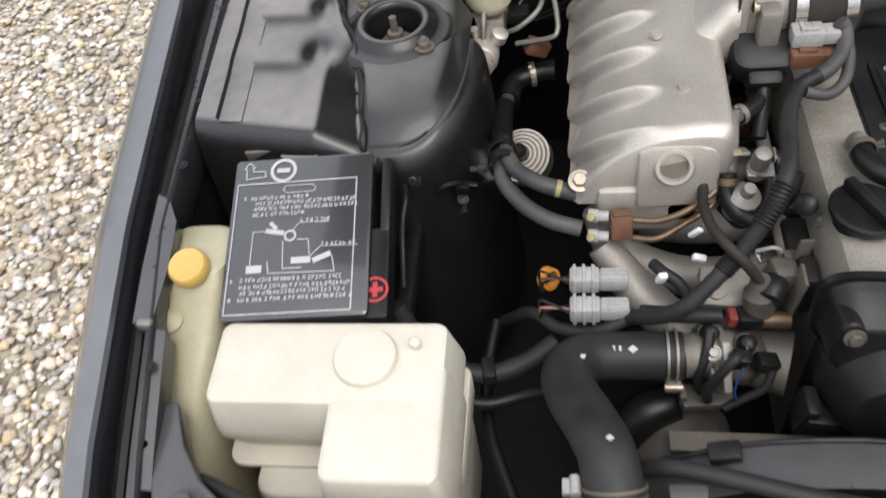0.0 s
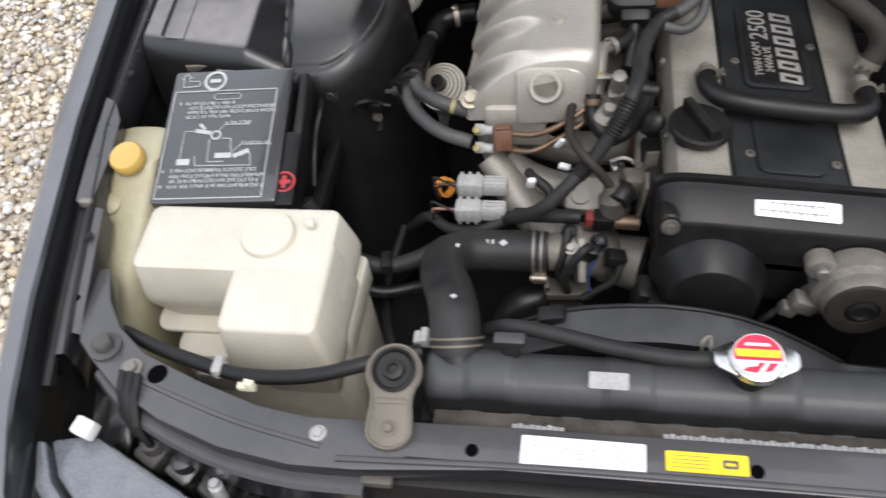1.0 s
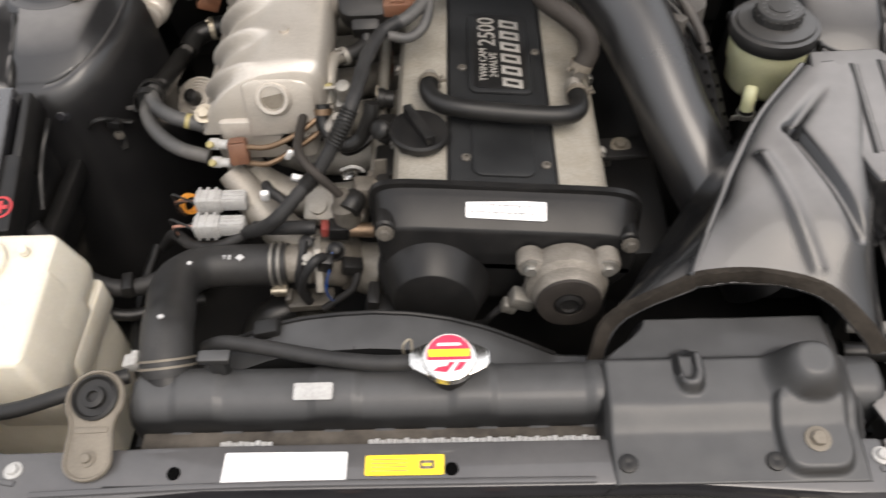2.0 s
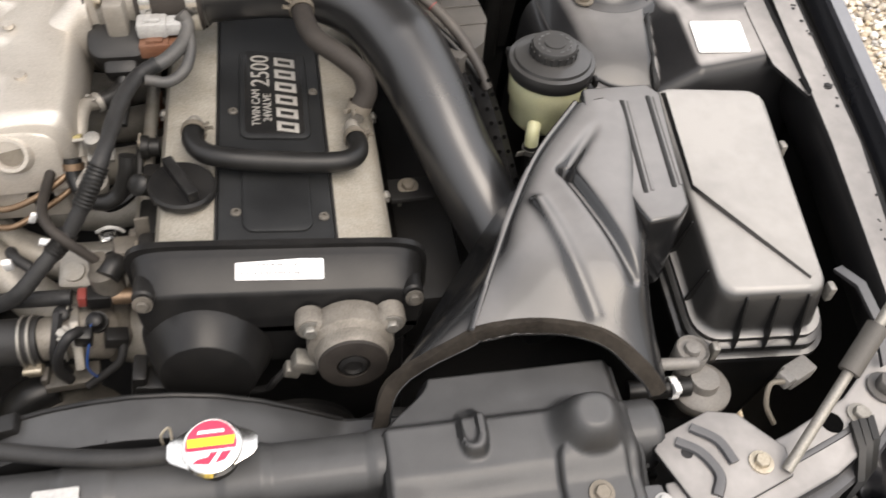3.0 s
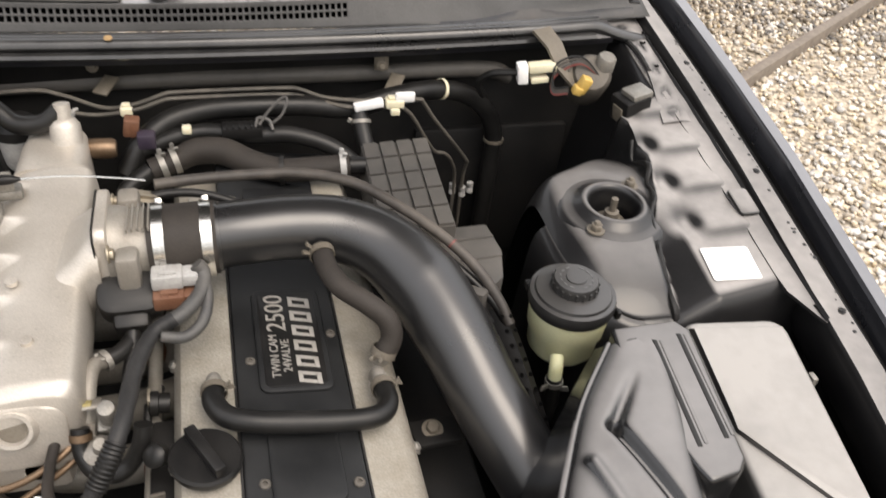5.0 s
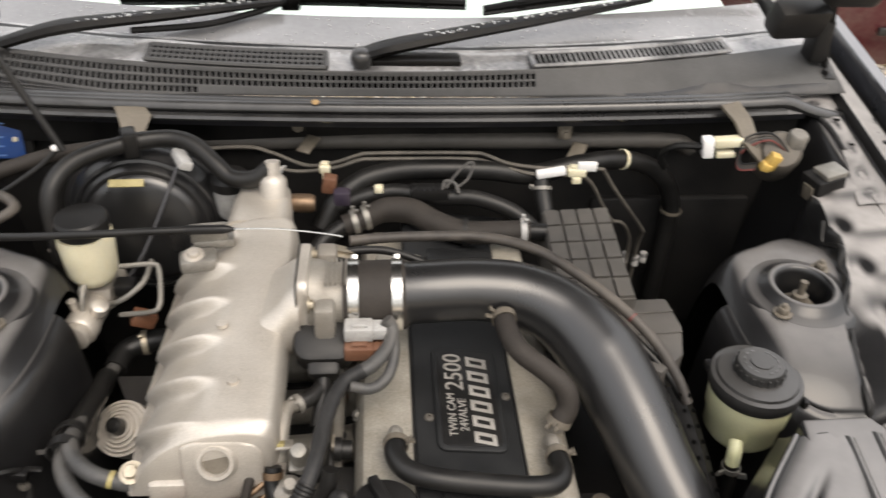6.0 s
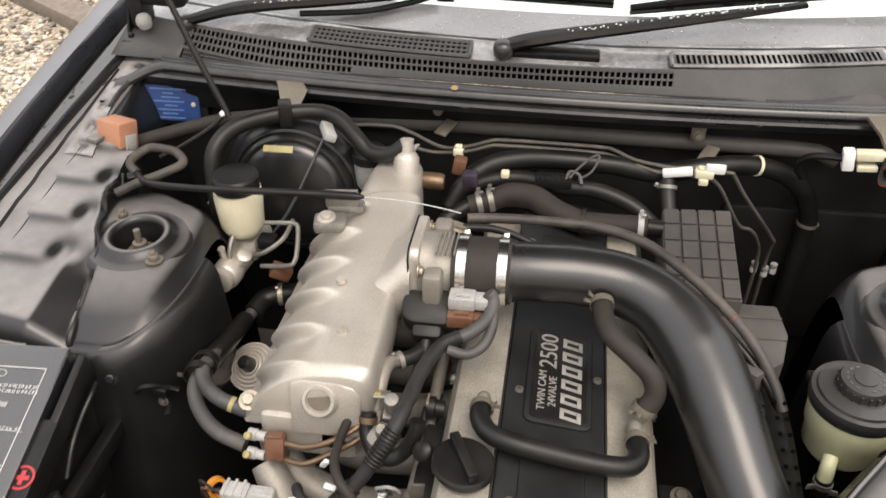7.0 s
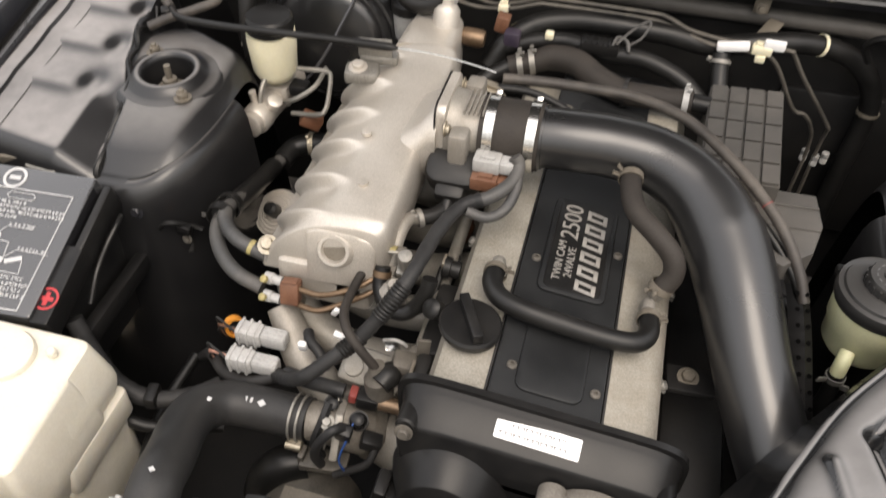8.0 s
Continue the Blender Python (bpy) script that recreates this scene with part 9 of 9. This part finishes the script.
def brake_servo():
    t = thing("brake_servo", (-0.4, 1.55, 0.75), "large black brake servo drum against the firewall", "brake servo")
    part("drum", lathe([(0.128, -0.03), (0.135, -0.02), (0.136, 0.004), (0.132, 0.009), (0.127, 0.011), (0.1255, 0.018), (0.122, 0.028), (0.116, 0.035), (0.1145, 0.039), (0.110, 0.0405), (0.107, 0.0385), (0.104, 0.0455), (0.101, 0.0495), (0.097, 0.0505), (0.094, 0.0495), (0.090, 0.0565), (0.08, 0.061), (0.05, 0.067), (0.02, 0.069), (0.002, 0.0695)], (-0.395, 1.545, 0.785), (0.0, -0.97, 0.1), 48), GLOSS, t)
    part("yellow_stripe", box((-0.40, 1.465, 0.893), (0.05, 0.012, 0.004), 0.001, (42, 0, 2)), OLIVE, t)
    m = thing("brake_cylinder", (-0.45, 1.37, 0.75), "cast master cylinder with an ivory fluid reservoir", "brake cylinder")
    b = part("cylinder", add(lathe([(0.022, -0.12), (0.022, -0.01), (0.024, 0.0), (0.024, 0.02), (0.021, 0.024)], (-0.452, 1.325, 0.745), (-0.08, -1, 0.03), 24), box((-0.446, 1.39, 0.752), (0.05, 0.05, 0.04), 0.008), lathe([(0.012, 0), (0.012, 0.014), (0.009, 0.016)], (-0.43, 1.33, 0.762), (0.4, -0.2, 1), 14), lathe([(0.006, 0), (0.006, 0.02)], (-0.462, 1.33, 0.765), (0, -0.2, 1), 12)), ALU, m)
    part("end_plug", lathe([(0.0195, 0), (0.0195, 0.012), (0.016, 0.014)], (-0.454, 1.301, 0.7455), (-0.08, -1, 0.03), 24), ALU, b)
    part("reservoir", lathe([(0.018, 0.764), (0.027, 0.769), (0.035, 0.784), (0.0385, 0.835), (0.0375, 0.85)], (-0.442, 1.378, 0.018), (0, 0, 1), 30), BRAKE_BODY, m, "ivory fluid reservoir")
    part("cap", lathe([(0.034, 0), (0.0365, 0.003), (0.0365, 0.022), (0.033, 0.026), (0.002, 0.027)], (-0.442, 1.378, 0.868), (0, 0, 1), 34), PLASTIC, m, "black screw cap")
    for pts in (
        [(-0.45, 1.322, 0.76), (-0.449, 1.332, 0.785), (-0.446, 1.352, 0.798), (-0.43, 1.376, 0.802), (-0.385, 1.386, 0.802), (-0.357, 1.388, 0.801), (-0.35, 1.378, 0.795), (-0.345, 1.35, 0.778), (-0.345, 1.335, 0.768), (-0.355, 1.33, 0.76), (-0.405, 1.34, 0.746)],
        [(-0.43, 1.36, 0.75), (-0.40, 1.345, 0.77), (-0.37, 1.36, 0.79), (-0.365, 1.40, 0.80)],
    ):
        part("brake_pipe", tube(pts, 0.004, 8, 5), DULL, m)
    part("brown_plug", box((-0.375, 1.345, 0.735), (0.034, 0.02, 0.024), 0.003, (0, 30, 20)), COPPER, m)
    part("level_plug", box((-0.40, 1.37, 0.775), (0.03, 0.026, 0.02), 0.004), PLASTIC, m)
    part("stay_rod", tube([(-0.325, 1.50, 0.915), (-0.35, 1.46, 0.86), (-0.38, 1.42, 0.80), (-0.41, 1.39, 0.76)], 0.003, 8, 3), BAY, m)
    c = thing("fluid_cup", (-0.255, 1.53, 0.84), "small pale cup with a black lid behind the manifold", "cup")
    part("cup", lathe([(0.022, 0.80), (0.027, 0.81), (0.028, 0.855)], (-0.262, 1.525, 0), (0, 0, 1), 24), GREYPLASTIC, c)
    part("lid", lathe([(0.031, 0.853), (0.031, 0.868), (0.026, 0.874), (0.002, 0.875)], (-0.262, 1.525, 0), (0, 0, 1), 24), PLASTIC, c)


brake_servo()


def firewall_pipes():
    t = thing("hard_pipes", (0.05, 1.58, 0.86), "pair of thin steel pipes clipped along the firewall", "pipe")
    part("pipe", tube([(-0.35, 1.60, 0.872), (-0.25, 1.61, 0.874), (-0.205, 1.605, 0.866), (-0.15, 1.595, 0.848), (-0.103, 1.586, 0.858), (-0.062, 1.585, 0.873), (-0.04, 1.585, 0.876), (0.05, 1.585, 0.877), (0.125, 1.584, 0.877), (0.145, 1.58, 0.876), (0.182, 1.56, 0.871), (0.235, 1.545, 0.871), (0.268, 1.545, 0.872), (0.33, 1.547, 0.868), (0.341, 1.55, 0.86), (0.366, 1.56, 0.821), (0.436, 1.588, 0.724), (0.443, 1.595, 0.705), (0.445, 1.61, 0.66), (0.445, 1.612, 0.5)], 0.0033, 8, 6), DULLDARK, t)
    part("pipe", tube([(-0.24, 1.55, 0.858), (-0.21, 1.575, 0.855), (-0.16, 1.585, 0.842), (-0.102, 1.58, 0.852), (-0.062, 1.58, 0.866), (-0.04, 1.58, 0.868), (0.05, 1.58, 0.869), (0.12, 1.578, 0.869), (0.145, 1.572, 0.868), (0.214, 1.545, 0.861), (0.268, 1.54, 0.861), (0.298, 1.54, 0.859), (0.31, 1.543, 0.852), (0.328, 1.55, 0.829), (0.372, 1.575, 0.752), (0.395, 1.58, 0.74), (0.414, 1.59, 0.713), (0.428, 1.606, 0.66), (0.428, 1.612, 0.5)], 0.0033, 8, 6), DULLDARK, t)
    for x, y, z, w in ((-0.118, 1.586, 0.848, 0.018), (0.29, 1.54, 0.868, 0.03)):
        part("clip", add(box((x, y, z), (w, 0.02, 0.014), 0.003), box((x, y - 0.008, z - 0.012), (w * 0.5, 0.01, 0.011), 0.002), box((x, y, z + 0.009), (w * 0.7, 0.011, 0.005), 0.002)), BRAKE_BODY, t, "white plastic pipe clip")
    part("clip", box((0.248, 1.538, 0.867), (0.048, 0.014, 0.013), 0.003, (0, -10, 0)), WHITE, t, "white plastic pipe clip")
    part("clip", box((0.306, 1.536, 0.879), (0.032, 0.008, 0.017), 0.003), WHITE, t, "white plastic pipe clip")
    for x, y in ((-0.15, 1.61), (0.298, 1.585)):
        b = thing("pipe_bracket", (x, y, 0.88), "dusty tan bracket on the firewall holding the pipes", "bracket", "pipe brackets")
        part("plate", add(box((x - 0.014, y + 0.04, 0.894), (0.024, 0.004, 0.024), 0.001), box((x + 0.004, y + 0.012, 0.872), (0.024, 0.04, 0.004), 0.001, (18, 0, -30))), TAN, b)
        bolt((x - 0.014, y + 0.034, 0.893), (0, -1, 0.2), 0.006, b, TAN, "bolt")
    for x, z in ((0.428, 0.64), (0.448, 0.632), (0.462, 0.64)):
        part("union", lathe([(0.0065, -0.01), (0.0065, -0.002), (0.005, 0.0), (0.0065, 0.002), (0.0065, 0.01)], (x, 1.612, z), (0, 0.05, 1), 8), GREYPLASTIC, t)
    h = thing("heater_pipe", (0.42, 1.6, 0.8), "thick black taped pipe bending down the firewall", "pipe")
    part("pipe", tube([(-0.12, 1.495, 0.79), (-0.10, 1.515, 0.825), (-0.06, 1.54, 0.85), (-0.01, 1.555, 0.858), (0.05, 1.56, 0.86), (0.15, 1.565, 0.855), (0.22, 1.56, 0.85), (0.30, 1.575, 0.86), (0.37, 1.60, 0.855), (0.43, 1.62, 0.835), (0.475, 1.63, 0.80), (0.50, 1.635, 0.75), (0.503, 1.632, 0.70), (0.498, 1.625, 0.60), (0.495, 1.62, 0.45)], 0.0165, 14, 6, ripple=0.02, pitch=0.02), RUBBER, h)
    ring_band((0.503, 1.633, 0.73), (0, 0.05, 1), 0.0172, 0.006, h, TAN, (0.8, -0.5, 0.2), "clamp")
    part("band", lathe([(0.017, -0.003), (0.018, -0.003), (0.018, 0.003), (0.017, 0.003), (0.017, -0.003)], (0.385, 1.605, 0.853), (1, 0.4, -0.25), 18, False), BRAKE_BODY, h, "pale yellow cable band")
    part("branch_hose", tube([(0.235, 1.545, 0.848), (0.237, 1.53, 0.83), (0.242, 1.50, 0.80), (0.25, 1.47, 0.76)], 0.014, 12, 5), RUBBER, h)
    ring_band((0.236, 1.536, 0.838), (0, -0.6, -0.8), 0.0147, 0.006, h, STEEL, (-1, 0, 0.2), "spring_clamp")
    w = thing("rear_loom", (0.05, 1.52, 0.83), "dusty black wiring loom and plugs behind the engine", "loom")
    part("trunk", tube([(-0.10, 1.51, 0.82), (-0.05, 1.52, 0.835), (0.0, 1.525, 0.84), (0.06, 1.51, 0.838), (0.12, 1.505, 0.84), (0.18, 1.49, 0.825), (0.22, 1.47, 0.80)], 0.013, 12, 6), RUBBER, w)
    rp = part("ribbed_plug", box((0.05, 1.508, 0.85), (0.06, 0.026, 0.018), 0.003), PLASTIC, w)
    for k in range(6):
        part("rib", box((0.028 + 0.009 * k, 1.505, 0.861), (0.003, 0.02, 0.003), 0.0005), PLASTIC, rp)
    part("yellow_plug", box((-0.03, 1.512, 0.853), (0.014, 0.014, 0.012), 0.003), BRAKE_BODY, w)
    part("brown_plug", box((-0.108, 1.525, 0.855), (0.022, 0.022, 0.028), 0.003, (0, 10, 0)), COPPER, w)
    part("purple_plug", box((-0.088, 1.51, 0.84), (0.026, 0.022, 0.024), 0.003), mat("dull_violet_plastic", (0.02, 0.014, 0.028), (0.03, 0.022, 0.04), 0.5, dust=0.12), w)
    part("brass_valve", lathe([(0.014, 0), (0.015, 0.01), (0.015, 0.03), (0.012, 0.036)], (-0.165, 1.49, 0.842), (1, 0.0, -0.05), 20), PIPE_BROWN, w, "brass-coloured valve body")
    part("wire_loop", tube([(0.075, 1.50, 0.862), (0.09, 1.515, 0.875), (0.11, 1.53, 0.888), (0.12, 1.53, 0.888), (0.11, 1.51, 0.872), (0.09, 1.50, 0.86)], 0.0022, 6, 5), GREYHOSE, w)
    part("wire_loop", tube([(0.07, 1.50, 0.858), (0.075, 1.51, 0.868), (0.09, 1.505, 0.866), (0.095, 1.495, 0.855)], 0.003, 6, 5), GREYHOSE, w)


firewall_pipes()


def corner_electrics():
    t = thing("relay", (-0.69, 1.47, 0.86), "faded orange relay on the apron", "relay")
    b = part("case", box((-0.688, 1.478, 0.882), (0.052, 0.042, 0.068), 0.004, (-12, 0, -18)), ORANGE_RELAY, t)
    part("label", box((-0.66, 1.468, 0.88), (0.002, 0.022, 0.03), 0.0004, (-12, 0, -18)), GREYPLASTIC, b)
    part("mount_tab", box((-0.715, 1.455, 0.892), (0.022, 0.02, 0.006), 0.001, (0, 0, -18)), DULL, t)
    p = thing("data_plate", (-0.64, 1.64, 0.9), "blue metal data plate fixed with two pale rivets", "plate")
    m = Matrix.Translation((-0.670, 1.646, 0.868)) @ pose(0, 0, 0, 84, 0, 2)
    pl = part("plate", prism(rounded(-0.055, 0.055, -0.034, 0.034, 0.003), 0, 0.0015, 0.0004, m), BLUE, p)
    bm = bmesh.new()
    rng = random.Random(7)
    for k, w in enumerate((0.07, 0.02, 0.035, 0.06, 0.025, 0.05, 0.03, 0.05)):
        add(bm, box((0.004 * rng.uniform(-1, 1), 0.028 - 0.008 * k, 0.0019), (w, 0.0026, 0.0004), 0))
    tagged(part("small_print", moved(bm, m), mat("pale_blue_print", (0.12, 0.2, 0.42), (0.15, 0.24, 0.47), 0.5), pl), kind="stuff")
    for s in (-1, 1):
        part("rivet", moved(lathe([(0.0045, 0), (0.004, 0.002), (0.001, 0.0025)], (s * 0.044, 0.0, 0.0015), (0, 0, 1), 12), m), BRAKE_BODY, pl)
    part("backing", box((-0.670, 1.655, 0.868), (0.135, 0.01, 0.09), 0.003, (-6, 0, 2)), BAYDARK, p)
    wj = thing("washer_line", (-0.6, 1.66, 0.9), "thin black washer hose rising to the hood", "hose")
    part("hose", tube([(-0.505, 1.528, 0.912), (-0.515, 1.533, 0.932), (-0.555, 1.55, 1.01), (-0.60, 1.575, 1.10), (-0.65, 1.60, 1.20)], 0.0055, 8, 6), RUBBER, wj)
    part("joint", lathe([(0.005, -0.006), (0.006, 0), (0.005, 0.006)], (-0.514, 1.53, 0.917), (0.8, 0.3, 0.4), 10), WHITE, wj)
    part("hose", tube([(-0.51, 1.531, 0.918), (-0.535, 1.52, 0.895), (-0.58, 1.50, 0.868), (-0.62, 1.48, 0.85)], 0.004, 8, 5), RUBBER, wj)
    c = thing("white_plug", (0.53, 1.56, 0.9), "white and yellowed wiring plug hanging by the firewall", "plug")
    part("white_end", box((0.508, 1.56, 0.902), (0.018, 0.022, 0.034), 0.003, (0, -8, -8)), WHITE, c, "white plug end")
    part("cream_end", add(box((0.54, 1.556, 0.914), (0.046, 0.02, 0.014), 0.002, (0, -8, -8)), box((0.538, 1.556, 0.893), (0.03, 0.02, 0.01), 0.002, (0, -8, -8))), BRAKE_BODY, c)
    part("lead", tube([(0.50, 1.562, 0.902), (0.46, 1.575, 0.895), (0.445, 1.59, 0.87), (0.46, 1.60, 0.84)], 0.006, 8, 5), RUBBER, c)
    part("lead", tube([(0.55, 1.555, 0.903), (0.585, 1.55, 0.905)], 0.008, 8, 3), RUBBER, c)
    w = thing("wiper_motor", (0.6, 1.56, 0.88), "dull wiper motor with a bracket and loose yellow plug", "motor")
    part("motor", lathe([(0.032, -0.05), (0.034, -0.04), (0.034, 0.03), (0.028, 0.038), (0.01, 0.04)], (0.63, 1.56, 0.885), (-0.2, -0.6, 0.6), 26), DULLDARK, w)
    part("bracket", plate([((0.55, 1.61, 0.955), (0.018, 0.008, 0)), ((0.565, 1.58, 0.94), (0.016, 0.008, 0)), ((0.575, 1.55, 0.915), (0.014, 0.008, 0)), ((0.60, 1.53, 0.885), (0.008, 0.006, 0))], 0.005), TAN, w)
    part("yellow_plug", add(box((0.60, 1.515, 0.90), (0.018, 0.016, 0.03), 0.003, (10, 20, 0)), box((0.59, 1.513, 0.892), (0.016, 0.014, 0.014), 0.002, (10, 20, 0))), YELLOW, w, "yellow wiring plug")
    for k in range(4):
        part("wire", tube([(0.575, 1.515, 0.885 + 0.004 * k), (0.555, 1.53, 0.878 + 0.004 * k), (0.56, 1.545, 0.90 + 0.008 * k), (0.60, 1.54, 0.925 + 0.004 * k), (0.64, 1.525, 0.90)], 0.0018, 6, 5), (REDCONN, GREYHOSE, CABLE_SHEATH, RUBBER)[k], w)
    part("round_can", lathe([(0.016, 0), (0.016, 0.03), (0.013, 0.034)], (0.645, 1.545, 0.905), (0, -0.2, 1), 18), DULL, w)
    r = thing("relay_box", (0.665, 1.48, 0.86), "black relay pair on the ribbed apron", "relay")
    part("case", box((0.672, 1.475, 0.878), (0.05, 0.045, 0.045), 0.004, (0, -8, 14)), PLASTIC, r)
    part("top", box((0.678, 1.475, 0.904), (0.04, 0.036, 0.012), 0.003, (0, -8, 14)), DULL, r)
    part("label", box((0.646, 1.466, 0.872), (0.003, 0.022, 0.026), 0.0005, (0, -8, 14)), TAN, r)
    s = thing("mount_bracket", (0.246, 1.036, 0.66), "dark bolted bracket beside the cam cover", "bracket")
    part("plate", box((0.25, 1.032, 0.68), (0.06, 0.045, 0.008), 0.002, (-8, 0, 2)), BAYDARK, s)
    bolt((0.246, 1.034, 0.684), (0, -0.15, 1), 0.009, s, TAN, "bolt")
    d = thing("exhaust_bits", (0.26, 1.0, 0.55), "small dull wires and clips in the gap beside the engine", "wiring")
    part("clip_stack", add(*[box((0.236 + 0.004 * (k % 2), 1.09 - 0.008 * k, 0.62), (0.006, 0.004, 0.012), 0.001) for k in range(4)]), DULL, d)
    part("manifold_cover", box((0.27, 1.15, 0.55), (0.09, 0.5, 0.12), 0.02), BAYDARK, d)


corner_electrics()


# ---- the parked car far behind ----
def parked_car():
    t = thing("parked_car", (1.62, 5.6, 0), "dark red parked car beyond the gravel", "car")
    m = Matrix.Translation((1.62, 5.6, 0)) @ pose(0, 0, 0, 0, 0, 86)
    prof = [(-2.1, 0.24), (-2.15, 0.42), (-2.15, 0.6), (-1.95, 0.85), (-1.0, 0.95), (-0.5, 1.35), (0.8, 1.4), (1.5, 1.0), (2.1, 0.9), (2.15, 0.5), (2.05, 0.3)]
    body = loft([[(x, y, 0.3 + (z - 0.3) * k) for x, z in prof] for y, k in ((-0.84, 0.92), (-0.8, 1.0), (0.8, 1.0), (0.84, 0.92))])
    part("body", moved(bevelled(body, 0.02, 2), m), REDPAINT, t, "dark red bodywork")
    part("front_grille", moved(box((-2.15, 0, 0.62), (0.05, 0.9, 0.1), 0.02), m), GLOSS, t)
    for y in (-0.6, 0.6):
        part("lamp", moved(box((-2.12, y, 0.68), (0.08, 0.34, 0.12), 0.03), m), GREYPLASTIC, t)
    for y in (-0.55, 0.55):
        part("fog_lamp", moved(box((-2.16, y, 0.40), (0.02, 0.16, 0.035), 0.008), m), GLOSS, t)
    part("side_window", moved(box((0.1, -0.835, 1.14), (1.1, 0.02, 0.26), 0.02), m), GLOSS, t)
    part("sill_trim", moved(box((0, -0.85, 0.34), (3.2, 0.03, 0.16), 0.01), m), GLOSS, t)
    for x in (-1.3, 1.3):
        w = part("wheel", moved(lathe([(0.31, -0.1), (0.32, -0.06), (0.32, 0.06), (0.31, 0.1), (0.2, 0.1), (0.19, 0.06), (0.05, 0.07)], (x, -0.78, 0.32), (0, -1, 0), 28), m), TYRE, t)
        part("rim", moved(lathe([(0.19, 0.0), (0.17, 0.02), (0.06, 0.015)], (x, -0.86, 0.32), (0, -1, 0), 20), m), GREYPLASTIC, w)


parked_car()
